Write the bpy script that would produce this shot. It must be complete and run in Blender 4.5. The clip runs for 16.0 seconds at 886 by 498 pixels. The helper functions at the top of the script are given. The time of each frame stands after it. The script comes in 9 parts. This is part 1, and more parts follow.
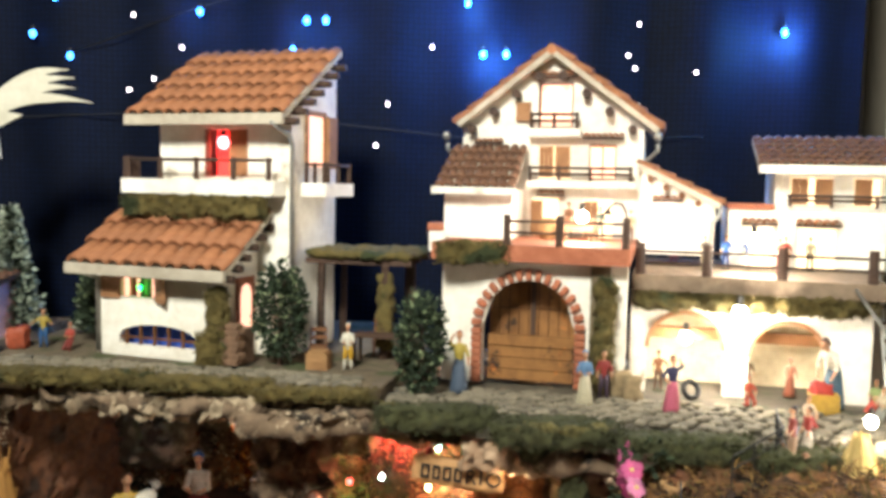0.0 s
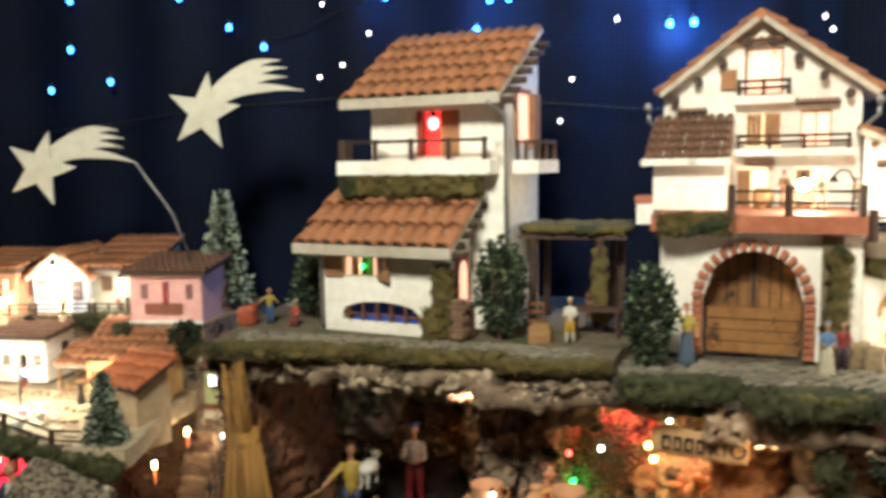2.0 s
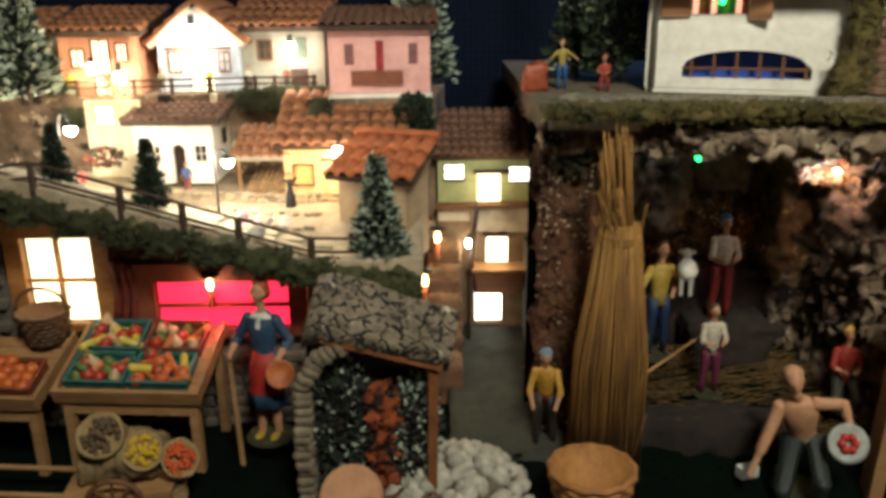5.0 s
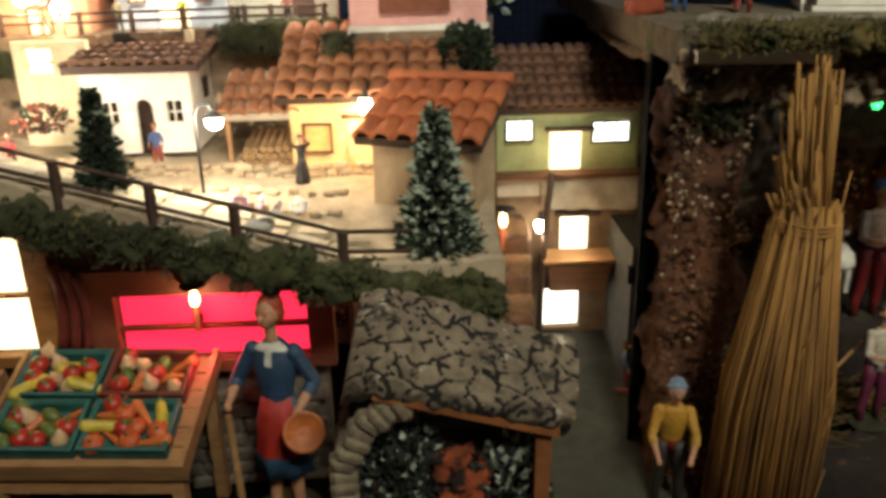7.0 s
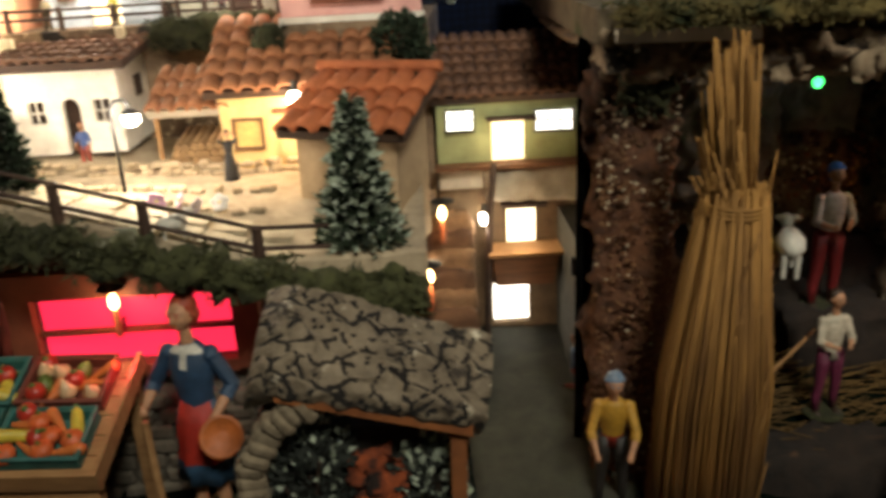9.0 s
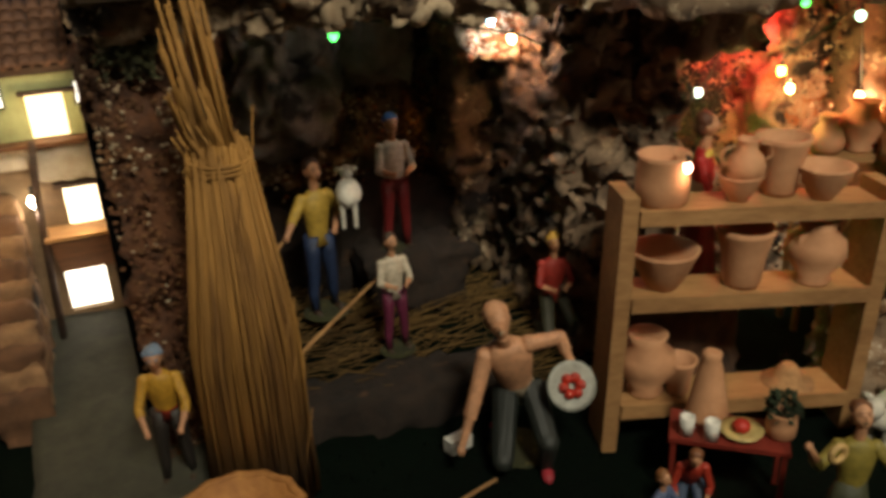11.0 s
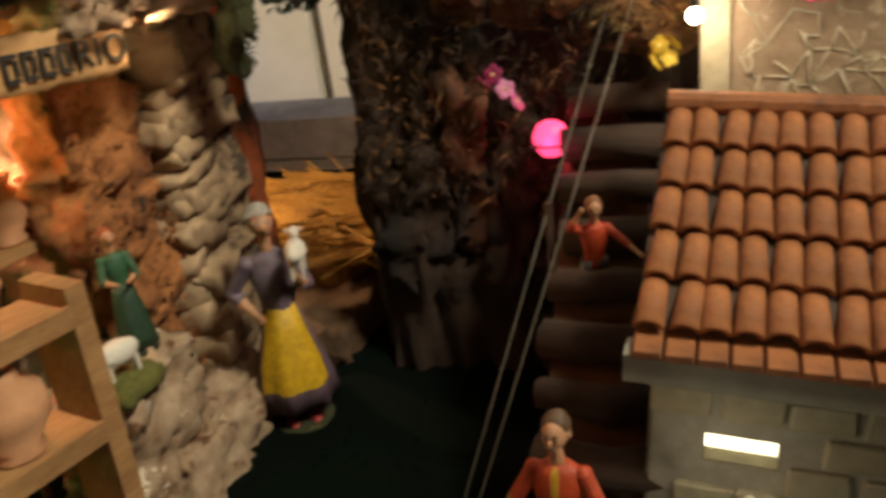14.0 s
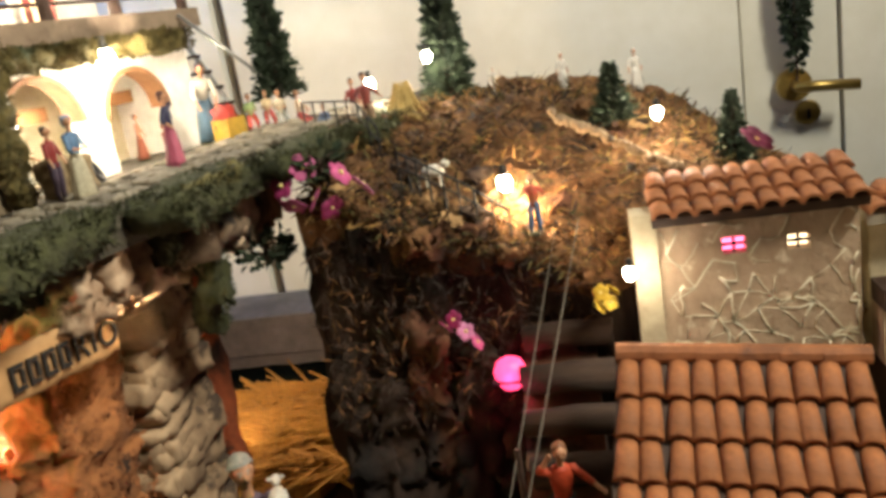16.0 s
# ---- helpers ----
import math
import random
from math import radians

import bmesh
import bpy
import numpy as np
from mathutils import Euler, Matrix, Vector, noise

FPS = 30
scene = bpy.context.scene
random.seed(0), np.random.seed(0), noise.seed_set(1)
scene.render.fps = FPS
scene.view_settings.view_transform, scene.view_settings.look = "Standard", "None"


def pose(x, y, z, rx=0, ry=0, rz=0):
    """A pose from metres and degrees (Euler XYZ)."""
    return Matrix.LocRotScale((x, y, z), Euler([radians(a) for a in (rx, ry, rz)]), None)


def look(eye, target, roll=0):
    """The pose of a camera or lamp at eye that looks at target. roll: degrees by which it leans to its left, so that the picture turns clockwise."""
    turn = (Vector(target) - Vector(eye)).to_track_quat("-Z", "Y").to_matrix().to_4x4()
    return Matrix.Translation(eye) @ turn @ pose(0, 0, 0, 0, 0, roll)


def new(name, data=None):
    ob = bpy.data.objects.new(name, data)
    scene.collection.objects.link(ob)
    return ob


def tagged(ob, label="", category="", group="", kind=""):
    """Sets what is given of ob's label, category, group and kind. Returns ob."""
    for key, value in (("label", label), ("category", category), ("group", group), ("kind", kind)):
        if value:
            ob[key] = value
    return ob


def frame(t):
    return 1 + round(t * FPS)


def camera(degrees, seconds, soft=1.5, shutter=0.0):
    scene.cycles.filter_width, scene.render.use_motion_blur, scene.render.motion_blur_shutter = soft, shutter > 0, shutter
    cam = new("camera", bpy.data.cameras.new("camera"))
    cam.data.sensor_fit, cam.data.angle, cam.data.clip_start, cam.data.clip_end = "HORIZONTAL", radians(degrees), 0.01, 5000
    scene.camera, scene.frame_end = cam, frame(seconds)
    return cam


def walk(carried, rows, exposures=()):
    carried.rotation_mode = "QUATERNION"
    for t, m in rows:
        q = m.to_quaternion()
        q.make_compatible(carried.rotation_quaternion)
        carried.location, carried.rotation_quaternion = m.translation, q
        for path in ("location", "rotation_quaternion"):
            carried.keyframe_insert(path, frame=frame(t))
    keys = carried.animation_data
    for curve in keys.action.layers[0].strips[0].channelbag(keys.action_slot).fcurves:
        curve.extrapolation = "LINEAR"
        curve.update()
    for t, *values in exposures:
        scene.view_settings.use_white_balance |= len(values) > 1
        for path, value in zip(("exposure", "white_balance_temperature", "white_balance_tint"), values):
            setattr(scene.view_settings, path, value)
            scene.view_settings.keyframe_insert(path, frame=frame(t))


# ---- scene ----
cam = camera(56.0, 16.0, soft=3.7, shutter=0.4)
METRES, EYE, TILT, LEAN, TURN = 2.0, 1.4, -5.0, 0.0, 0.0
PATH = [
    (0, (0.0, 0.0, 0.72), (-0.034, 1.994, 0.568), 1.2),
    (0.5, (-0.034, -0.005, 0.719), (-0.107, 1.988, 0.568), 1.2),
    (1, (-0.063, -0.012, 0.721), (-0.212, 1.975, 0.56), 0.9),
    (1.5, (-0.076, -0.023, 0.719), (-0.334, 1.953, 0.547), 0.0),
    (2, (-0.161, -0.029, 0.717), (-0.453, 1.939, 0.511), -0.8),
    (2.5, (-0.359, -0.027, 0.72), (-0.555, 1.944, 0.444), -1.0),
    (3, (-0.458, 0.026, 0.681), (-0.671, 1.984, 0.332), -1.5),
    (3.5, (-0.508, 0.092, 0.666), (-0.767, 2.018, 0.195), -2.3),
    (4, (-0.574, 0.137, 0.638), (-0.817, 2.044, 0.085), -2.6),
    (4.5, (-0.721, 0.178, 0.619), (-0.799, 2.082, 0.012), -1.3),
    (4.7, (-0.762, 0.201, 0.604), (-0.798, 2.106, -0.005), -0.9),
    (6.8, (-0.91, 0.521, 0.526), (-0.807, 2.388, -0.184), -1.0),
    (7, (-0.894, 0.533, 0.52), (-0.841, 2.403, -0.187), -1.4),
    (7.5, (-0.862, 0.557, 0.498), (-1.021, 2.437, -0.165), -4.0),
    (8, (-0.863, 0.562, 0.496), (-1.027, 2.442, -0.166), -3.9),
    (8.5, (-0.846, 0.561, 0.497), (-0.952, 2.441, -0.177), -3.7),
    (9, (-0.833, 0.551, 0.505), (-0.785, 2.421, -0.202), -2.9),
    (9.5, (-0.745, 0.53, 0.494), (-0.578, 2.394, -0.21), -3.6),
    (9.7, (-0.727, 0.525, 0.494), (-0.473, 2.374, -0.225), -3.5),
    (11.8, (-0.628, 0.521, 0.476), (0.225, 2.134, -0.342), -2.6),
    (12, (-0.61, 0.532, 0.471), (0.31, 2.109, -0.346), -2.6),
    (12.5, (-0.565, 0.59, 0.459), (0.596, 2.007, -0.344), -2.1),
    (13, (-0.513, 0.637, 0.446), (0.908, 1.819, -0.318), -2.4),
    (13.5, (-0.471, 0.656, 0.438), (1.153, 1.531, -0.334), -4.7),
    (14, (-0.453, 0.652, 0.434), (1.293, 1.185, -0.384), -7.7),
    (14.5, (-0.461, 0.663, 0.448), (1.356, 0.983, -0.324), -8.8),
    (15, (-0.461, 0.661, 0.484), (1.427, 0.942, -0.114), -8.8),
    (15.5, (-0.466, 0.659, 0.517), (1.434, 0.956, -0.032), -9.0),
    (16, (-0.478, 0.657, 0.538), (1.413, 1.025, 0.001), -9.6),
]
EXPOSURES = [(0.0, 1.0, 6050, 9.0), (1.5, 0.72, 6200, 7.0), (4.0, 0.58, 6200, 7.0), (4.6, 0.42, 6200, 7.0), (8.0, 0.10, 6450, 9.0), (9.5, 0.04, 6500, 10.0), (12.0, 0.22, 7400, 12.0), (13.5, 0.44, 7300, 11.0), (15.0, 0.76, 6600, 10.0), (16.0, 0.85, 6500, 10.0)]
walk(cam, [(t, look(eye, target, roll)) for t, eye, target, roll in PATH], EXPOSURES)

# ---- light ----
world = bpy.data.worlds.new("world")
world.use_nodes = True
world.node_tree.nodes["Background"].inputs[0].default_value = (0.9, 0.75, 0.55, 1)
world.node_tree.nodes["Background"].inputs[1].default_value = 0.006
scene.world = world


def lamp_point(loc, watts, color, radius=0.008):
    d = bpy.data.lights.new("point_light", "POINT")
    d.energy, d.color, d.shadow_soft_size = watts, color, radius
    ob = new("point_light", d)
    ob.location = loc
    return ob


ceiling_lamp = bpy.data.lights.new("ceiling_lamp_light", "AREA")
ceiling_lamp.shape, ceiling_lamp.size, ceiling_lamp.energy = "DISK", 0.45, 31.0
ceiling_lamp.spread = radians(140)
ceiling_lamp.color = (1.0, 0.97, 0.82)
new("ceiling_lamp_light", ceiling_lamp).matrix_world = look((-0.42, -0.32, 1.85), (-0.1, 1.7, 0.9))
WARM, WHITE = (1.0, 0.74, 0.44), (1.0, 0.88, 0.70)


# ---- materials ----
def srgb(h):
    v = [int(h[i : i + 2], 16) / 255 for i in (0, 2, 4)]
    return tuple(c / 12.92 if c < 0.04045 else ((c + 0.055) / 1.055) ** 2.4 for c in v) + (1,)


def mat(name, a, b=None, scale=40.0, rough=0.8, bump=0.3, metal=0.0, spots=None, rand=0.0, coarse=6.0, stretch=None):
    """Two-scale noise from colour a to b, optional third colour in blotches, a random tone for each object."""
    m = bpy.data.materials.new(name)
    m.use_nodes = True
    nt = m.node_tree
    n, l = nt.nodes, nt.links
    bs = n["Principled BSDF"]
    bs.inputs["Roughness"].default_value, bs.inputs["Metallic"].default_value = rough, metal
    a = srgb(a)
    b = srgb(b) if b else tuple(c * 0.7 for c in a[:3]) + (1,)
    tc = n.new("ShaderNodeTexCoord")
    src = tc.outputs["Object"]
    if stretch:
        mp = n.new("ShaderNodeMapping")
        mp.inputs["Scale"].default_value = stretch
        l.new(src, mp.inputs["Vector"])
        src = mp.outputs["Vector"]
    f = n.new("ShaderNodeTexNoise")
    f.inputs["Scale"].default_value, f.inputs["Detail"].default_value, f.inputs["Roughness"].default_value = scale, 5, 0.65
    g = n.new("ShaderNodeTexNoise")
    g.inputs["Scale"].default_value, g.inputs["Detail"].default_value = coarse, 3
    l.new(src, f.inputs["Vector"]), l.new(src, g.inputs["Vector"])
    add = n.new("ShaderNodeMath")
    add.operation = "ADD"
    l.new(f.outputs["Fac"], add.inputs[0]), l.new(g.outputs["Fac"], add.inputs[1])
    ramp = n.new("ShaderNodeMapRange")
    ramp.inputs[1].default_value, ramp.inputs[2].default_value = 0.72, 1.28
    l.new(add.outputs[0], ramp.inputs[0])
    mix = n.new("ShaderNodeMix")
    mix.data_type = "RGBA"
    mix.inputs["A"].default_value, mix.inputs["B"].default_value = a, b
    l.new(ramp.outputs[0], mix.inputs["Factor"])
    out = mix.outputs["Result"]
    if spots:
        col, lo, sc = spots
        s = n.new("ShaderNodeTexNoise")
        s.inputs["Scale"].default_value, s.inputs["Detail"].default_value = sc, 4
        l.new(src, s.inputs["Vector"])
        r = n.new("ShaderNodeMapRange")
        r.inputs[1].default_value, r.inputs[2].default_value = lo, lo + 0.08
        l.new(s.outputs["Fac"], r.inputs[0])
        mx = n.new("ShaderNodeMix")
        mx.data_type = "RGBA"
        l.new(out, mx.inputs["A"]), l.new(r.outputs[0], mx.inputs["Factor"])
        mx.inputs["B"].default_value = srgb(col)
        out = mx.outputs["Result"]
    if rand:
        oi = n.new("ShaderNodeObjectInfo")
        hs = n.new("ShaderNodeHueSaturation")
        mr = n.new("ShaderNodeMapRange")
        mr.inputs[3].default_value, mr.inputs[4].default_value = 1 - rand, 1 + rand
        l.new(oi.outputs["Random"], mr.inputs[0]), l.new(mr.outputs[0], hs.inputs["Value"]), l.new(out, hs.inputs["Color"])
        out = hs.outputs["Color"]
    l.new(out, bs.inputs["Base Color"])
    if bump:
        bp = n.new("ShaderNodeBump")
        bp.inputs["Strength"].default_value, bp.inputs["Distance"].default_value = bump, 0.004
        l.new(f.outputs["Fac"], bp.inputs["Height"]), l.new(bp.outputs["Normal"], bs.inputs["Normal"])
    return m


def glow(name, color, strength):
    m = bpy.data.materials.new(name)
    m.use_nodes = True
    bs = m.node_tree.nodes["Principled BSDF"]
    bs.inputs["Base Color"].default_value = (*color, 1)
    bs.inputs["Emission Color"].default_value, bs.inputs["Emission Strength"].default_value = (*color, 1), strength
    return m


PLASTER = mat("white_plaster", "efe9dd", "cfc4b2", 60, 0.85, 0.25, spots=("9c8b74", 0.66, 14))
CREAM = mat("cream_plaster", "e6d9b8", "c2ad84", 60, 0.85, 0.3, spots=("8a7450", 0.68, 14))
YELLOW = mat("yellow_plaster", "e2c48a", "c9a463", 60, 0.85, 0.3)
GREENISH = mat("pale_green_plaster", "a9ad7a", "86895c", 60, 0.85, 0.4)
PINK = mat("pink_plaster", "e7b3a8", "cf958b", 70, 0.85, 0.4)
SALMON = mat("salmon_plaster", "d99a78", "b87655", 70, 0.85, 0.4)
PALEBLUE = mat("pale_blue_plaster", "b9c2cc", "949ca6", 70, 0.85, 0.4)
GREYWALL = mat("grey_plaster", "a8a595", "858273", 70, 0.85, 0.4)
TERRA = mat("terracotta_tile", "a06a45", "744528", 90, 0.8, 0.3, rand=0.14, spots=("5d3524", 0.64, 30))
TERRA_DARK = mat("dark_terracotta_tile", "74503a", "533826", 90, 0.8, 0.3, rand=0.12)
BRICK = mat("terracotta_brick", "a9684b", "84492f", 90, 0.85, 0.4, rand=0.12)
EAVE = mat("painted_eave_board", "b9ae9c", "968a78", 50, 0.8, 0.2)
WOOD = mat("stained_wood", "7a4f2e", "4d2f1a", 40, 0.7, 0.3, stretch=(1, 1, 6))
WOOD_DARK = mat("dark_wood", "4a3222", "2a1b12", 40, 0.75, 0.4, stretch=(1, 1, 5))
WOOD_PALE = mat("pale_wood", "a67d50", "7c5732", 40, 0.75, 0.3, stretch=(1, 4, 4), rand=0.08)
SHUTTER = mat("tan_shutter_wood", "a5774f", "7f5737", 60, 0.8, 0.3)
BARNWOOD = mat("weathered_barn_wood", "8f6334", "5a3718", 50, 0.85, 0.6, spots=("2c1a0e", 0.6, 25))
MOSS = mat("dry_moss", "6b5a2c", "3f3a1a", 120, 0.95, 1.0, spots=("2c3216", 0.58, 20))
MOSS_GREEN = mat("green_moss", "474826", "272815", 120, 0.95, 1.0, spots=("6a6035", 0.63, 24))
ROCK = mat("painted_plaster_rock", "8c755c", "4a3a2c", 55, 0.9, 1.0, spots=("1f1711", 0.57, 30), coarse=9)
def add_patches(m, col, lo, sc):
    """Ragged patches of another colour over a material."""
    nt = m.node_tree
    base = nt.nodes["Principled BSDF"].inputs["Base Color"]
    s, r, mx = nt.nodes.new("ShaderNodeTexNoise"), nt.nodes.new("ShaderNodeMapRange"), nt.nodes.new("ShaderNodeMix")
    s.inputs["Scale"].default_value, s.inputs["Detail"].default_value, s.inputs["Roughness"].default_value = sc, 6, 0.75
    r.inputs[1].default_value, r.inputs[2].default_value = lo, lo + 0.05
    mx.data_type = "RGBA"
    mx.inputs["B"].default_value = srgb(col)
    nt.links.new([x for x in nt.nodes if x.type == "TEX_COORD"][0].outputs["Object"], s.inputs["Vector"])
    nt.links.new(base.links[0].from_socket, mx.inputs["A"])
    nt.links.new(s.outputs["Fac"], r.inputs[0]), nt.links.new(r.outputs[0], mx.inputs["Factor"]), nt.links.new(mx.outputs["Result"], base)


add_patches(ROCK, "bca88c", 0.57, 34)
add_patches(ROCK, "6a4028", 0.67, 19)
ROCK_BROWN = mat("brown_rock", "6b4a31", "3b281b", 24, 0.92, 1.0, spots=("1d1510", 0.56, 14))
ROCK_RUST = mat("rust_sprinkled_rock", "6a4226", "33211a", 90, 0.95, 1.0, spots=("3a2a20", 0.58, 18))
BARK = mat("cork_bark", "3f2c1e", "150e09", 26, 0.95, 1.0, spots=("5f4129", 0.68, 9))
STONE = mat("grey_field_stone", "756b5c", "453e34", 60, 0.9, 0.6, rand=0.15)
COBBLE = mat("cobble_stone", "857b68", "4c4538", 70, 0.9, 0.9, rand=0.3, spots=("3a3826", 0.6, 30))
ROAD = mat("pale_gravel_road", "b8a588", "83715a", 60, 0.95, 0.7)
GRASS = mat("dark_green_mat", "041008", "020603", 160, 1.0, 1.0)
GRASS.node_tree.nodes["Principled BSDF"].inputs["Specular IOR Level"].default_value = 0.08
CLOTH = mat("navy_cloth", "061027", "030817", 90, 0.75, 0.15)
nt = CLOTH.node_tree
CLOTH.node_tree.nodes["Principled BSDF"].inputs["Specular IOR Level"].default_value = 0.12
base = nt.nodes["Principled BSDF"].inputs["Base Color"]
feed = base.links[0].from_socket
for axis in ("X", "Z"):
    wv = nt.nodes.new("ShaderNodeTexWave")
    wv.bands_direction = axis
    wv.inputs["Scale"].default_value, wv.inputs["Distortion"].default_value, wv.inputs["Detail"].default_value = 28.0, 1.2, 1.0
    mr = nt.nodes.new("ShaderNodeMapRange")
    mr.inputs[3].default_value, mr.inputs[4].default_value = 0.68, 1.2
    hs = nt.nodes.new("ShaderNodeHueSaturation")
    nt.links.new([x for x in nt.nodes if x.type == "TEX_COORD"][0].outputs["Object"], wv.inputs["Vector"])
    nt.links.new(wv.outputs["Fac"], mr.inputs[0]), nt.links.new(mr.outputs[0], hs.inputs["Value"]), nt.links.new(feed, hs.inputs["Color"])
    feed = hs.outputs["Color"]
nt.links.new(feed, base)
DOORPAINT = mat("white_door_paint", "ebe6d8", "e0dac8", 20, 0.45, 0.05)
GREYBOARD = mat("grey_board", "57524f", "3f3b39", 40, 0.7, 0.2)
ROOMWALL = mat("room_wall_paint", "8a8172", "7d7466", 10, 0.9, 0.1)
STRAW = mat("straw", "b98a3c", "7d5a22", 90, 0.85, 0.4, stretch=(3, 3, 0.4))
CLAY = mat("terracotta_pot_clay", "c08e68", "9a6a48", 40, 0.8, 0.15)
FOLIAGE = mat("dark_foliage", "2c3a22", "151f10", 90, 0.9, 0.6)
FROST = mat("frosted_tip", "b9bfae", "7f8a70", 90, 0.9, 0.4)
METAL = mat("grey_pipe_metal", "a7a49d", "7d7a74", 50, 0.4, 0.05, metal=0.6)
BLACK = mat("black_iron", "1b1917", "0d0c0b", 50, 0.6, 0.2)
CYAN = mat("cyan_paper", "2b4fa8", "22409a", 30, 0.7, 0.0)
G_WHITE = glow("white_bulb_glow", (1.0, 0.9, 0.72), 22.0)
G_PANE = glow("warm_pane_glow", (1.0, 0.86, 0.58), 3.2)
G_PINKBULB = glow("pink_lamp_glow", (1.0, 0.12, 0.25), 3.0)
G_REDBULB = glow("red_bulb_glow", (1.0, 0.05, 0.04), 8.0)
G_GREEN = glow("green_bulb_glow", (0.05, 1.0, 0.15), 5.0)
G_BLUE = glow("blue_led_glow", (0.06, 0.32, 1.0), 5.0)
G_PEACH = glow("peach_pane_glow", (1.0, 0.5, 0.32), 0.9)
G_STAR = glow("pale_led_glow", (1.0, 0.85, 0.8), 4.0)


# ---- mesh helpers ----
def box(bm, x0, x1, y0, y1, z0, z1, k=0):
    v = [bm.verts.new((x, y, z)) for z in (z0, z1) for y in (y0, y1) for x in (x0, x1)]
    for q in ((0, 2, 3, 1), (4, 5, 7, 6), (0, 1, 5, 4), (2, 6, 7, 3), (0, 4, 6, 2), (1, 3, 7, 5)):
        bm.faces.new([v[i] for i in q]).material_index = k


def hexa(bm, p, k=0):
    """Eight corners: bottom four, then top four, in the same order round."""
    v = [bm.verts.new(c) for c in p]
    for q in ((3, 2, 1, 0), (4, 5, 6, 7), (0, 1, 5, 4), (1, 2, 6, 5), (2, 3, 7, 6), (3, 0, 4, 7)):
        bm.faces.new([v[i] for i in q]).material_index = k


def frame_of(d):
    d = Vector(d).normalized()
    a = d.orthogonal().normalized()
    return a, d.cross(a), d


def tube(bm, p0, p1, r0, r1=None, seg=8, k=0, caps=True):
    r1 = r0 if r1 is None else r1
    p0, p1 = Vector(p0), Vector(p1)
    a, b, _ = frame_of(p1 - p0)
    rings = []
    for p, r in ((p0, r0), (p1, r1)):
        rings.append([bm.verts.new(p + (a * math.cos(t) + b * math.sin(t)) * r) for t in (2 * math.pi * i / seg for i in range(seg))])
    for i in range(seg):
        bm.faces.new((rings[0][i], rings[0][(i + 1) % seg], rings[1][(i + 1) % seg], rings[1][i])).material_index = k
    if caps:
        bm.faces.new(rings[0][::-1]).material_index = k
        bm.faces.new(rings[1]).material_index = k


def path_tube(bm, pts, r, seg=6, k=0):
    """One connected round sweep through the points."""
    pts = [Vector(p) for p in pts]
    closed = len(pts) > 3 and (pts[0] - pts[-1]).length < 1e-6
    if closed:
        pts = pts[:-1]
    n = len(pts)
    a, rings = None, []
    for i, p in enumerate(pts):
        ahead = pts[(i + 1) % n] if closed or i < n - 1 else p
        back = pts[i - 1] if closed or i else p
        d = ((ahead - p).normalized() + (p - back).normalized()) if ahead != p and p != back else (ahead - back)
        d = d.normalized() if d.length > 1e-9 else (ahead - p).normalized()
        a = d.orthogonal().normalized() if a is None else (a - d * a.dot(d)).normalized()
        b = d.cross(a)
        rings.append([bm.verts.new(p + (a * math.cos(t) + b * math.sin(t)) * r) for t in (2 * math.pi * q / seg for q in range(seg))])
    for i in range(n if closed else n - 1):
        ra, rb = rings[i], rings[(i + 1) % n]
        off = min(range(seg), key=lambda o: (ra[0].co - rb[o].co).length) if closed and i == n - 1 else 0
        for q in range(seg):
            f = bm.faces.new((ra[q], ra[(q + 1) % seg], rb[(q + 1 + off) % seg], rb[(q + off) % seg]))
            f.material_index, f.smooth = k, True
    if not closed:
        bm.faces.new(rings[0][::-1]).material_index = k
        bm.faces.new(rings[-1]).material_index = k


def ball(bm, c, r, seg=10, rings=7, k=0, rot=None):
    r = (r, r, r) if isinstance(r, (int, float)) else r
    m = Matrix.Translation(c) @ (rot.to_4x4() if rot else Matrix()) @ Matrix.Diagonal((*r, 1))
    got = bmesh.ops.create_uvsphere(bm, u_segments=seg, v_segments=rings, radius=1, matrix=m)
    for f in {f for v in got["verts"] for f in v.link_faces}:
        f.material_index, f.smooth = k, True


def lathe(bm, prof, seg=16, k=0, c=(0, 0, 0)):
    rings = [[bm.verts.new((c[0] + r * math.cos(t), c[1] + r * math.sin(t), c[2] + z)) for t in (2 * math.pi * i / seg for i in range(seg))] for r, z in prof]
    for ra, rb in zip(rings, rings[1:]):
        for i in range(seg):
            f = bm.faces.new((ra[i], ra[(i + 1) % seg], rb[(i + 1) % seg], rb[i]))
            f.material_index, f.smooth = k, True
    bm.faces.new(rings[0][::-1]).material_index = k
    bm.faces.new(rings[-1]).material_index = k


def slab(bm, poly, z0, z1, k=0):
    lo, hi = [bm.verts.new((x, y, z0)) for x, y in poly], [bm.verts.new((x, y, z1)) for x, y in poly]
    bm.faces.new(lo[::-1]).material_index = k
    bm.faces.new(hi).material_index = k
    n = len(poly)
    for i in range(n):
        bm.faces.new((lo[i], lo[(i + 1) % n], hi[(i + 1) % n], hi[i])).material_index = k


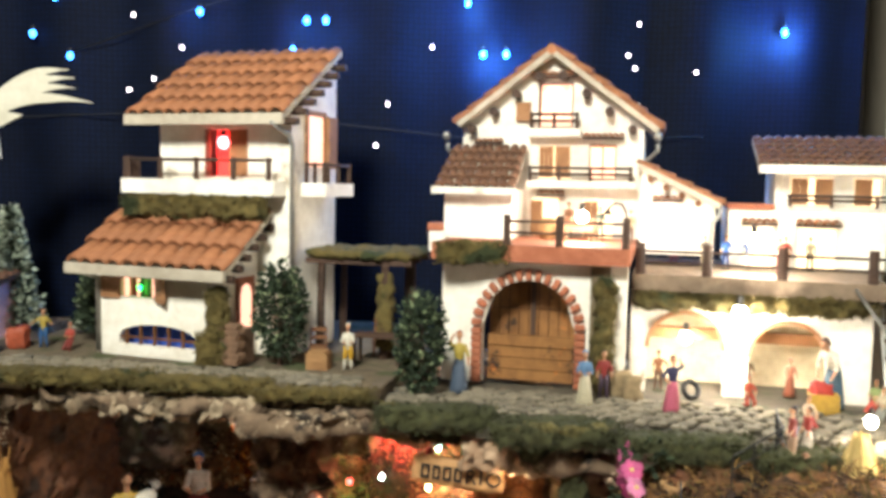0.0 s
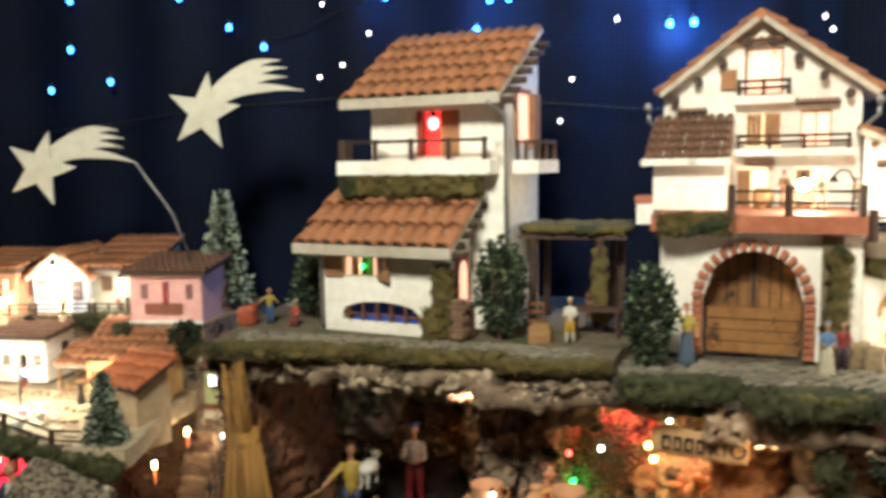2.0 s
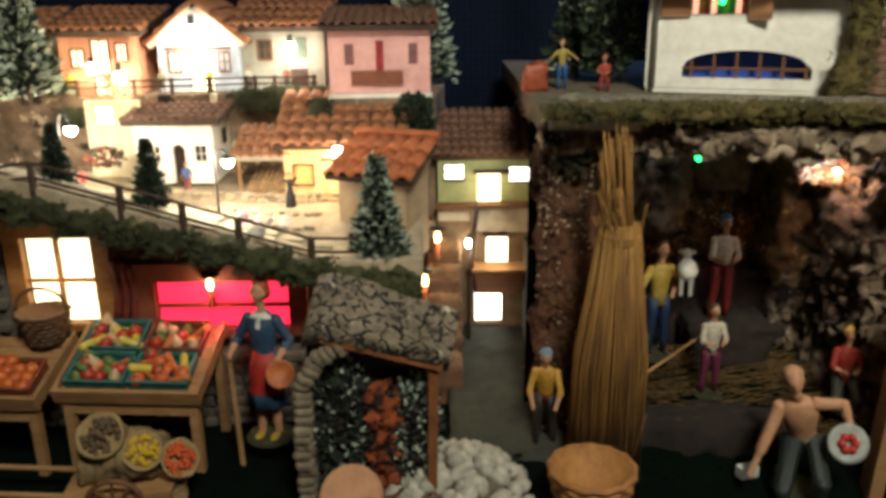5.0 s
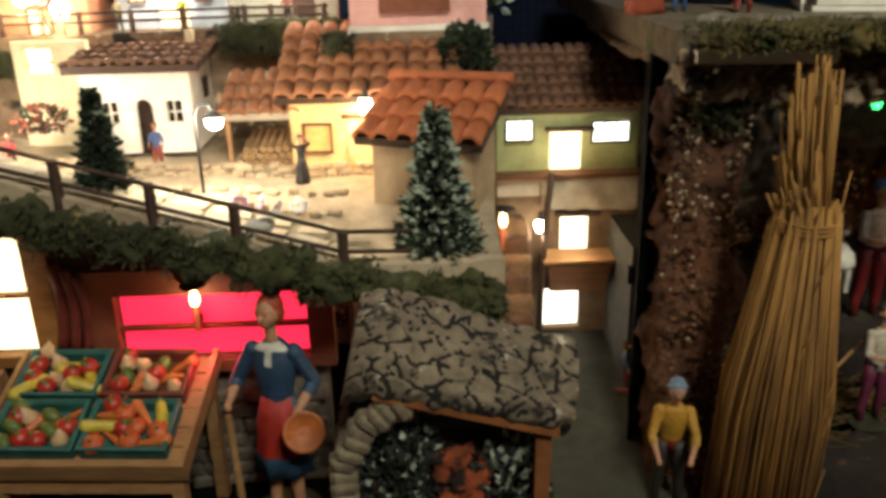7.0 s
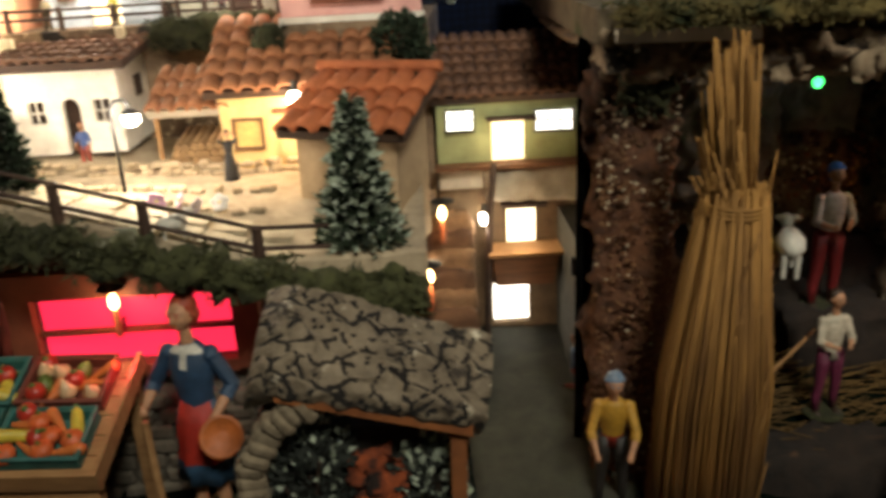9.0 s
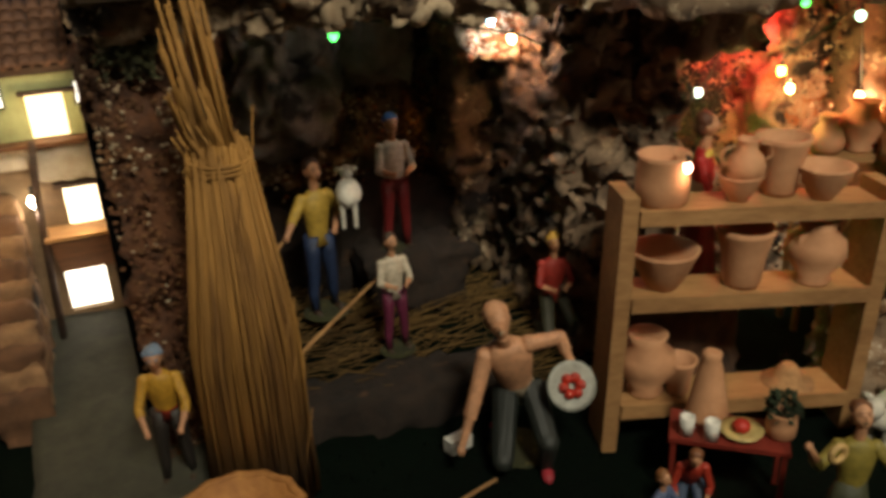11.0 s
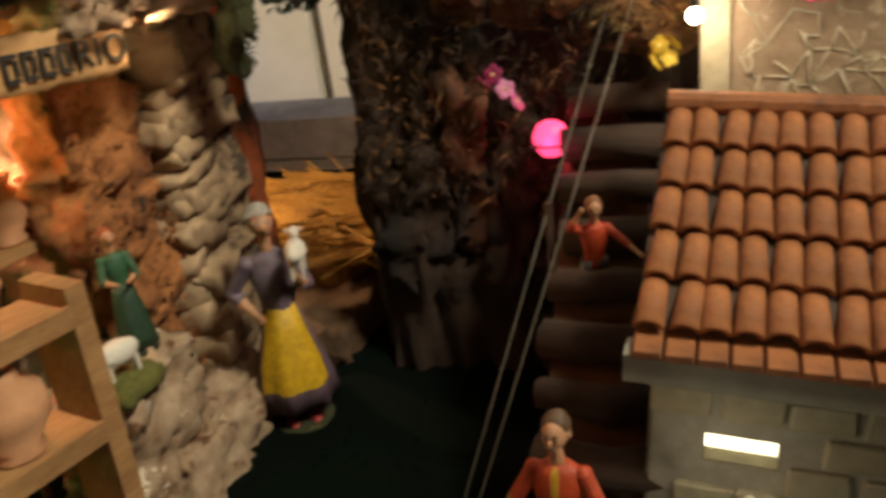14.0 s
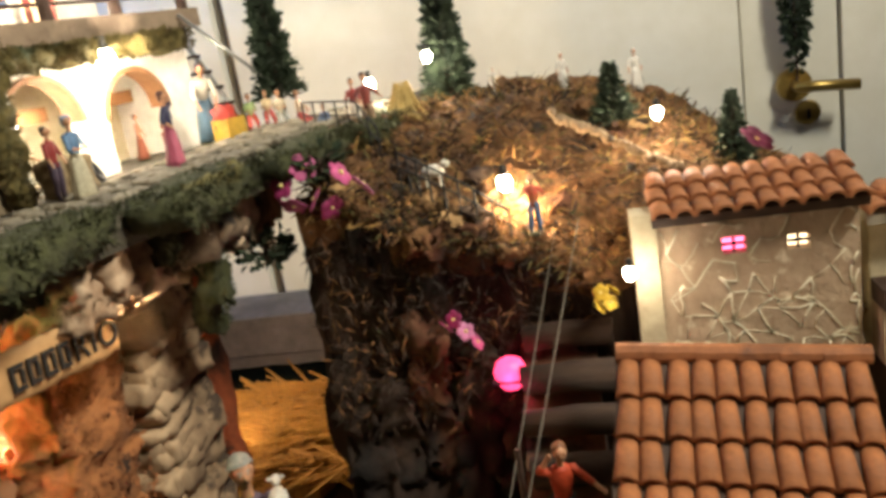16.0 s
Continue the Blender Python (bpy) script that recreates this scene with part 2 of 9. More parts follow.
def lump(bm, x0, x1, y0, y1, z0, z1, cell=0.02, amp=0.012, freq=18.0, seed=0.0, k=0, soft=0.25):
    """A rough, rounded block: a box cut fine and pushed about by noise."""
    n = [max(2, min(72, int(round((b - a) / cell)))) for a, b in ((x0, x1), (y0, y1), (z0, z1))]
    c, hsz = Vector(((x0 + x1) / 2, (y0 + y1) / 2, (z0 + z1) / 2)), Vector(((x1 - x0) / 2, (y1 - y0) / 2, (z1 - z0) / 2))
    cache = {}

    def vert(i, j, l):
        if (i, j, l) not in cache:
            u = Vector((2 * i / n[0] - 1, 2 * j / n[1] - 1, 2 * l / n[2] - 1))
            s = u.normalized() * max(abs(u.x), abs(u.y), abs(u.z))
            u = u.lerp(s, soft)
            p = c + Vector((u.x * hsz.x, u.y * hsz.y, u.z * hsz.z))
            q = p * freq + Vector((seed, seed * 1.7, -seed))
            d = noise.noise_vector(q) * amp + noise.noise_vector(q * 2.7) * amp * 0.55 + noise.noise_vector(q * 6.1) * amp * 0.3
            d += u * (amp * 0.7 * (0.4 - abs(noise.noise(q * 1.9)) * 2.2))
            cache[i, j, l] = bm.verts.new(p + d)
        return cache[i, j, l]

    for ax in range(3):
        o = [a for a in range(3) if a != ax]
        for side in (0, n[ax]):
            for i in range(n[o[0]]):
                for j in range(n[o[1]]):
                    quad = []
                    for di, dj in ((0, 0), (1, 0), (1, 1), (0, 1)):
                        key = [0, 0, 0]
                        key[ax], key[o[0]], key[o[1]] = side, i + di, j + dj
                        quad.append(vert(*key))
                    if (side == 0) != (ax == 1):
                        quad.reverse()
                    f = bm.faces.new(quad)
                    f.material_index, f.smooth = k, True


def wall(bm, w, t, h, holes=(), top=None, x0=0.0, y0=0.0, z0=0.0, k=0, base=0.0):
    """An upright wall along x with real openings (xa, xb, za, zb, arch rise); top: its height along x, for a gable."""
    top = top or (lambda x: h)
    cuts = {x0, x0 + w}
    for xa, xb, za, zb, rise in holes:
        cuts |= {xa + (xb - xa) * i / 10 for i in range(11)} if rise else {xa, xb}
    cuts |= {x0 + w / 2} if top(x0 + w / 2) != top(x0) else set()
    cuts = sorted(c for c in cuts if x0 - 1e-6 <= c <= x0 + w + 1e-6)

    def arch(o, x):
        s = (2 * (x - o[0]) / (o[1] - o[0]) - 1) if o[4] else 0
        return o[3] - o[4] * (1 - math.sqrt(max(0.0, 1 - s * s)))

    for a, b in zip(cuts, cuts[1:]):
        if b - a < 1e-5:
            continue
        here = sorted((o for o in holes if o[0] < (a + b) / 2 < o[1]), key=lambda o: o[2])
        lo = (base, base)
        spans = []
        for o in here:
            if o[2] > lo[0] + 1e-5:
                spans.append((lo, (o[2], o[2])))
            lo = (arch(o, a), arch(o, b))
        spans.append((lo, (top(a), top(b))))
        for (la, lb), (ha, hb) in spans:
            hexa(bm, [(a, y0, z0 + la), (b, y0, z0 + lb), (b, y0 + t, z0 + lb), (a, y0 + t, z0 + la), (a, y0, z0 + ha), (b, y0, z0 + hb), (b, y0 + t, z0 + hb), (a, y0 + t, z0 + ha)], k)


def mesh_of(name, bm, mats):
    me = bpy.data.meshes.new(name)
    if name.endswith("wall") or name == "arch_trim":
        bmesh.ops.remove_doubles(bm, verts=bm.verts[:], dist=1e-5)
    bmesh.ops.recalc_face_normals(bm, faces=bm.faces[:])
    bm.to_mesh(me)
    bm.free()
    for m in mats if isinstance(mats, (list, tuple)) else [mats]:
        me.materials.append(m)
    return me


def part(name, bm, mats, parent, label="", at=None):
    """A bmesh, or a mesh that is shared, as one mesh object under a thing or a part."""
    ob = new(name, mesh_of(name, bm, mats) if isinstance(bm, bmesh.types.BMesh) else bm)
    ob.parent = parent
    if at is not None:
        ob.matrix_local = at
    return tagged(ob, label=label)


def thing(name, at, label, category, group="", kind=""):
    ob = new(name)
    ob.empty_display_size = 0.01
    ob.matrix_world = at
    return tagged(ob, label, category, group, kind)


def solo(name, bm, mats, at, label, category, group="", kind=""):
    ob = new(name, mesh_of(name, bm, mats))
    ob.matrix_world = at if at is not None else Matrix()
    return tagged(ob, label, category, group, kind)


def B():
    return bmesh.new()


def boxes(*rows):
    bm = B()
    for r in rows:
        box(bm, *r)
    return bm


def tile_mesh(name, r, length, thick, material, seg=6, taper=0.86):
    """One barrel tile along +y, a little wider at its lower end, hollow beneath."""
    bm = B()
    rings = []
    for y, k in ((0, 1.0), (length, taper)):
        for rr in (r * k, r * k - thick):
            rings.append([bm.verts.new((rr * math.cos(math.pi * i / seg), y, rr * math.sin(math.pi * i / seg) * 0.8)) for i in range(seg + 1)])
    o0, i0, o1, i1 = rings
    for i in range(seg):
        for q in ((o0[i], o0[i + 1], o1[i + 1], o1[i]), (i0[i], i1[i], i1[i + 1], i0[i + 1])):
            bm.faces.new(q).smooth = True
        bm.faces.new((o0[i], i0[i], i0[i + 1], o0[i + 1]))
        bm.faces.new((o1[i], o1[i + 1], i1[i + 1], i1[i]))
    return mesh_of(name, bm, material)


def tiled(parent, p, width, slope_run, slope_rise, cols, rows, material, rot=0.0, thick=0.008, board=EAVE, jitter=1.0, seed=1, fat=1.10, taper=0.82, lift=5.0):
    """A roof: a thin board rising from the eave at p towards local +y, and barrel tiles in columns as its pieces."""
    rng = random.Random(seed)
    length = math.hypot(slope_run, slope_rise)
    ang = math.degrees(math.atan2(slope_rise, slope_run))
    m = pose(*p, 0, 0, rot) @ pose(0, 0, 0, ang)
    roof = part("roof", boxes((0, width, 0, length, -thick, 0)), board, parent, "thin boarded roof carrying barrel tiles", m)
    step = length / rows
    r = width / cols / 2 * fat
    me = tile_mesh("roof_tile", r, step * 1.22, r * 0.32, material, taper=taper)
    for c in range(cols):
        for q in range(rows):
            j = jitter * 0.0012
            at = pose((c + 0.5) * width / cols + rng.uniform(-j, j), q * step - 0.12 * step + rng.uniform(-j, j), -0.0015 + 1.22 * step * math.sin(radians(lift)), -lift, 0, rng.uniform(-3, 3) * jitter)
            part("roof_tile", me, None, roof, "", at)
    return roof


# ---- kinds of things ----
PAINTS = {}


def paint(h, rough=0.55):
    if h not in PAINTS:
        a = tuple(int(h[i : i + 2], 16) for i in (0, 2, 4))
        d = "".join(f"{int(c * 0.78):02x}" for c in a)
        PAINTS[h] = mat("painted_" + h, h, d, 120, rough, 0.25, coarse=30)
    return PAINTS[h]


SKIN = "c8926c"


def figurine(name, label, x, y, z, h, rot=0, top="c9b04a", low="2f3f63", hair="3a2618", skirt=False, apron=None, arms="down", hat=None, lean=0, kneel=False, group="", base=True, belt=None, shawl=None, side=0, nod=0, turn=0, hem=0.03, collar=None, bun=False, shoes=None):
    """A painted figurine in one mesh, built 1 high: legs or pleated skirt, torso, arms, head, hair or scarf, and a small base."""
    mats = [paint(SKIN), paint(top), paint(low), paint(hair), paint(apron or low), paint(hat or hair), MOSS_GREEN, paint(belt or "3a2a1c"), paint(shawl or top), paint(collar or top), paint(shoes or "3a2a1c")]
    bm = B()
    hip = 0.30 if kneel else 0.48

    def loft(rows, seg, pick, mtx=Matrix(), pleat=0.0, waves=7):
        rings = []
        for cx, cy, zz, rx, ry in rows:
            ring = []
            for i in range(seg):
                t = 2 * math.pi * i / seg
                k = 1 + pleat * (1 - (zz - rows[0][2]) / max(1e-6, rows[-1][2] - rows[0][2])) * math.cos(waves * t + 3 * zz)
                ring.append(bm.verts.new(mtx @ Vector((cx + rx * k * math.cos(t), cy + ry * k * math.sin(t), zz))))
            rings.append(ring)
        for n, (a, b) in enumerate(zip(rings, rings[1:])):
            for i in range(seg):
                f = bm.faces.new((a[i], a[(i + 1) % seg], b[(i + 1) % seg], b[i]))
                f.material_index, f.smooth = pick(n, 2 * math.pi * (i + 0.5) / seg), True
        for ring, k in ((rings[0][::-1], 0), (rings[-1], len(rows) - 2)):
            bm.faces.new(ring).material_index = pick(k, 0.0)

    if skirt:
        front = lambda n, t: 4 if apron and math.sin(t) < -0.35 and n > 0 else 2
        wide = 0.135 if hem < 0.1 else 0.16 if hem < 0.15 else 0.115
        loft([(0, 0.01, hem, wide, wide * 0.85), (0, 0.008, hem + 0.09, wide * 0.93, wide * 0.8), (0, 0, (hem + hip) * 0.5, wide * 0.82, wide * 0.7), (0, 0, hip - 0.05, 0.088, 0.07), (0, 0, hip + 0.06, 0.062, 0.048)], 28, front, Matrix(), 0.10)
        if hem > 0.1:
            for q in (-1, 1):
                tube(bm, (0.04 * q, 0, hem + 0.03), (0.045 * q, 0.01 * q, 0.03), 0.03, 0.02, 10, 0)
        for q in (-1, 1):
            ball(bm, (0.045 * q, -0.045, 0.02), (0.026, 0.055, 0.02), 8, 5, 10)
    elif kneel:
        for q in (-1, 1):
            tube(bm, (0.05 * q, 0.0, hip), (0.085 * q, -0.18, 0.16 if q > 0 else 0.09), 0.055, 0.042, 10, 2)
            ball(bm, (0.085 * q, -0.18, 0.16 if q > 0 else 0.09), 0.044, 8, 6, 2)
            tube(bm, (0.085 * q, -0.18, 0.15 if q > 0 else 0.08), (0.08 * q, -0.15 if q > 0 else 0.10, 0.03), 0.04, 0.026, 10, 2)
            ball(bm, (0.08 * q, -0.19 if q > 0 else 0.12, 0.022), (0.025, 0.055, 0.02), 8, 5, 10)
    else:
        for q in (-1, 1):
            loft([(0.07 * q, 0.018 * q, 0.03, 0.022, 0.024), (0.065 * q, 0.012, 0.14, 0.032, 0.036), (0.058 * q, -0.01, 0.25, 0.034, 0.036), (0.05 * q, 0, 0.38, 0.045, 0.05), (0.042 * q, 0, hip + 0.02, 0.05, 0.055)], 12, lambda n, t: 4 if apron and n < 2 else 2)
            ball(bm, (0.072 * q, -0.03, 0.022), (0.026, 0.058, 0.022), 8, 5, 10)
    chest = Matrix.Translation((0, 0, hip)) @ Matrix.Rotation(radians(side), 4, "Y") @ Matrix.Rotation(radians(lean), 4, "X")
    wrap = lambda n, t: 7 if n == 0 and belt else 9 if collar and (n == 4 or n == 3 and abs(math.cos(t)) < 0.25) and math.sin(t) < -0.2 else 8 if n >= 2 and shawl and abs(math.cos(t)) > 0.3 else 1
    loft([(0, 0, -0.04, 0.074, 0.056), (0, 0, 0.04, 0.064, 0.048), (0, -0.004, 0.13, 0.076, 0.056), (0, -0.004, 0.20, 0.088, 0.056), (0, 0, 0.255, 0.078, 0.046), (0, 0, 0.285, 0.036, 0.034)], 18, wrap, chest)
    P = lambda *c: chest @ Vector(c)
    poses = {"down": ((0.125, -0.02, 0.13), (0.13, -0.07, 0.0)), "hip": ((0.16, 0.03, 0.13), (0.085, -0.05, 0.04)), "out": ((0.17, -0.06, 0.17), (0.25, -0.13, 0.11)), "carry": ((0.115, -0.05, 0.11), (0.05, -0.13, 0.10)), "up": ((0.15, -0.03, 0.28), (0.09, -0.05, 0.40)), "work": ((0.125, -0.09, 0.12), (0.09, -0.20, 0.04))}
    sides = (arms, arms) if isinstance(arms, str) else arms
    for q, a in zip((-1, 1), sides):
        e, w = poses[a] if isinstance(a, str) else a
        e, w, sh = Vector((e[0] * q, e[1], e[2])), Vector((w[0] * q, w[1], w[2])), Vector((0.082 * q, 0, 0.24))
        cuff = e.lerp(w, 0.35)
        tube(bm, P(*sh), P(*e), 0.031, 0.026, 10, 8 if shawl else 1)
        tube(bm, P(*e), P(*cuff), 0.026, 0.027, 10, 1)
        tube(bm, P(*cuff), P(*w), 0.020, 0.014, 9, 0)
        ball(bm, P(*e), 0.0265, 8, 6, 1)
        ball(bm, P(*(w + (w - e).normalized() * 0.016)), (0.017, 0.017, 0.021), 8, 6, 0)
        ball(bm, P(*sh), 0.034, 10, 7, 8 if shawl else 1)
    tube(bm, P(0, 0, 0.27), P(0, -0.01, 0.345), 0.027, 0.023, 10, 0)
    skull = chest @ Matrix.Translation((0, -0.004, 0.345)) @ Matrix.Rotation(radians(turn), 4, "Z") @ Matrix.Rotation(radians(nod), 4, "X")
    Q = lambda *c: skull @ Vector(c)
    face = skull.to_3x3()
    ball(bm, Q(0, -0.006, 0.055), (0.043, 0.050, 0.056), 14, 10, 0, face)
    ball(bm, Q(0, -0.022, 0.025), (0.028, 0.030, 0.026), 10, 7, 0, face)
    ball(bm, Q(0, -0.058, 0.05), (0.008, 0.012, 0.015), 6, 5, 0, face)
    ball(bm, Q(0, 0.014, 0.078), (0.050, 0.050, 0.046), 14, 9, 5 if hat else 3, face)
    ball(bm, Q(0, 0.026, 0.045), (0.046, 0.034, 0.050), 12, 8, 5 if hat else 3, face)
    for q in (-1, 1):
        ball(bm, Q(0.017 * q, -0.052, 0.062), (0.007, 0.005, 0.005), 6, 4, 3, face)
        tube(bm, Q(0.007 * q, -0.055, 0.075), Q(0.029 * q, -0.047, 0.074), 0.003, 0.002, 5, 3)
        ball(bm, Q(0.041 * q, 0.004, 0.052), (0.008, 0.012, 0.016), 6, 5, 3 if bun else 0, face)
    ball(bm, Q(0, -0.052, 0.028), (0.012, 0.005, 0.004), 6, 4, 7, face)
    if bun:
        ball(bm, Q(0, 0.04, 0.115), (0.03, 0.03, 0.026), 10, 7, 3, face)
    if hat:
        tube(bm, Q(0, 0.006, 0.076), Q(0, 0.012, 0.092), 0.057, 0.049, 14, 5)
    for v in bm.verts:
        v.co += noise.noise_vector(v.co * 16) * 0.006 + noise.noise_vector(v.co * 48) * 0.0028
    if base:
        tube(bm, (0, 0, 0), (0, 0, 0.022), 0.14, 0.12, 14, 6)
    return solo(name, bm, mats, pose(x, y, z - 0.001, 0, 0, rot) @ Matrix.Diagonal((h, h, h, 1)), label, "figurine", group)


def lamb(x, y, z, s, rot, label, name="lamb"):
    bm = B()
    ball(bm, (0, 0, 0.5), (0.42, 0.22, 0.22), 12, 8)
    for v in bm.verts:
        v.co += noise.noise_vector(v.co * 9) * 0.05
    ball(bm, (0.46, 0, 0.72), (0.16, 0.11, 0.13), 10, 7)
    ball(bm, (0.40, 0.12, 0.80), (0.03, 0.08, 0.05), 6, 4), ball(bm, (0.40, -0.12, 0.80), (0.03, 0.08, 0.05), 6, 4)
    for a in (-0.25, 0.25):
        for b in (-0.1, 0.1):
            tube(bm, (a, b, 0.4), (a, b, 0), 0.05, 0.035, 7)
    return solo(name, bm, paint("d9d3c4", 0.8), pose(x, y, z, 0, 0, rot) @ Matrix.Diagonal((s, s, s, 1)), label, "lamb", "toy animals")


def leaf(bm, c, d, l, w, k=0):
    d = Vector(d).normalized()
    a = d.orthogonal().normalized()
    a.rotate(Matrix.Rotation(random.uniform(0, 6.28), 3, d))
    c = Vector(c)
    up = d.cross(a) * l * 0.15
    v = [bm.verts.new(p) for p in (c, c + d * l * 0.5 + a * w + up, c + d * l, c + d * l * 0.5 - a * w + up)]
    bm.faces.new(v).material_index = k


def conifer(name, label, x, y, z, h, r, frost=0.4, seed=1, n=620, mats=None):
    random.seed(seed)
    T = thing(name, pose(x, y, z), label, "tree", "miniature trees")
    bm = B()
    tube(bm, (0, 0, 0), (0, 0, h * 0.95), r * 0.12, r * 0.03, 8)
    part("trunk", bm, WOOD_DARK, T)
    bm = B()
    for i in range(n):
        t = (i / n) ** 0.75
        zz = h * (0.98 - 0.88 * t)
        tier = 0.8 + 0.2 * math.cos(zz / h * 50)
        rr = r * (0.06 + t) * tier
        a = i * 2.39996 + random.uniform(-0.2, 0.2)
        d = Vector((math.cos(a), math.sin(a), random.uniform(-0.1, 0.45)))
        l = rr * random.uniform(0.75, 1.1)
        p = Vector((0, 0, zz))
        tip = p + d * l
        for q in range(3):
            leaf(bm, p + d * l * (0.35 + 0.2 * q) + Vector((0, 0, -0.1 * l)), d + Vector((random.uniform(-0.6, 0.6), random.uniform(-0.6, 0.6), random.uniform(-0.3, 0.5))), r * 0.26, r * 0.07, 1 if random.random() < frost * (0.4 + 0.3 * q) else 0)
        tube(bm, p + d * l * 0.15, tip, r * 0.018, r * 0.01, 3, 0, False)
    part("crown", bm, mats or [FOLIAGE, FROST], T)
    return T


def shrub(name, label, x, y, z, w, h, seed=1, n=900, mats=None, frost=0.12, leafsize=0.011, depth=None):
    random.seed(seed)
    T = thing(name, pose(x, y, z), label, "plant", "miniature plants")
    bm = B()
    tube(bm, (0, 0, 0), (0, 0, h * 0.7), w * 0.06, w * 0.03, 7)
    for q in range(5):
        a = q * 1.3
        tube(bm, (0, 0, h * (0.15 + 0.1 * q)), (math.cos(a) * w * 0.3, math.sin(a) * w * 0.3, h * (0.35 + 0.12 * q)), w * 0.03, w * 0.012, 5)
    part("stem", bm, WOOD_DARK, T)
    bm = B()
    for i in range(n):
        v = Vector((random.gauss(0, 1), random.gauss(0, 1), random.gauss(0, 1))).normalized() * random.uniform(0.55, 1.0)
        b = 1 + 0.22 * noise.noise(v * 2.3 + Vector((seed, 0, 0)))
        p = Vector((v.x * w / 2 * b, v.y * (depth or w) / 2 * b, h * 0.53 + v.z * h * 0.47 * b))
        leaf(bm, p, v + Vector((random.uniform(-0.7, 0.7), random.uniform(-0.7, 0.7), random.uniform(-0.2, 0.8))), leafsize * random.uniform(0.7, 1.2), leafsize * 0.32, 1 if random.random() < frost else 0)
    part("crown", bm, mats or [FOLIAGE, FROST], T)
    return T


def moss_patch(name, label, boxes_, seed=1, material=None, amp=0.006):
    bm = B()
    rg = random.Random(seed)
    for i, b in enumerate(boxes_):
        lump(bm, *b, cell=0.006, amp=amp * 1.3, freq=70, seed=seed + i * 3.3, soft=0.45)
        area = (b[1] - b[0]) * ((b[3] - b[2]) + (b[5] - b[4])) + (b[3] - b[2]) * (b[5] - b[4])
        for q in range(int(area * 110000)):
            x, y, z = rg.uniform(b[0], b[1]), rg.uniform(b[2], b[3]), rg.uniform(b[4], b[5])
            side = rg.random()
            if side < 0.5:
                z = b[5] - (b[5] - b[4]) * 0.12
            else:
                y = b[2] + (b[3] - b[2]) * 0.08
            leaf(bm, (x, y, z), (rg.uniform(-1, 1), rg.uniform(-1.2, 0.2), rg.uniform(-0.9, 1.0)), rg.uniform(0.004, 0.010), 0.0009)
    return solo(name, bm, material or MOSS, None, label, "moss", kind="stuff")


POTS = {
    "jug": [(0.30, 0), (0.42, 0.15), (0.46, 0.35), (0.36, 0.6), (0.22, 0.75), (0.24, 0.95), (0.28, 1.0), (0.20, 0.99), (0.16, 0.8)],
    "bowl": [(0.30, 0), (0.36, 0.08), (0.62, 0.5), (0.78, 0.92), (0.82, 1.0), (0.74, 1.0), (0.5, 0.5), (0.2, 0.2)],
    "vase": [(0.26, 0), (0.30, 0.1), (0.34, 0.5), (0.44, 0.9), (0.47, 1.0), (0.40, 1.0), (0.28, 0.5), (0.1, 0.25)],
    "pot": [(0.42, 0), (0.50, 0.1), (0.52, 0.5), (0.47, 0.9), (0.52, 1.0), (0.45, 1.0), (0.44, 0.5), (0.2, 0.15)],
    "urn": [(0.24, 0), (0.28, 0.06), (0.22, 0.12), (0.44, 0.45), (0.42, 0.68), (0.24, 0.85), (0.30, 1.0), (0.22, 1.0), (0.16, 0.85)],
}


def pottery(kind, x, y, z, h, handles=0, rot=0, label=""):
    T = thing({"jug": "clay_jug", "bowl": "clay_bowl", "vase": "clay_vase", "pot": "clay_pot", "urn": "clay_urn"}[kind], pose(x, y, z, 0, 0, rot), label or "small unglazed terracotta " + kind + " on the wooden shelf", "pottery", "pottery on the shelf")
    bm = B()
    lathe(bm, [(r * h, zz * h) for r, zz in POTS[kind]], 18)
    part("vessel", bm, CLAY, T)
    for s in ((1,), (1, -1))[handles - 1] if handles else ():
        bm = B()
        r0 = POTS[kind][2][0] * h
        path_tube(bm, [(s * r0 * 0.95, 0, 0.42 * h), (s * (r0 + 0.18 * h), 0, 0.52 * h), (s * (r0 + 0.16 * h), 0, 0.78 * h), (s * r0 * 0.7, 0, 0.86 * h)], 0.035 * h, 6)
        part("handle", bm, CLAY, T)
    return T


def bulb(name, label, p, r, material, watts=0, color=WARM, cord=0.0, group="fairy lights"):
    T = thing(name, pose(*p), label, "light", group)
    bm = B()
    ball(bm, (0, 0, 0), (r, r, r * 1.25), 10, 8)
    part("glass", bm, material, T)
    bm = B()
    tube(bm, (0, 0, r * 1.0), (0, 0, r * 2.4), r * 0.55, r * 0.45, 8)
    part("socket", bm, BLACK, T)
    if watts:
        lamp_point((p[0], p[1] - r * 2.0, p[2] - r * 1.6), watts, color, r)
    return T


def railing(parent, pts, h, posts_at, post_w=0.005, rail_r=0.0022, rails=(0.55, 0.95), material=WOOD_DARK, name="railing"):
    """Rails through the points and posts at fractions of each stretch; a part with its posts as pieces."""
    bm = B()
    for f in rails:
        path_tube(bm, [(p[0], p[1], p[2] + h * f) for p in pts], rail_r, 6)
    R = part(name, bm, material, parent)
    for a, b in zip(pts, pts[1:]):
        for q in posts_at:
            p = Vector(a).lerp(Vector(b), q)
            bm = B()
            tube(bm, (0, 0, 0), (0, 0, h * 1.08), post_w / 1.6, post_w / 1.8, 8)
            part("post", bm, material, R, "", Matrix.Translation(p))
    return R


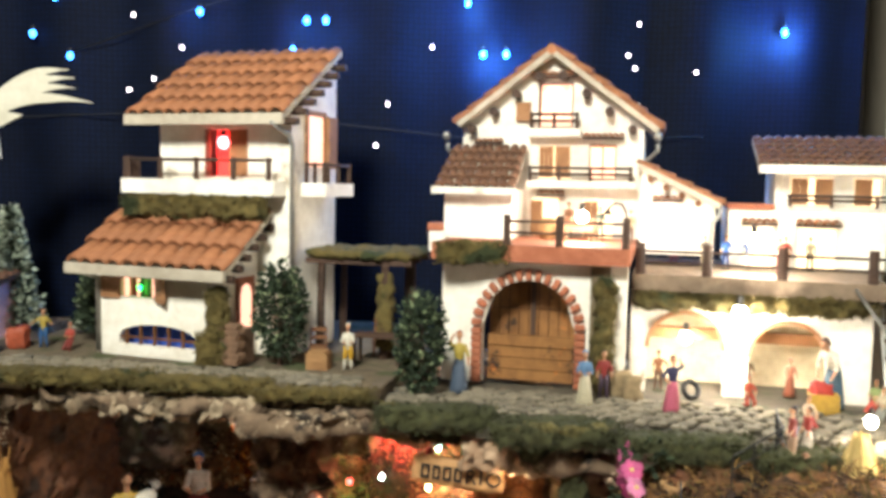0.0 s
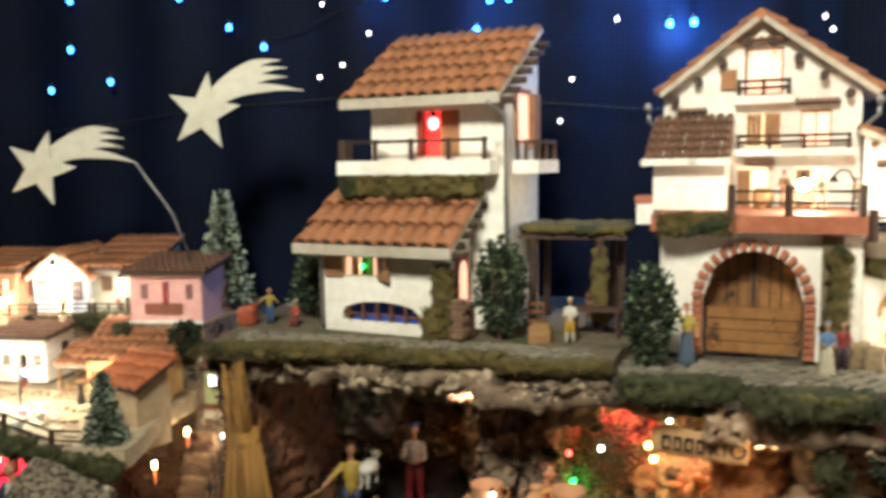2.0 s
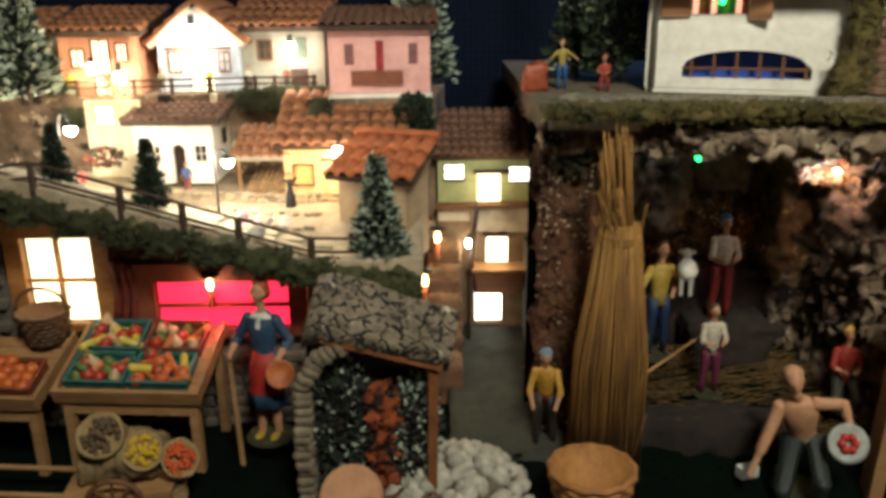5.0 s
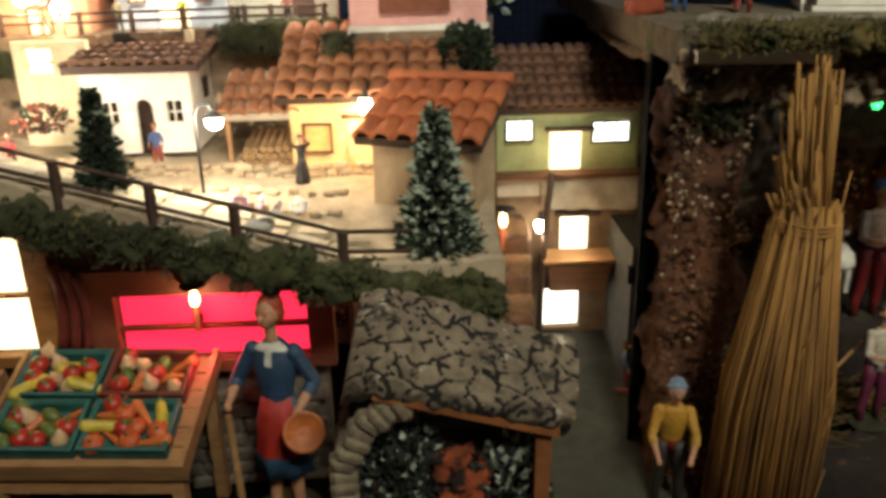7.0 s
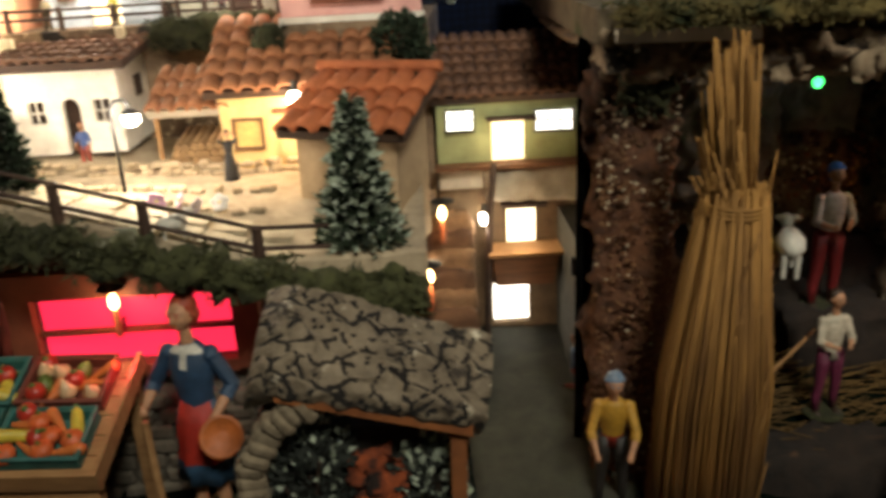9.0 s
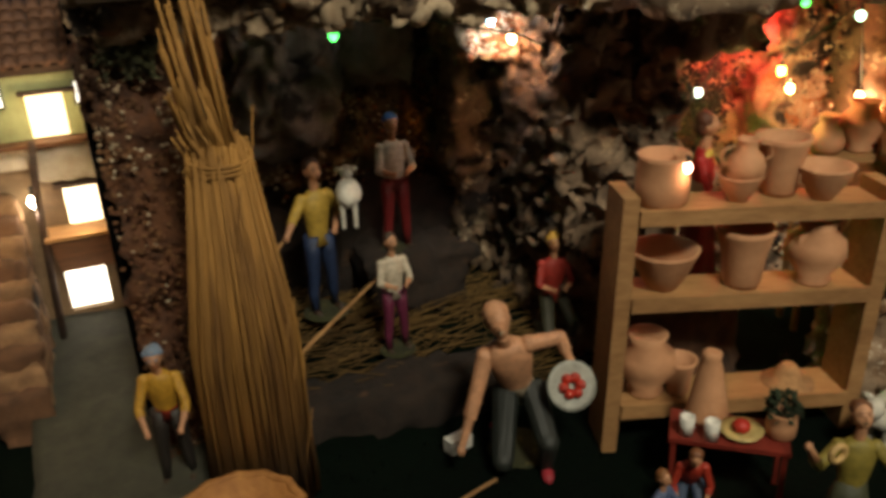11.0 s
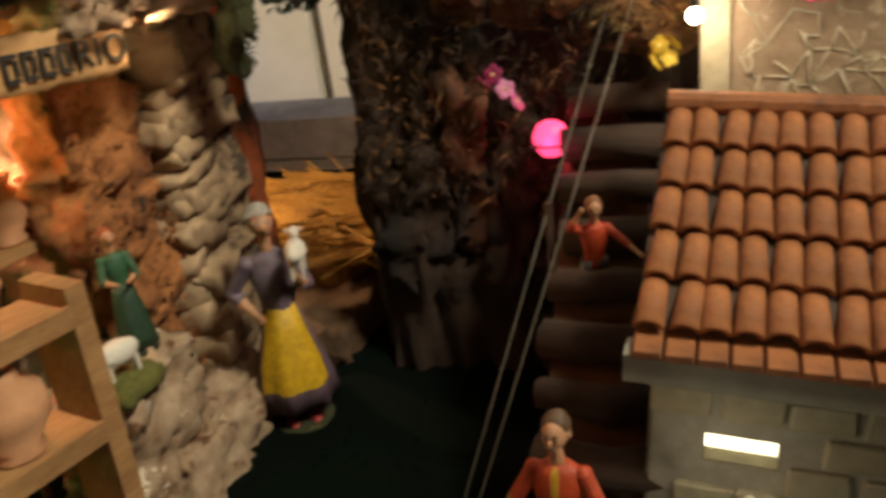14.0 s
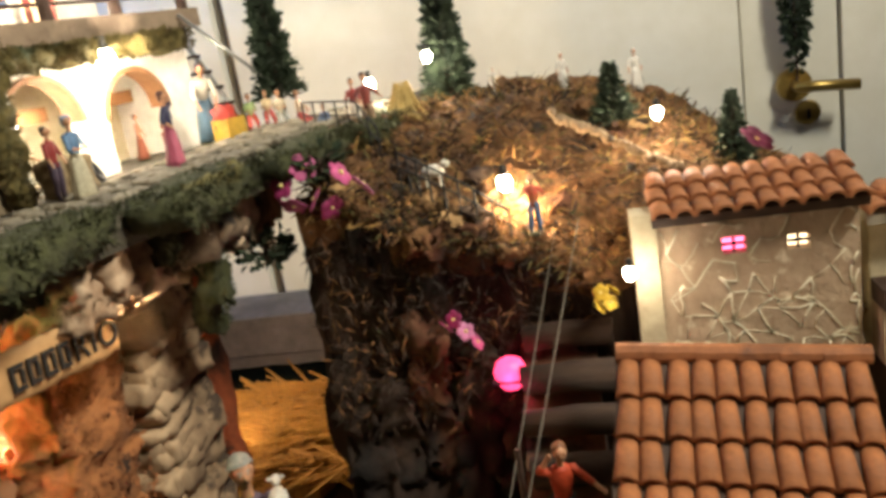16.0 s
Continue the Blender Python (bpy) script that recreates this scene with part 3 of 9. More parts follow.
def window(parent, x0, x1, z0, z1, y, pane, depth=0.004, bars=(1, 1), frame_mat=None, fw=0.004):
    """A pane in a frame with glazing bars, facing -y, set at y."""
    fm = frame_mat or WOOD
    bm = B()
    box(bm, x0 - fw, x0, y - depth, y, z0 - fw, z1 + fw), box(bm, x1, x1 + fw, y - depth, y, z0 - fw, z1 + fw)
    box(bm, x0, x1, y - depth, y, z1, z1 + fw), box(bm, x0, x1, y - depth, y, z0 - fw, z0)
    for i in range(bars[0]):
        xx = x0 + (x1 - x0) * (i + 1) / (bars[0] + 1)
        box(bm, xx - fw * 0.3, xx + fw * 0.3, y - depth * 0.8, y, z0, z1)
    for i in range(bars[1]):
        zz = z0 + (z1 - z0) * (i + 1) / (bars[1] + 1)
        box(bm, x0, x1, y - depth * 0.7, y, zz - fw * 0.3, zz + fw * 0.3)
    W = part("window", bm, fm, parent)
    part("pane", boxes((x0, x1, y + 0.001, y + 0.003, z0, z1)), pane, W)
    return W


def shutter(parent, x0, x1, z0, z1, y, turn=0, material=None):
    """A battened shutter hinged at x0, turned out about its hinge."""
    w, h = x1 - x0, z1 - z0
    bm = B()
    n = max(2, int(abs(w) / 0.008))
    for i in range(n):
        a, b = sorted((w * i / n + 0.0003, w * (i + 1) / n - 0.0003))
        box(bm, a, b, -0.003, 0, 0, h)
    for f in (0.15, 0.8):
        box(bm, min(0, w), max(0, w), -0.0045, -0.003, h * f, h * f + 0.004)
    return part("shutter", bm, material or SHUTTER, parent, "", pose(x0, y, z0, 0, 0, turn))


def awning(parent, x0, x1, y, z, run=0.016, cols=5, material=None):
    """A little row of barrel tiles over an opening, each a piece."""
    A = part("awning", boxes((x0, x1, y - run, y, z - 0.003, z)), WOOD_DARK, parent)
    r = (x1 - x0) / cols / 2 * 1.05
    me = tile_mesh("awning_tile", r, run * 1.1, r * 0.25, material or TERRA)
    for c in range(cols):
        part("awning_tile", me, None, A, "", pose(x0 + (c + 0.5) * (x1 - x0) / cols, y - run, z, 12, 0, 0))
    return A


def pieces(parent, name, me, mats_at):
    for m in mats_at:
        part(name, me, None, parent, "", m)


def block_mesh(name, w, d, h, material, bevel=0.15, seed=0):
    """A small worn block centred at its base."""
    rng = random.Random(seed)
    bm = B()
    box(bm, -w / 2, w / 2, -d / 2, d / 2, 0, h)
    for v in bm.verts:
        v.co += Vector((rng.uniform(-1, 1) * w, rng.uniform(-1, 1) * d, rng.uniform(-1, 1) * h)) * 0.06
    bmesh.ops.bevel(bm, geom=[e for e in bm.edges], offset=min(w, d, h) * bevel, segments=1, affect="EDGES")
    return mesh_of(name, bm, material)

# ---- the room ----
solo("floor", boxes((-2.6, 1.15, -2.6, 2.1, -0.8, -0.75)), GREYBOARD, None, "dim room floor under the display table", "floor", kind="structure")
solo("ceiling", boxes((-2.6, 1.15, -2.6, 2.1, 1.95, 2.0)), ROOMWALL, None, "plain pale room ceiling", "ceiling", kind="structure")
solo("wall_north", boxes((-2.5, 0.95, 2.0, 2.1, -0.75, 1.95)), ROOMWALL, None, "plain painted room wall behind the cloth", "wall", kind="structure")
solo("wall_west", boxes((-2.6, -2.5, -2.6, 2.1, -0.75, 1.95)), ROOMWALL, None, "plain painted room wall", "wall", kind="structure")
solo("wall_south", boxes((-2.5, 1.15, -2.6, -2.5, -0.75, 1.95)), ROOMWALL, None, "plain painted room wall", "wall", kind="structure")
solo("wall_east", boxes((1.0, 1.15, -2.5, 2.1, -0.75, 1.95)), ROOMWALL, None, "cream painted room wall beside the display", "wall", kind="structure")
solo("table", boxes((-1.75, 0.93, 0.25, 1.95, -0.12, -0.05), (-1.7, -1.64, 0.3, 0.36, -0.75, -0.12), (0.84, 0.9, 0.3, 0.36, -0.75, -0.12), (-1.7, -1.64, 1.84, 1.9, -0.75, -0.12), (0.84, 0.9, 1.84, 1.9, -0.75, -0.12)), GREYBOARD, None, "broad grey table under the miniature village", "table")

# panelled double door along the east wall
bm = B()
for y0, y1 in ((0.40, 1.25), (1.275, 1.9), (-0.5, 0.245)):
    box(bm, 0.955, 0.998, y0, y1, -0.7, 1.75)
box(bm, 0.965, 0.998, 0.25, 0.395, -0.7, 1.75)
solo("door_1", bm, DOORPAINT, None, "cream painted panelled room door standing closed", "door", kind="structure")

# navy cloth with soft folds
bm = B()
NX, NZ = 120, 12
grid = [[bm.verts.new((-2.3 + 3.13 * i / NX, 1.75 + 0.012 * math.sin(i * 0.75) + 0.02 * noise.noise((i * 0.16, j * 0.05, 0)), -0.1 + 2.0 * j / NZ)) for i in range(NX + 1)] for j in range(NZ + 1)]
for j in range(NZ):
    for i in range(NX):
        bm.faces.new((grid[j][i], grid[j][i + 1], grid[j + 1][i + 1], grid[j + 1][i])).smooth = True
solo("backdrop", bm, CLOTH, None, "navy blue cloth hung in soft folds as night sky", "cloth", kind="structure")

# ground mat
bm = B()
NX, NY = 130, 80
def ground_z(x, y):
    left = 0.05 / (1 + math.exp((x + 0.62) * 14))
    cave = 0.05 / (1 + math.exp(-(y - 1.2) * 40)) / (1 + math.exp((x + 0.12) * 30)) * (1 if x > -0.64 else 0.0)
    return left + cave + 0.006 * noise.noise((x * 14, y * 14, 0)) + 0.002 * noise.noise((x * 70, y * 70, 3))
grid = [[bm.verts.new((-1.74 + 2.66 * i / NX, 0.26 + 1.66 * j / NY, ground_z(-1.74 + 2.66 * i / NX, 0.26 + 1.66 * j / NY))) for i in range(NX + 1)] for j in range(NY + 1)]
for j in range(NY):
    for i in range(NX):
        bm.faces.new((grid[j][i], grid[j][i + 1], grid[j + 1][i + 1], grid[j + 1][i])).smooth = True
solo("ground", bm, GRASS, None, "dark green sawdust mat covering the table", "ground", kind="structure")

# ---- deck and cave ----
bm = B()
slab(bm, [(-0.70, 1.155), (-0.105, 1.055), (-0.045, 1.33), (-0.05, 1.6), (-0.70, 1.7)], 0.425, 0.45)
deck_l = solo("deck_platform", bm, mat("mossy_earth", "6f604a", "40372a", 60, 0.95, 0.8, spots=("3d4222", 0.56, 16)), None, "mossy board carrying the tall white house", "platform", kind="structure")
bm = B()
slab(bm, [(-0.10, 1.045), (0.10, 0.965), (0.30, 0.895), (0.50, 0.85), (0.64, 0.86), (0.64, 1.6), (-0.04, 1.6), (-0.04, 1.33)], 0.42, 0.446)
for v in bm.verts:
    v.co.z -= 0.08 * max(0, v.co.y - 0.93)
deck_r = solo("deck_platform", bm, mat("grey_earth", "5f5646", "39332a", 60, 0.95, 0.8, spots=("3a4026", 0.6, 20)), None, "mossy board carrying the gabled house and arcade", "platform", kind="structure")

bm = B()
lump(bm, -0.70, -0.10, 1.115, 1.60, 0.408, 0.430, 0.016, 0.010, 20, 1)
lump(bm, -0.30, 0.22, 1.045, 1.22, 0.388, 0.422, 0.014, 0.010, 22, 5)
lump(bm, 0.10, 0.30, 0.95, 1.22, 0.372, 0.41, 0.02, 0.016, 16, 8)
lump(bm, -0.68, 0.30, 1.45, 1.60, -0.02, 0.41, 0.012, 0.024, 16, 2)
lump(bm, -0.19, -0.11, 1.13, 1.20, 0.335, 0.42, 0.007, 0.012, 32, 15, soft=0.4)
for k in range(9):
    lump(bm, -0.70 + 0.065 * k, -0.62 + 0.065 * k, 1.13 - 0.011 * k, 1.17 - 0.011 * k, 0.406 + 0.004 * (k % 3), 0.428, 0.008, 0.012, 34, 70 + k, soft=0.5)
solo("cave_rock", bm, ROCK, None, "rough grey-brown painted plaster cave under the platform", "rock", kind="structure")
bm = B()
lump(bm, -0.29, -0.19, 1.185, 1.50, -0.02, 0.42, 0.006, 0.022, 34, 4)
lump(bm, -0.215, -0.175, 1.165, 1.24, 0.10, 0.42, 0.005, 0.014, 46, 14, soft=0.4)
DARKROCK = mat("dark_mottled_rock", "86705a", "3d2d1f", 60, 0.95, 1.2, spots=("1a120c", 0.59, 22))
add_patches(DARKROCK, "a58a6c", 0.60, 34)
solo("mottled_column", bm, DARKROCK, None, "dark mottled brown rock column inside the cave", "rock", kind="structure")
bm = B()
for k in range(26):
    x = -0.685 + 0.0165 * k
    y = 1.155 - 0.168 * (x + 0.70)
    lump(bm, x - 0.014, x + 0.014, y - 0.012, y + 0.02, 0.409 - 0.006 * (k * 5 % 3), 0.433, 0.0045, 0.007, 60, 30 + k, soft=0.25)
LIPROCK = mat("chalky_plaster_edge", "b3a084", "6e5a44", 50, 0.92, 0.9, spots=("453322", 0.60, 26))
add_patches(LIPROCK, "d8ccb8", 0.60, 20)
solo("plaster_edge", bm, LIPROCK, None, "chalky plaster edge under the platform moss", "rock", kind="structure")
bm = B()
slab(bm, [(-0.69, 1.136), (-0.595, 1.120), (-0.595, 1.132), (-0.69, 1.148)], 0.428, 0.437)
solo("white_edge_strip", bm, PLASTER, None, "white painted strip along the platform edge", "trim", kind="structure")

bm = B()
lump(bm, -0.694, -0.630, 1.165, 1.40, -0.02, 0.425, 0.007, 0.012, 30, 3, soft=0.10)
rg = random.Random(77)
for k in range(1300):
    x, z = rg.uniform(-0.697, -0.636), rg.uniform(0.02, 0.42)
    r = rg.uniform(0.0012, 0.0030)
    y = 1.160 + 0.012 * noise.noise((x * 40, 3, z * 40)) + rg.uniform(-0.003, 0.003)
    c = [bm.verts.new((x + r * a * rg.uniform(0.7, 1.1), y + r * b, z + r * e * rg.uniform(0.6, 1))) for a, b, e in ((-1, 0, -0.6), (0.2, -0.5, -1), (1, 0, 0.1), (0.3, -0.4, 1), (-0.8, -0.3, 0.7), (0, -1, 0))]
    tone = rg.choice((1, 1, 2)) if z > 0.3 or rg.random() < 0.15 else rg.choice((0, 0, 1))
    for i in range(5):
        bm.faces.new((c[i], c[(i + 1) % 5], c[5])).material_index = tone
for v in bm.verts:
    v.co.x += 0.30 * max(0.0, v.co.y - 1.20)
solo("gravel_pier", bm, [ROCK_RUST, mat("tan_gravel", "75502f", "402816", 90, 0.9, 0.6), mat("pale_gravel", "b5a48a", "80705a", 90, 0.9, 0.6)], None, "rust and tan gravel pier at the cave mouth", "rock", kind="structure")
# Black board added for the shade on the pier's left side.
MATT = mat("shade_black", "060606", "030303", 60, 1.0, 0.1)
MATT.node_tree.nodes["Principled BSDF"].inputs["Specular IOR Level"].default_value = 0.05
solo("pier_shade_board", boxes((0, 0.006, 0, 0.17, 0.0, 0.424)), MATT, pose(-0.704, 1.205, 0.0, 0, 0, -14), "matt black board standing in for the shaded side of the cave pier", "board")

# ---- the tall white house ----
def house_tall():
    H = thing("tall_house", pose(-0.5576, 1.2716, 0.4555, 0, 0, -18.1) @ Matrix.Diagonal((1.066, 0.933, 1, 1)), "tall white plaster house with terracotta roofs and lit windows", "house")
    bm = B()
    wall(bm, 0.215, 0.012, 0.135, [(0.045, 0.105, 0.085, 0.115, 0), (0.04, 0.175, 0.012, 0.045, 0.02)])
    part("front_wall", bm, PLASTER, H)
    part("plinth", boxes((0.001, 0.214, 0.001, 0.10, -0.012, -0.0005), (0.046, 0.269, 0.1005, 0.259, -0.012, -0.0005)), PLASTER, H)
    part("side_wall", boxes((0, 0.012, 0.0125, 0.10, 0, 0.135)), PLASTER, H)
    bm = B()
    box(bm, 0.203, 0.215, 0.0125, 0.10, 0, 0.13)
    hexa(bm, [(0.203, 0.0, 0.131), (0.215, 0.0, 0.131), (0.215, 0.10, 0.131), (0.203, 0.10, 0.131), (0.203, 0.0, 0.14), (0.215, 0.0, 0.14), (0.215, 0.10, 0.2), (0.203, 0.10, 0.2)])
    part("side_wall", bm, PLASTER, H)
    part("tower_base_wall", boxes((0.045, 0.27, 0.10, 0.112, 0.0, 0.262)), PLASTER, H)
    bm = B()
    wall(bm, 0.225, 0.012, 0.37, [(0.128, 0.198, 0.272, 0.345, 0)], x0=0.045, y0=0.10, base=0.2625)
    part("tower_wall", bm, PLASTER, H)
    part("tower_wall", boxes((0.045, 0.057, 0.1125, 0.26, 0, 0.36)), PLASTER, H)
    part("tower_wall", boxes((0.0575, 0.2575, 0.248, 0.26, 0, 0.46)), PLASTER, H)
    bm = B()
    hexa(bm, [(0.258, 0.1125, 0), (0.27, 0.1125, 0), (0.27, 0.26, 0), (0.258, 0.26, 0), (0.258, 0.1125, 0.37), (0.27, 0.1125, 0.37), (0.27, 0.26, 0.465), (0.258, 0.26, 0.465)])
    part("tower_wall", bm, PLASTER, H)
    tiled(H, (-0.0193, -0.035, 0.138), 0.259, 0.135, 0.082, 11, 3, TERRA, seed=2)
    tiled(H, (0.0165, 0.062, 0.367), 0.261, 0.20, 0.118, 12, 5, TERRA, seed=3)
    part("gutter", boxes((-0.021, 0.240, -0.045, -0.034, 0.122, 0.138)), EAVE, H)
    part("gutter", boxes((0.013, 0.278, 0.052, 0.062, 0.350, 0.366)), EAVE, H)
    part("balcony", boxes((0.003, 0.262, 0.058, 0.0995, 0.243, 0.266)), PLASTER, H, "thick white balcony slab")
    part("balcony", boxes((0.2705, 0.312, 0.13, 0.235, 0.243, 0.264)), PLASTER, H)
    railing(H, [(0.008, 0.095, 0.266), (0.008, 0.063, 0.266), (0.257, 0.063, 0.266)], 0.032, (0.02, 0.25, 0.5, 0.75, 0.98), 0.007, 0.0028, rails=(0.95,))
    railing(H, [(0.274, 0.135, 0.264), (0.308, 0.135, 0.264), (0.308, 0.23, 0.264)], 0.03, (0.1, 0.5, 0.95), 0.006, 0.0026, rails=(0.95,))
    bm = B()
    path_tube(bm, [(0.262, 0.05, 0.352), (0.274, 0.085, 0.335), (0.274, 0.094, 0.32), (0.274, 0.094, 0.06)], 0.0035, 8)
    part("downpipe", bm, METAL, H, "grey bent rain pipe")
    bm = B()
    path_tube(bm, [(0.006, -0.038, 0.124), (0.008, -0.006, 0.112), (0.008, -0.006, 0.0)], 0.0035, 8)
    part("downpipe", bm, METAL, H)
    part("red_room", boxes((0.128, 0.198, 0.13, 0.133, 0.272, 0.345)), G_REDROOM, H, "room glowing red behind the open door")
    shutter(H, 0.163, 0.198, 0.272, 0.345, 0.108)
    shutter(H, 0.128, 0.139, 0.272, 0.345, 0.099, -20, paint("a04434"))
    tagged(part("curtain", striped(0.046, 0.104, 0.086, 0.114, 0.008, 9), [paint("e6c27a"), paint("c9553a"), paint("5f8f45"), G_PEACH], H, "striped curtain lit from behind"), kind="stuff")
    shutter(H, 0.044, 0.013, 0.083, 0.116, -0.001, 3)
    shutter(H, 0.106, 0.132, 0.080, 0.116, -0.001, -28)
    part("cellar_back", boxes((0.036, 0.18, 0.03, 0.032, 0.0, 0.05)), CYAN, H, "blue painted cellar wall")
    for i in range(6):
        x = 0.048 + i * 0.024
        part("bar", boxes((x, x + 0.0035, 0.004, 0.009, 0.0, 0.043 - 0.0008 * (i - 2) ** 2)), WOOD, H)
    part("crossbar", boxes((0.04, 0.172, 0.003, 0.0055, 0.022, 0.025)), WOOD, H)
    # right side: arched door, logs, brick stair block, window with shutters
    bm = B()
    wall(bm, 0.05, 0.004, 0.085, [(0.008, 0.042, 0, 0.075, 0.017)])
    D = part("side_door_frame", bm, BRICK, H, "brick frame of the side door", pose(0.2185, 0.035, 0.035, 0, 0, 90))
    part("side_door", boxes((0.216, 0.2175, 0.043, 0.077, 0.035, 0.108)), G_PEACH, H, "arched door glowing salmon red")
    for i in range(6):
        t = i / 5
        bm = B()
        tube(bm, (0.21, -0.02 + 0.115 * t, 0.124 + 0.07 * t), (0.243, -0.02 + 0.115 * t, 0.124 + 0.07 * t), 0.0065, 0.006, 9)
        part("beam_end", bm, WOOD_DARK, H)
    for i in range(7):
        t = i / 6
        bm = B()
        tube(bm, (0.262, 0.075 + 0.17 * t, 0.355 + 0.10 * t), (0.293, 0.075 + 0.17 * t, 0.355 + 0.10 * t), 0.006, 0.0055, 9)
        part("beam_end", bm, WOOD_DARK, H)
    W = part("side_window", boxes((0.2705, 0.272, 0.15, 0.205, 0.29, 0.37)), G_PEACH, H, "salmon lit side window")
    bm = B()
    box(bm, 0.2705, 0.2745, 0.142, 0.15, 0.285, 0.378), box(bm, 0.2705, 0.2745, 0.205, 0.213, 0.285, 0.378), box(bm, 0.2705, 0.2745, 0.15, 0.205, 0.37, 0.378)
    part("frame", bm, SHUTTER, W)
    part("shutter", boxes((0.2715, 0.279, 0.214, 0.245, 0.288, 0.372)), SHUTTER, H)
    stair_stone = mat("brown_stair_stone", "8a6a50", "5a4332", 60, 0.9, 0.6, rand=0.15)
    bricks = block_mesh("stair_brick", 0.017, 0.02, 0.008, stair_stone)
    S = part("stair", boxes((0.219, 0.248, -0.012, 0.03, 0, 0.05)), stair_stone, H, "small brick side stair")
    for k in range(7):
        for i in range(2):
            part("brick", bricks, None, S, "", pose(0.2255 + 0.016 * i + 0.003 * (k % 2), -0.0155, 0.001 + k * 0.0085))
    return H


def striped(x0, x1, z0, z1, y, n):
    bm = B()
    for i in range(n):
        a, b = x0 + (x1 - x0) * i / n, x0 + (x1 - x0) * (i + 1) / n
        box(bm, a, b, y + 0.002 * (i % 2), y + 0.003 + 0.002 * (i % 2), z0, z1, (3, 0, 1, 3, 2, 0, 2, 3, 1)[i % 9])
    return bm


G_REDROOM = glow("red_room_glow", (1.0, 0.05, 0.04), 0.55)
house_tall()
bulb("red_bulb", "small red bulb glowing inside the upper room", (-0.375, 1.326, 0.781), 0.009, glow("hot_red_bulb", (1.0, 0.12, 0.12), 9.0), 0.02, (1, 0.12, 0.1))
bulb("green_bulb", "small green bulb behind the striped curtain", (-0.4795, 1.246, 0.556), 0.0035, G_GREEN)

# ---- pergola with bench and table ----
def pergola():
    T = thing("pergola", pose(-0.545, 1.215, 0.45, 0, 0, -9.5), "rustic wooden pergola roofed with dry moss", "pergola")
    for x, y in ((0.312, 0.14), (0.312, 0.26), (0.418, 0.13), (0.425, 0.26), (0.445, 0.20)):
        bm = B()
        tube(bm, (x, y, 0), (x + 0.002, y, 0.145), 0.007, 0.006, 8)
        part("post", bm, WOOD_DARK, T)
    for y in (0.135, 0.20, 0.262):
        part("beam", boxes((0.29, 0.46, y - 0.004, y + 0.004, 0.145, 0.153)), WOOD_DARK, T)
    bm = B()
    lump(bm, 0.285, 0.465, 0.12, 0.275, 0.153, 0.166, 0.006, 0.005, 60, 4)
    part("moss_roof", bm, MOSS, T, "shaggy dry moss roof")
    bm = B()
    lump(bm, 0.408, 0.432, 0.122, 0.145, 0.01, 0.135, 0.006, 0.006, 60, 9)
    part("climbing_moss", bm, MOSS, T)
pergola()


def small_chair(x, y, z, rot, s=1.0, label="small brown wooden chair on the terrace"):
    T = thing("small_chair", pose(x, y, z, 0, 0, rot), label, "chair", "small chairs")
    part("seat", boxes((-0.012 * s, 0.012 * s, -0.012 * s, 0.012 * s, 0.02 * s, 0.0235 * s)), WOOD, T)
    for a in (-1, 1):
        for b in (-1, 1):
            part("leg", boxes((a * 0.0105 * s - 0.0013, a * 0.0105 * s + 0.0013, b * 0.0105 * s - 0.0013, b * 0.0105 * s + 0.0013, 0, (0.048 if b > 0 else 0.02) * s)), WOOD, T)
    for zz in (0.031, 0.042):
        part("back_slat", boxes((-0.011 * s, 0.011 * s, 0.009 * s, 0.011 * s, zz * s, (zz + 0.005) * s)), WOOD, T)
    return T


def small_table(x, y, z, w, d, h, rot, label, material=None):
    T = thing("small_table", pose(x, y, z, 0, 0, rot), label, "table", "small tables")
    part("tabletop", boxes((-w / 2, w / 2, -d / 2, d / 2, h - 0.004, h)), material or WOOD, T)
    for a in (-1, 1):
        for b in (-1, 1):
            part("leg", boxes((a * (w / 2 - 0.004) - 0.002, a * (w / 2 - 0.004) + 0.002, b * (d / 2 - 0.004) - 0.002, b * (d / 2 - 0.004) + 0.002, 0, h - 0.004)), material or WOOD, T)
    return T


small_table(-0.115, 1.24, 0.45, 0.075, 0.035, 0.045, -12, "small dark wooden table under the pergola", WOOD_DARK)
small_chair(-0.115, 1.30, 0.45, 0, 1.2)
small_chair(-0.205, 1.235, 0.45, 10, 1.1)
solo("wooden_crate", boxes((-0.016, 0.016, -0.012, 0.012, 0, 0.024), (-0.013, 0.013, -0.013, 0.013, 0.024, 0.027)), WOOD_PALE, pose(-0.198, 1.195, 0.45, 0, 0, -8), "small wooden crate beside the serving woman", "crate")


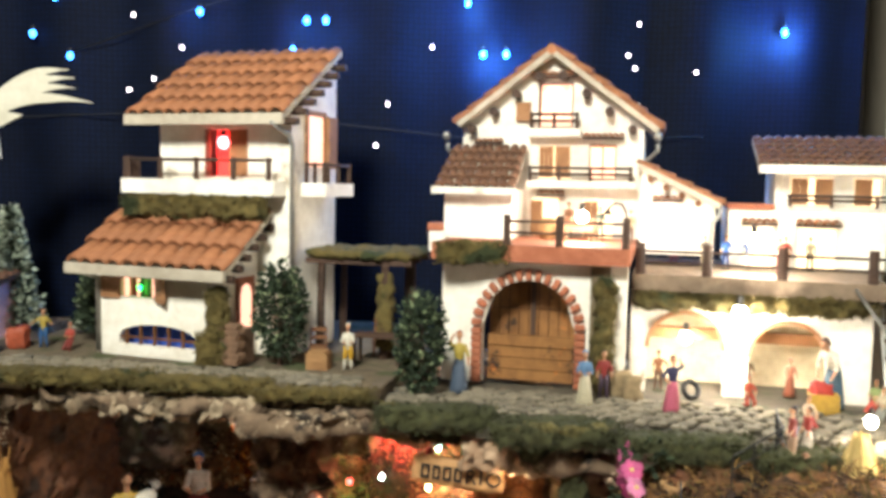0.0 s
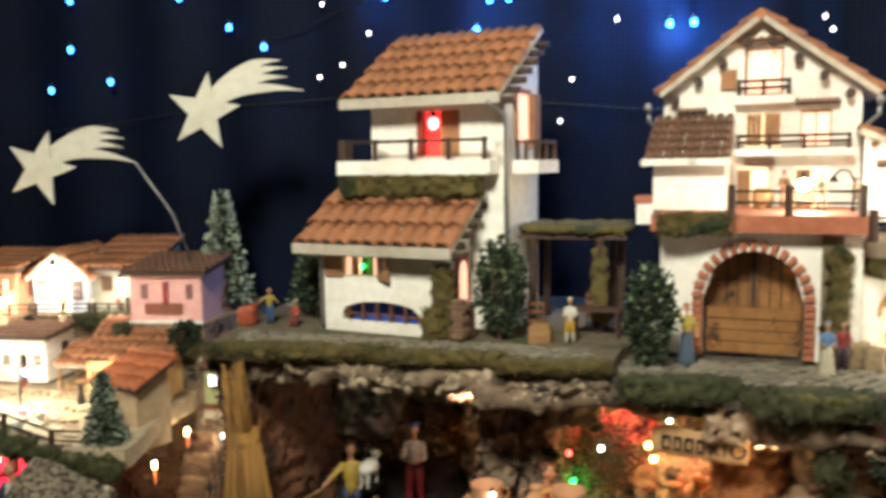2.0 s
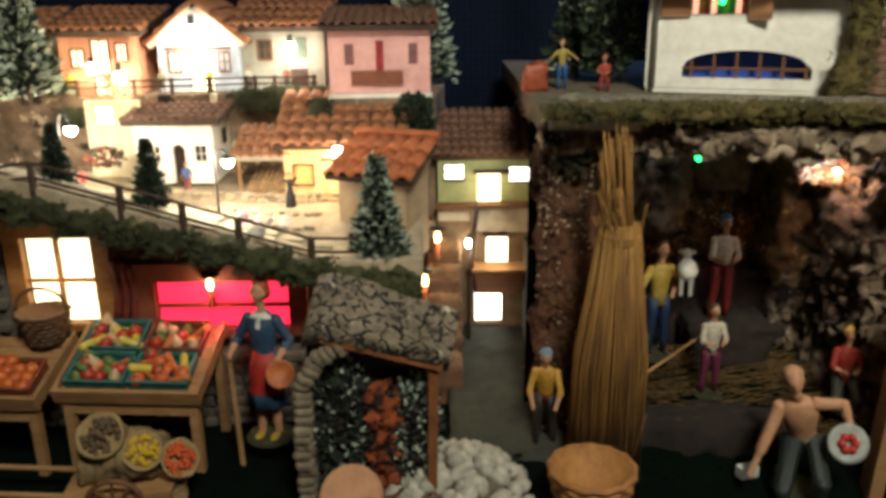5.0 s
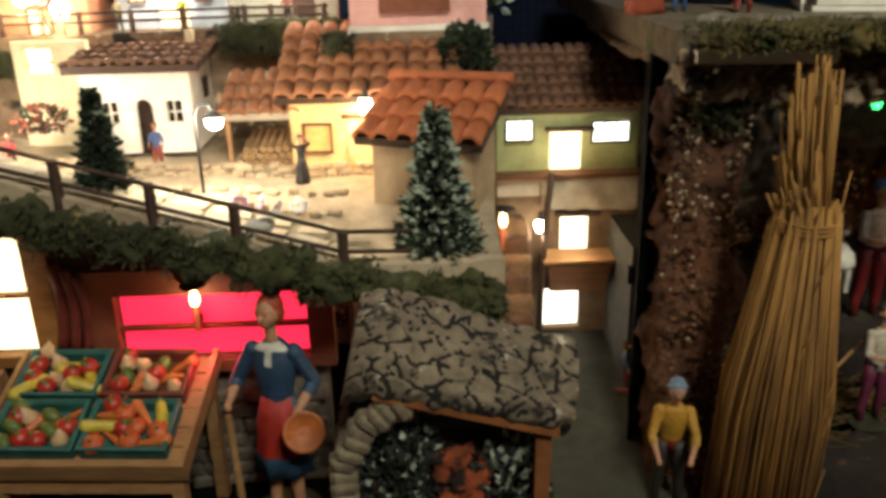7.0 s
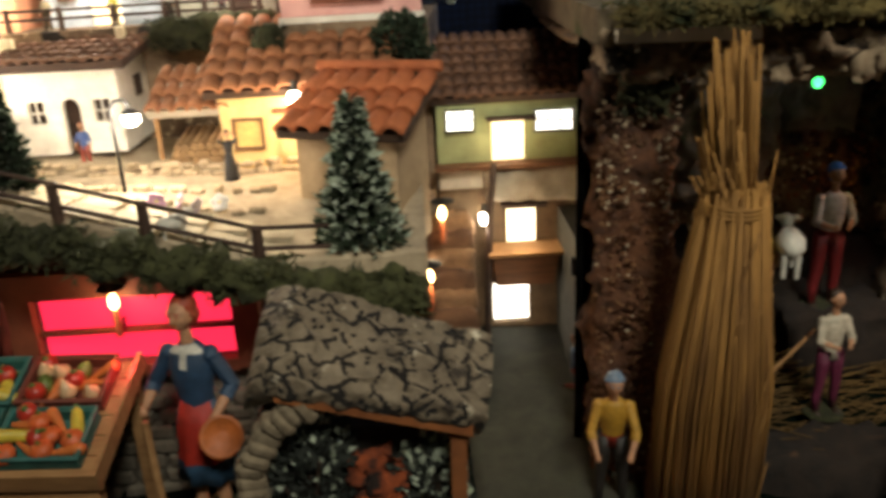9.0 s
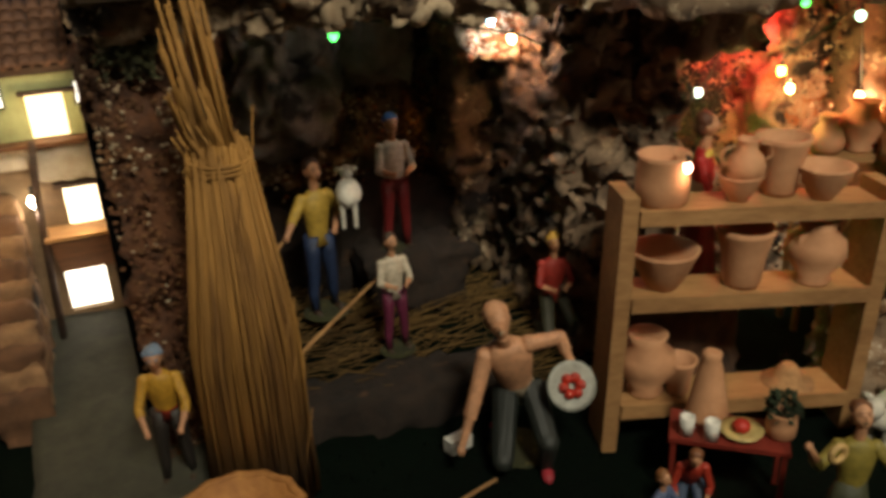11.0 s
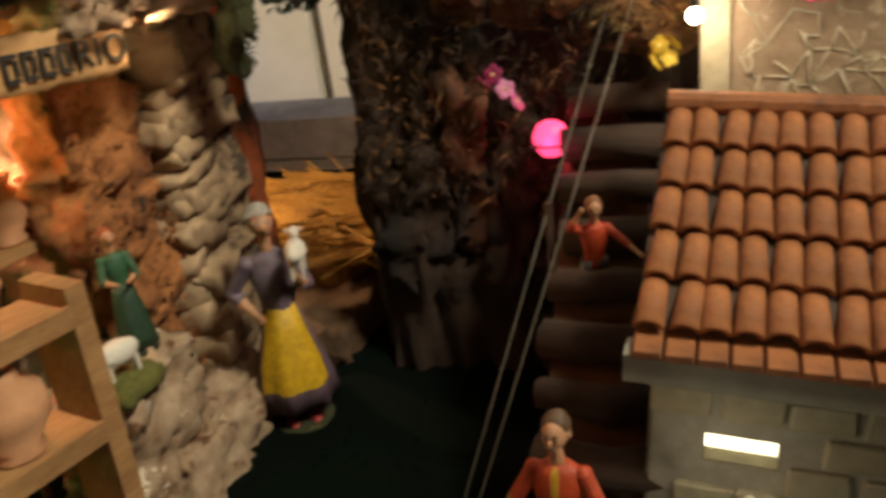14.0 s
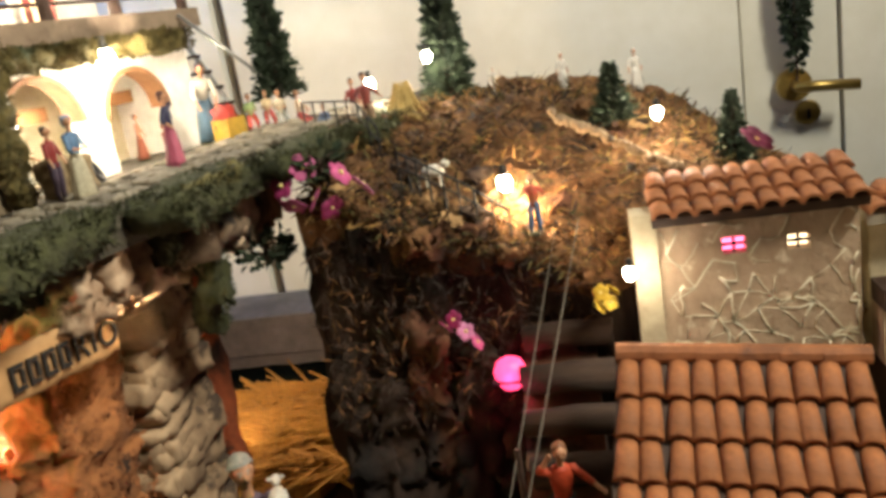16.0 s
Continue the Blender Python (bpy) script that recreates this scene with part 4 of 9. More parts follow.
# ---- the gabled house over the big arch ----
def house_gabled():
    H = thing("gabled_house", pose(0.039, 1.2328, 0.4274, 0, 0, -13.6) @ Matrix.Diagonal((1.027, 1.011, 1.12, 1)), "white gabled house with terraces over a large brick arch", "house")
    bm = B()
    wall(bm, 0.265, 0.02, 0.165, [(0.0, 0.135, 0.0, 0.14, 0.065)], x0=-0.06)
    part("arch_wall", bm, PLASTER, H)
    part("terrace_slab", boxes((-0.07, 0.208, -0.03, 0.25, 0.1655, 0.187)), BRICK, H, "terracotta edged terrace slab")
    me = block_mesh("arch_brick", 0.0085, 0.012, 0.014, BRICK)
    A = part("brick_arch", boxes((-0.003, 0.0, -0.002, 0.001, 0, 0.002)), BRICK, H, "arch of small bricks round the barn opening")
    for i in range(17):
        t = math.pi * (i + 0.5) / 17
        part("brick", me, None, A, "", pose(0.0675 - 0.0675 * math.cos(t), -0.002, 0.075 + 0.065 * math.sin(t)) @ Matrix.Rotation(-(math.pi / 2 - t) * -1 * -1, 4, "Y"))
    for s, x in ((-1, -0.007), (1, 0.142)):
        for i in range(8):
            part("brick", me, None, A, "", pose(x, -0.002, 0.001 + i * 0.0092) @ Matrix.Rotation(math.pi / 2, 4, "Y") @ Matrix.Translation((-0.0042, 0, -0.007)))
    for bd in planks(0.0, 0.135, 0.0, 0.142, 0.06, 9, 3):
        part("barn_board", bd, BARNWOOD, H)
    for bd in planks(0.004, 0.131, 0.0, 0.062, 0.028, 1, 4):
        part("half_door_board", bd, BARNWOOD, H)
    part("door_post", boxes((0.064, 0.071, 0.052, 0.058, 0.06, 0.14)), WOOD_DARK, H)
    part("side_post", boxes((0.155, 0.182, -0.006, -0.0005, 0.0, 0.162)), mat("grey_weathered_plank", "8a7a60", "5c4d38", 50, 0.85, 0.5, stretch=(2, 2, 0.3)), H, "weathered grey-brown plank pilaster")
    top = lambda x: 0.352 + 0.106 * (1 - abs(x - 0.065) / 0.15)
    bm = B()
    wall(bm, 0.30, 0.012, 0.345, [(0.045, 0.098, 0.275, 0.325, 0), (0.128, 0.172, 0.275, 0.328, 0), (0.042, 0.10, 0.352, 0.42, 0), (0.035, 0.08, 0.187, 0.245, 0), (0.12, 0.17, 0.187, 0.245, 0)], top=top, x0=-0.085, y0=0.22, base=0.187)
    part("main_wall", bm, PLASTER, H)
    part("side_wall", boxes((-0.085, -0.073, 0.2325, 0.36, 0.187, 0.345)), PLASTER, H)
    part("side_wall", boxes((0.203, 0.215, 0.2325, 0.36, 0.187, 0.345)), PLASTER, H)
    part("back_wall", boxes((-0.0725, 0.2025, 0.348, 0.36, 0.187, 0.40)), PLASTER, H)
    tiled(H, (-0.0905, 0.375, 0.358), 0.185, 0.156, 0.110, 8, 6, TERRA, rot=-90, seed=4)
    tiled(H, (0.239, 0.19, 0.350), 0.185, 0.174, 0.118, 8, 6, TERRA, rot=90, seed=5)
    part("ridge", ridge_mesh(0.065, 0.187, 0.38, 0.466, 0.0075), TERRA, H)
    for s in (-1, 1):
        for i in range(4):
            t = 0.12 + 0.25 * i
            x = 0.065 + s * 0.15 * (1 - t) * 1.0
            bm = B()
            tube(bm, (x, 0.196, top(x) - 0.016), (x, 0.22, top(x) - 0.016), 0.007, 0.007, 10)
            part("beam_end", bm, WOOD_DARK, H)
        bm = B()
        x = 0.065 + s * 0.172
        path_tube(bm, [(x, 0.20, 0.335), (x, 0.20, 0.318), (x - s * 0.018, 0.205, 0.302), (x - s * 0.018, 0.216, 0.295), (x - s * 0.018, 0.216, 0.19)], 0.0032, 8)
        ball(bm, (x, 0.19, 0.338), 0.007, 8, 6)
        part("downpipe", bm, METAL, H)
    part("awning_beam", boxes((0.03, 0.112, 0.206, 0.219, 0.428, 0.433)), WOOD, H)
    awning(H, 0.035, 0.108, 0.218, 0.43, 0.014, 6)
    window(H, 0.046, 0.097, 0.354, 0.418, 0.228, G_PEACH, bars=(0, 0), frame_mat=WOOD)
    part("balcony", boxes((0.028, 0.115, 0.196, 0.2195, 0.338, 0.35)), PLASTER, H)
    railing(H, [(0.032, 0.199, 0.35), (0.111, 0.199, 0.35)], 0.022, (0.03, 0.5, 0.97), 0.005, 0.0024, rails=(0.5, 0.95))
    part("wooden_plaque", boxes((0.006, 0.03, 0.212, 0.2195, 0.362, 0.39)), SHUTTER, H)
    for x0, x1, zt in ((0.045, 0.098, 0.325), (0.128, 0.172, 0.328)):
        part("room", boxes((x0 - 0.004, x1 + 0.004, 0.2325, 0.234, 0.272, 0.33)), G_ROOM, H)
    shutter(H, 0.046, 0.07, 0.277, 0.324, 0.222)
    shutter(H, 0.097, 0.073, 0.277, 0.324, 0.218, 8)
    window(H, 0.13, 0.17, 0.277, 0.324, 0.226, G_PEACH, bars=(1, 0), frame_mat=SHUTTER)
    awning(H, 0.118, 0.184, 0.219, 0.338, 0.016, 7)
    awning(H, -0.062, -0.015, 0.219, 0.33, 0.014, 5)
    part("balcony", boxes((0.028, 0.205, 0.19, 0.2195, 0.262, 0.272)), PLASTER, H)
    railing(H, [(0.032, 0.193, 0.272), (0.2, 0.193, 0.272)], 0.02, (0.02, 0.3, 0.6, 0.98), 0.005, 0.0022, rails=(0.5, 0.95))
    awning(H, 0.045, 0.09, 0.219, 0.252, 0.014, 5)
    for x0, x1 in ((0.035, 0.08), (0.12, 0.17)):
        part("room", boxes((x0 - 0.004, x1 + 0.004, 0.2325, 0.234, 0.187, 0.248)), G_ROOM, H)
    shutter(H, 0.035, 0.056, 0.188, 0.242, 0.219, -15)
    shutter(H, 0.122, 0.145, 0.188, 0.242, 0.224)
    part("annex_wall", boxes((-0.085, 0.022, 0.10, 0.2195, 0.187, 0.257)), PLASTER, H)
    tiled(H, (-0.097, 0.083, 0.260), 0.125, 0.122, 0.062, 9, 5, TERRA_DARK, seed=7)
    part("gutter", boxes((-0.10, 0.031, 0.073, 0.083, 0.250, 0.260)), PLASTER, H)
    part("annex_step", boxes((-0.112, -0.0855, 0.11, 0.16, 0.165, 0.195)), PLASTER, H)
    part("annex_cap", boxes((-0.114, -0.084, 0.108, 0.162, 0.1955, 0.206)), BRICK, H)
    railing(H, [(0.035, -0.025, 0.187), (0.205, -0.025, 0.187)], 0.036, (0.02, 0.45, 0.98), 0.009, 0.0018, rails=(0.45, 0.85))
    bm = B()
    wall(bm, 0.11, 0.012, 0.27, [(0.235, 0.275, 0.187, 0.24, 0)], top=lambda x: 0.295 - (x - 0.2155) * 0.45, x0=0.2155, y0=0.16, base=0.17)
    part("wing_wall", bm, PLASTER, H)
    part("room", boxes((0.231, 0.279, 0.1725, 0.174, 0.187, 0.244)), G_ROOM, H)
    part("wing_wall", boxes((0.3135, 0.3255, 0.1725, 0.30, 0.17, 0.245)), PLASTER, H)
    awning(H, 0.232, 0.278, 0.159, 0.248, 0.014, 5)
    tiled(H, (0.335, 0.15, 0.243), 0.16, 0.125, 0.056, 9, 5, TERRA, rot=90, seed=8)
    bm = B()
    path_tube(bm, [(0.334, 0.15, 0.238), (0.33, 0.153, 0.225), (0.322, 0.156, 0.217), (0.322, 0.156, 0.17)], 0.003, 8)
    part("downpipe", bm, METAL, H)
    for i in range(4):
        bm = B()
        x = 0.228 + i * 0.024
        tube(bm, (x, 0.146, 0.276 - i * 0.0108), (x, 0.16, 0.276 - i * 0.0108), 0.005, 0.005, 9)
        part("beam_end", bm, WOOD, H)
    return H


def planks(x0, x1, z0, z1, y, nx, nz, t=0.006):
    rng = random.Random(nx * 7 + nz)
    out = []
    for i in range(nx):
        for k in range(nz):
            a, b = x0 + (x1 - x0) * i / nx, x0 + (x1 - x0) * (i + 1) / nx
            c, d = z0 + (z1 - z0) * k / nz, z0 + (z1 - z0) * (k + 1) / nz
            o = rng.uniform(-0.003, 0.003)
            out.append(boxes((a + 0.0006, b - 0.0006, y + o, y + t + o, c + 0.0006, d - 0.0006)))
    return out


def ridge_mesh(x, y0, y1, z, r=0.009, n=7):
    bm = B()
    for i in range(n):
        a, b = y0 + (y1 - y0) * i / n, y0 + (y1 - y0) * (i + 1) / n + 0.004
        tube(bm, (x, a, z), (x, b, z + 0.001), r, r * 0.85, 10)
    return bm


G_ROOM = glow("lit_room_glow", (1.0, 0.74, 0.42), 1.1)
add_patches(BARNWOOD, "b36a2c", 0.60, 30)
add_patches(BARNWOOD, "24170e", 0.58, 22)
house_gabled()


def arcade():
    H = thing("arcade_house", pose(0.0236, 1.298, 0.3967, 0, 0, -14) @ Matrix.Scale(1.18, 4), "white two-arched arcade with a terrace and small house above", "house")
    bm = B()
    wall(bm, 0.28, 0.02, 0.15, [(0.228, 0.322, 0.0, 0.122, 0.045), (0.35, 0.44, 0.0, 0.118, 0.045)], x0=0.2075)
    part("arch_wall", bm, PLASTER, H)
    part("back_wall", boxes((0.2075, 0.4875, 0.11, 0.12, 0, 0.15)), CREAM, H)
    part("side_wall", boxes((0.4785, 0.4875, 0.0205, 0.1095, 0, 0.15)), PLASTER, H)
    for x0, x1, r in ((0.228, 0.322, 0.047), (0.35, 0.44, 0.045)):
        bm = B()
        xc, zc, n = (x0 + x1) / 2, 0.077 if x0 < 0.3 else 0.073, 16
        for i in range(n):
            a, b = math.pi * i / n, math.pi * (i + 1) / n
            q = []
            for yy in (-0.003, 0.0215):
                for rr, aa in ((r - 0.003, a), (r + 0.002, a), (r + 0.002, b), (r - 0.003, b)):
                    q.append((xc - rr * math.cos(aa), yy, zc + rr * math.sin(aa)))
            hexa(bm, q)
        part("arch_trim", bm, SHUTTER, H, "tan wooden trim round the arch")
        part("canopy", boxes((x0 + 0.001, x1 - 0.001, 0.045, 0.06, 0.082, 0.096)), mat("tan_canopy", "a9794a", "8a5c34", 60, 0.8, 0.3), H, "tan canopy board inside the arch")
    part("terrace_slab", boxes((0.2085, 0.50, -0.02, 0.25, 0.1505, 0.17)), mat("terrace_edge", "8f7b66", "5e4d3d", 60, 0.9, 0.6), H)
    railing(H, [(0.212, -0.015, 0.17), (0.495, -0.015, 0.17)], 0.036, (0.02, 0.30, 0.60, 0.95), 0.010, 0.0018, rails=(0.4, 0.8))
    bm = B()
    wall(bm, 0.20, 0.012, 0.25, [(0.35, 0.39, 0.17, 0.225, 0), (0.42, 0.47, 0.17, 0.225, 0)], x0=0.33, y0=0.15, base=0.17)
    part("lower_wall", bm, PLASTER, H)
    part("side_wall", boxes((0.33, 0.342, 0.1625, 0.30, 0.17, 0.25)), PLASTER, H)
    bm = B()
    wall(bm, 0.14, 0.012, 0.31, [(0.41, 0.465, 0.257, 0.295, 0), (0.49, 0.525, 0.257, 0.295, 0)], x0=0.39, y0=0.165, base=0.2505)
    part("upper_wall", bm, PLASTER, H)
    part("side_wall", boxes((0.39, 0.402, 0.1775, 0.28, 0.2505, 0.31)), PLASTER, H)
    part("roof_edge", boxes((0.327, 0.389, 0.145, 0.20, 0.2505, 0.258)), BRICK, H)
    for x0, x1, z0, z1 in ((0.35, 0.39, 0.17, 0.228), (0.42, 0.47, 0.17, 0.228)):
        part("room", boxes((x0 - 0.003, x1 + 0.003, 0.1625, 0.164, z0, z1)), G_ROOM, H)
        awning(H, x0 - 0.003, x1 + 0.003, 0.149, z1 + 0.004, 0.014, 5)
    part("room", boxes((0.405, 0.53, 0.1775, 0.179, 0.255, 0.30)), G_ROOM, H)
    for x in (0.411, 0.464, 0.491):
        shutter(H, x, x + (0.022 if x != 0.464 else -0.022), 0.258, 0.294, 0.168)
    railing(H, [(0.405, 0.155, 0.255), (0.53, 0.155, 0.255)], 0.016, (0.03, 0.45, 0.9), 0.004, 0.002)
    tiled(H, (0.365, 0.135, 0.312), 0.18, 0.12, 0.042, 13, 5, TERRA_DARK, seed=9)
    part("gutter", boxes((0.365, 0.545, 0.127, 0.134, 0.300, 0.311)), PLASTER, H)
    return H
arcade()
bulb("white_bulb", "bright white bulb between the two arches", (0.398, 1.166, 0.549), 0.011, G_WHITE, 1.1, WHITE)
bulb("white_bulb", "bright white bulb on the arcade terrace", (0.4425, 1.25, 0.649), 0.009, G_WHITE, 1.2, WHITE)
bulb("white_bulb", "bright white bulb over the gabled house terrace", (0.191, 1.286, 0.676), 0.009, G_WHITE, 0.8, WHITE)
bulb("warm_bulb", "bulb under the first arcade arch", (0.354, 1.274, 0.496), 0.009, G_WHITE, 0.5, WHITE)

# ---- hillside village: terraces ----
bm = B()
slab(bm, [(-1.72, 1.42), (-1.25, 1.435), (-1.08, 1.462), (-0.985, 1.462), (-0.972, 1.388), (-0.815, 1.388), (-0.80, 1.55), (-0.80, 1.70), (-1.72, 1.70)], -0.02, 0.43)
solo("upper_terrace", bm, ROCK, None, "rocky upper terrace carrying a row of small houses", "terrace", kind="structure")


def street_z(x, y):
    zf = 0.285 + 0.30 * max(0.0, -0.95 - x) * (1 if x > -1.35 else 0.6)
    zb = 0.305 + 0.06 * max(0.0, -1.0 - x)
    t = min(1.0, max(0.0, (y - 1.16) / 0.10))
    return zf * (1 - t) + zb * t


bm = B()
NX, NY = 60, 22
rows_ = []
for j in range(NY + 1):
    row = []
    for i in range(NX + 1):
        x, y = -1.72 + 0.89 * i / NX, 1.125 + 0.345 * j / NY
        row.append(bm.verts.new((x, y, street_z(x, y) + 0.003 * noise.noise((x * 60, y * 60, 0)))))
    rows_.append(row)
for j in range(NY):
    for i in range(NX):
        bm.faces.new((rows_[j][i], rows_[j][i + 1], rows_[j + 1][i + 1], rows_[j + 1][i])).smooth = True
edge = rows_[0] + [r[-1] for r in rows_[1:]]
low = [bm.verts.new((v.co.x, v.co.y, v.co.z - 0.03)) for v in edge]
for a in range(len(edge) - 1):
    bm.faces.new((low[a], low[a + 1], edge[a + 1], edge[a]))
solo("village_street", bm, ROAD, None, "pale gravel street running past the cottages", "street", kind="structure")

# stone courses beside the street, laid block by block
wall_block = [block_mesh("wall_stone", 0.020, 0.014, 0.009, STONE, 0.2, s) for s in range(4)]
RUBBLE = mat("pale_rubble", "b7a284", "7c6a50", 60, 0.9, 0.7, rand=0.18)
rubble = [block_mesh("rubble_stone", 0.011, 0.010, 0.0065, RUBBLE, 0.25, s + 90) for s in range(4)]
rng = random.Random(5)
L = thing("low_stone_wall", Matrix(), "low pale rubble kerbs stepping along the village street", "wall", kind="structure")
for y0, courses in ((1.305, 2), (1.245, 1), (1.20, 1)):
    for k in range(courses):
        x = -1.40 + 0.006 * (k % 2)
        while x < (-0.93 if y0 > 1.3 else -0.96):
            y = y0 + 0.06 * (x + 1.1) + rng.uniform(-0.003, 0.003)
            part("rubble_stone", rubble[rng.randrange(4)], None, L, "", pose(x, y + 0.006 * k, street_z(x, y) - 0.002 + 0.006 * k, rng.uniform(-8, 8), rng.uniform(-8, 8), rng.uniform(-25, 25)) @ Matrix.Diagonal((rng.uniform(0.7, 1.5), 1, rng.uniform(0.7, 1.3), 1)))
            x += rng.uniform(0.010, 0.017)
# pale paving slabs of the street
slabs = []
for k in range(3):
    bm = B()
    slab(bm, [(-0.017, -0.012), (0.015, -0.013), (0.018, 0.011), (-0.014, 0.013)], 0, 0.004)
    slabs.append(mesh_of("street_slab", bm, mat("pale_street_slab", "c4b597", "93836a", 70, 0.9, 0.6, rand=0.12)))
for i in range(17):
    for j in range(2):
        x, y = -1.45 + 0.031 * i + rng.uniform(-0.003, 0.003), 1.148 + 0.027 * j + rng.uniform(-0.002, 0.002)
        part("street_slab", slabs[rng.randrange(3)], None, L, "", pose(x, y, street_z(x, y) - 0.001, 0, 15 if j == 0 else 6, rng.uniform(-8, 8)))

# retaining wall with the shop windows
bm = B()
wall(bm, 0.74, 0.014, 0.245, [(0.40, 0.505, 0.145, 0.255, 0), (0.568, 0.729, 0.135, 0.20, 0)])
solo("street_wall", bm, mat("stone_mortar", "6e6458", "4b443b", 50, 0.95, 0.6), pose(-1.72, 1.192, 0.045), "mortared stone wall under the street with shop windows", "wall", kind="structure")
S = bpy.data.objects["street_wall"]
rng = random.Random(8)
for k in range(16):
    x = 0.31 + 0.012 * (k % 2)
    while x < 0.735:
        z = k * 0.0148
        if not (0.375 < x < 0.535 and z > 0.105) and not (0.545 < x < 0.738 and z > 0.09):
            part("wall_stone", wall_block[rng.randrange(4)], None, S, "", pose(x, -0.003, z, 0, 0, 0) @ Matrix.Diagonal((1.15, 1, 1.45, 1)))
        x += rng.uniform(0.023, 0.029)


def shop_window(name, x, z, w, h, pane, framemat, label, bars, fw=0.018, tilt=0):
    T = thing(name, pose(x, 1.188, z, tilt, 0, 0), label, "window", "shop windows", "structure")
    for a, b, c, d, n in ((-fw, 0, -fw * 0.4, h + fw, "frame_post"), (w, w + fw, -fw * 0.4, h + fw, "frame_post"), (0, w, h, h + fw, "lintel"), (0, w, -fw * 0.5, 0, "sill")):
        part(n, boxes((a, b, -0.012, -0.001, c, d)), framemat, T)
    for f in bars[0]:
        part("glazing_bar", boxes((w * f - 0.0025, w * f + 0.0025, -0.008, -0.002, 0, h)), framemat, T)
    for f in bars[1]:
        part("glazing_bar", boxes((0, w, -0.007, -0.0015, h * f - 0.002, h * f + 0.002)), framemat, T)
    part("pane", boxes((0, w, 0.004, 0.006, 0, h)), pane, T, "glowing pane")
    return T


shop_window("shop_window", -1.302, 0.192, 0.082, 0.108, glow("yellow_pane_glow", (1.0, 0.84, 0.5), 2.2), mat("amber_frame_wood", "9a6a35", "6e4519", 40, 0.7, 0.3, stretch=(1, 1, 4)), "wooden window glowing warm yellow", ((0.48,), (0.5,)), 0.02)
shop_window("shop_window", -1.152, 0.182, 0.160, 0.062, glow("shop_red_glow", (1.0, 0.025, 0.075), 1.25), mat("red_brown_frame", "7c3f24", "552814", 40, 0.75, 0.4), "brick framed shop window glowing bright red", ((), (0.48,)), 0.022)
solo("red_lamp_panel", boxes((0, 0.06, 0, 0.002, 0, 0.022)), glow("hot_pink_glow", (1.0, 0.3, 0.3), 4.0), pose(-1.145, 1.1955, 0.186), "hot pink lamp behind the red shop pane", "lamp")
# No bulbs here: two lights added before the panes throw their glow outward.
lamp_point((-1.07, 1.15, 0.20), 0.05, (1, 0.08, 0.12))
lamp_point((-1.26, 1.15, 0.25), 0.08, WARM)


def candle_lamp(x, y, z, watts, label):
    T = thing("wall_candle_lamp", pose(x, y, z), label, "lamp", "candle lamps")
    bm = B()
    tube(bm, (0, 0, -0.03), (0, 0, -0.008), 0.003, 0.003, 8)
    path_tube(bm, [(0, 0, -0.03), (0, 0.012, -0.026), (0, 0.014, -0.02)], 0.0015, 6)
    part("stem", bm, paint("7a3c1c"), T)
    bm = B()
    ball(bm, (0, 0, 0), (0.004, 0.004, 0.007), 10, 8)
    part("flame_bulb", bm, G_FLAME, T, "glowing flame bulb")
    bm = B()
    tube(bm, (0, 0, 0.012), (0, 0, 0.015), 0.012, 0.002, 10)
    part("cap", bm, BLACK, T)
    lamp_point((x, y - 0.012, z - 0.004), watts, WARM, 0.006)


G_FLAME = glow("flame_bulb_glow", (1.0, 0.6, 0.25), 16.0)
candle_lamp(-1.083, 1.172, 0.242, 0.06, "small flame lamp on the shop front")
candle_lamp(-0.829, 1.212, 0.230, 0.16, "small flame lamp by the alley steps")
candle_lamp(-0.813, 1.30, 0.258, 0.12, "small flame lamp on the stair wall")


def ridge_row(x0, x1, y, z, r=0.0055, n=6):
    """Half-round ridge tiles along x."""
    bm = B()
    for i in range(n):
        a, b = x0 + (x1 - x0) * i / n, x0 + (x1 - x0) * (i + 1) / n + 0.003
        tube(bm, (a, y, z), (b, y, z + 0.0008), r, r * 0.88, 10)
    return bm


TERRA_BRIGHT = mat("orange_terracotta_tile", "b8693c", "8a4826", 90, 0.8, 0.3, rand=0.14)


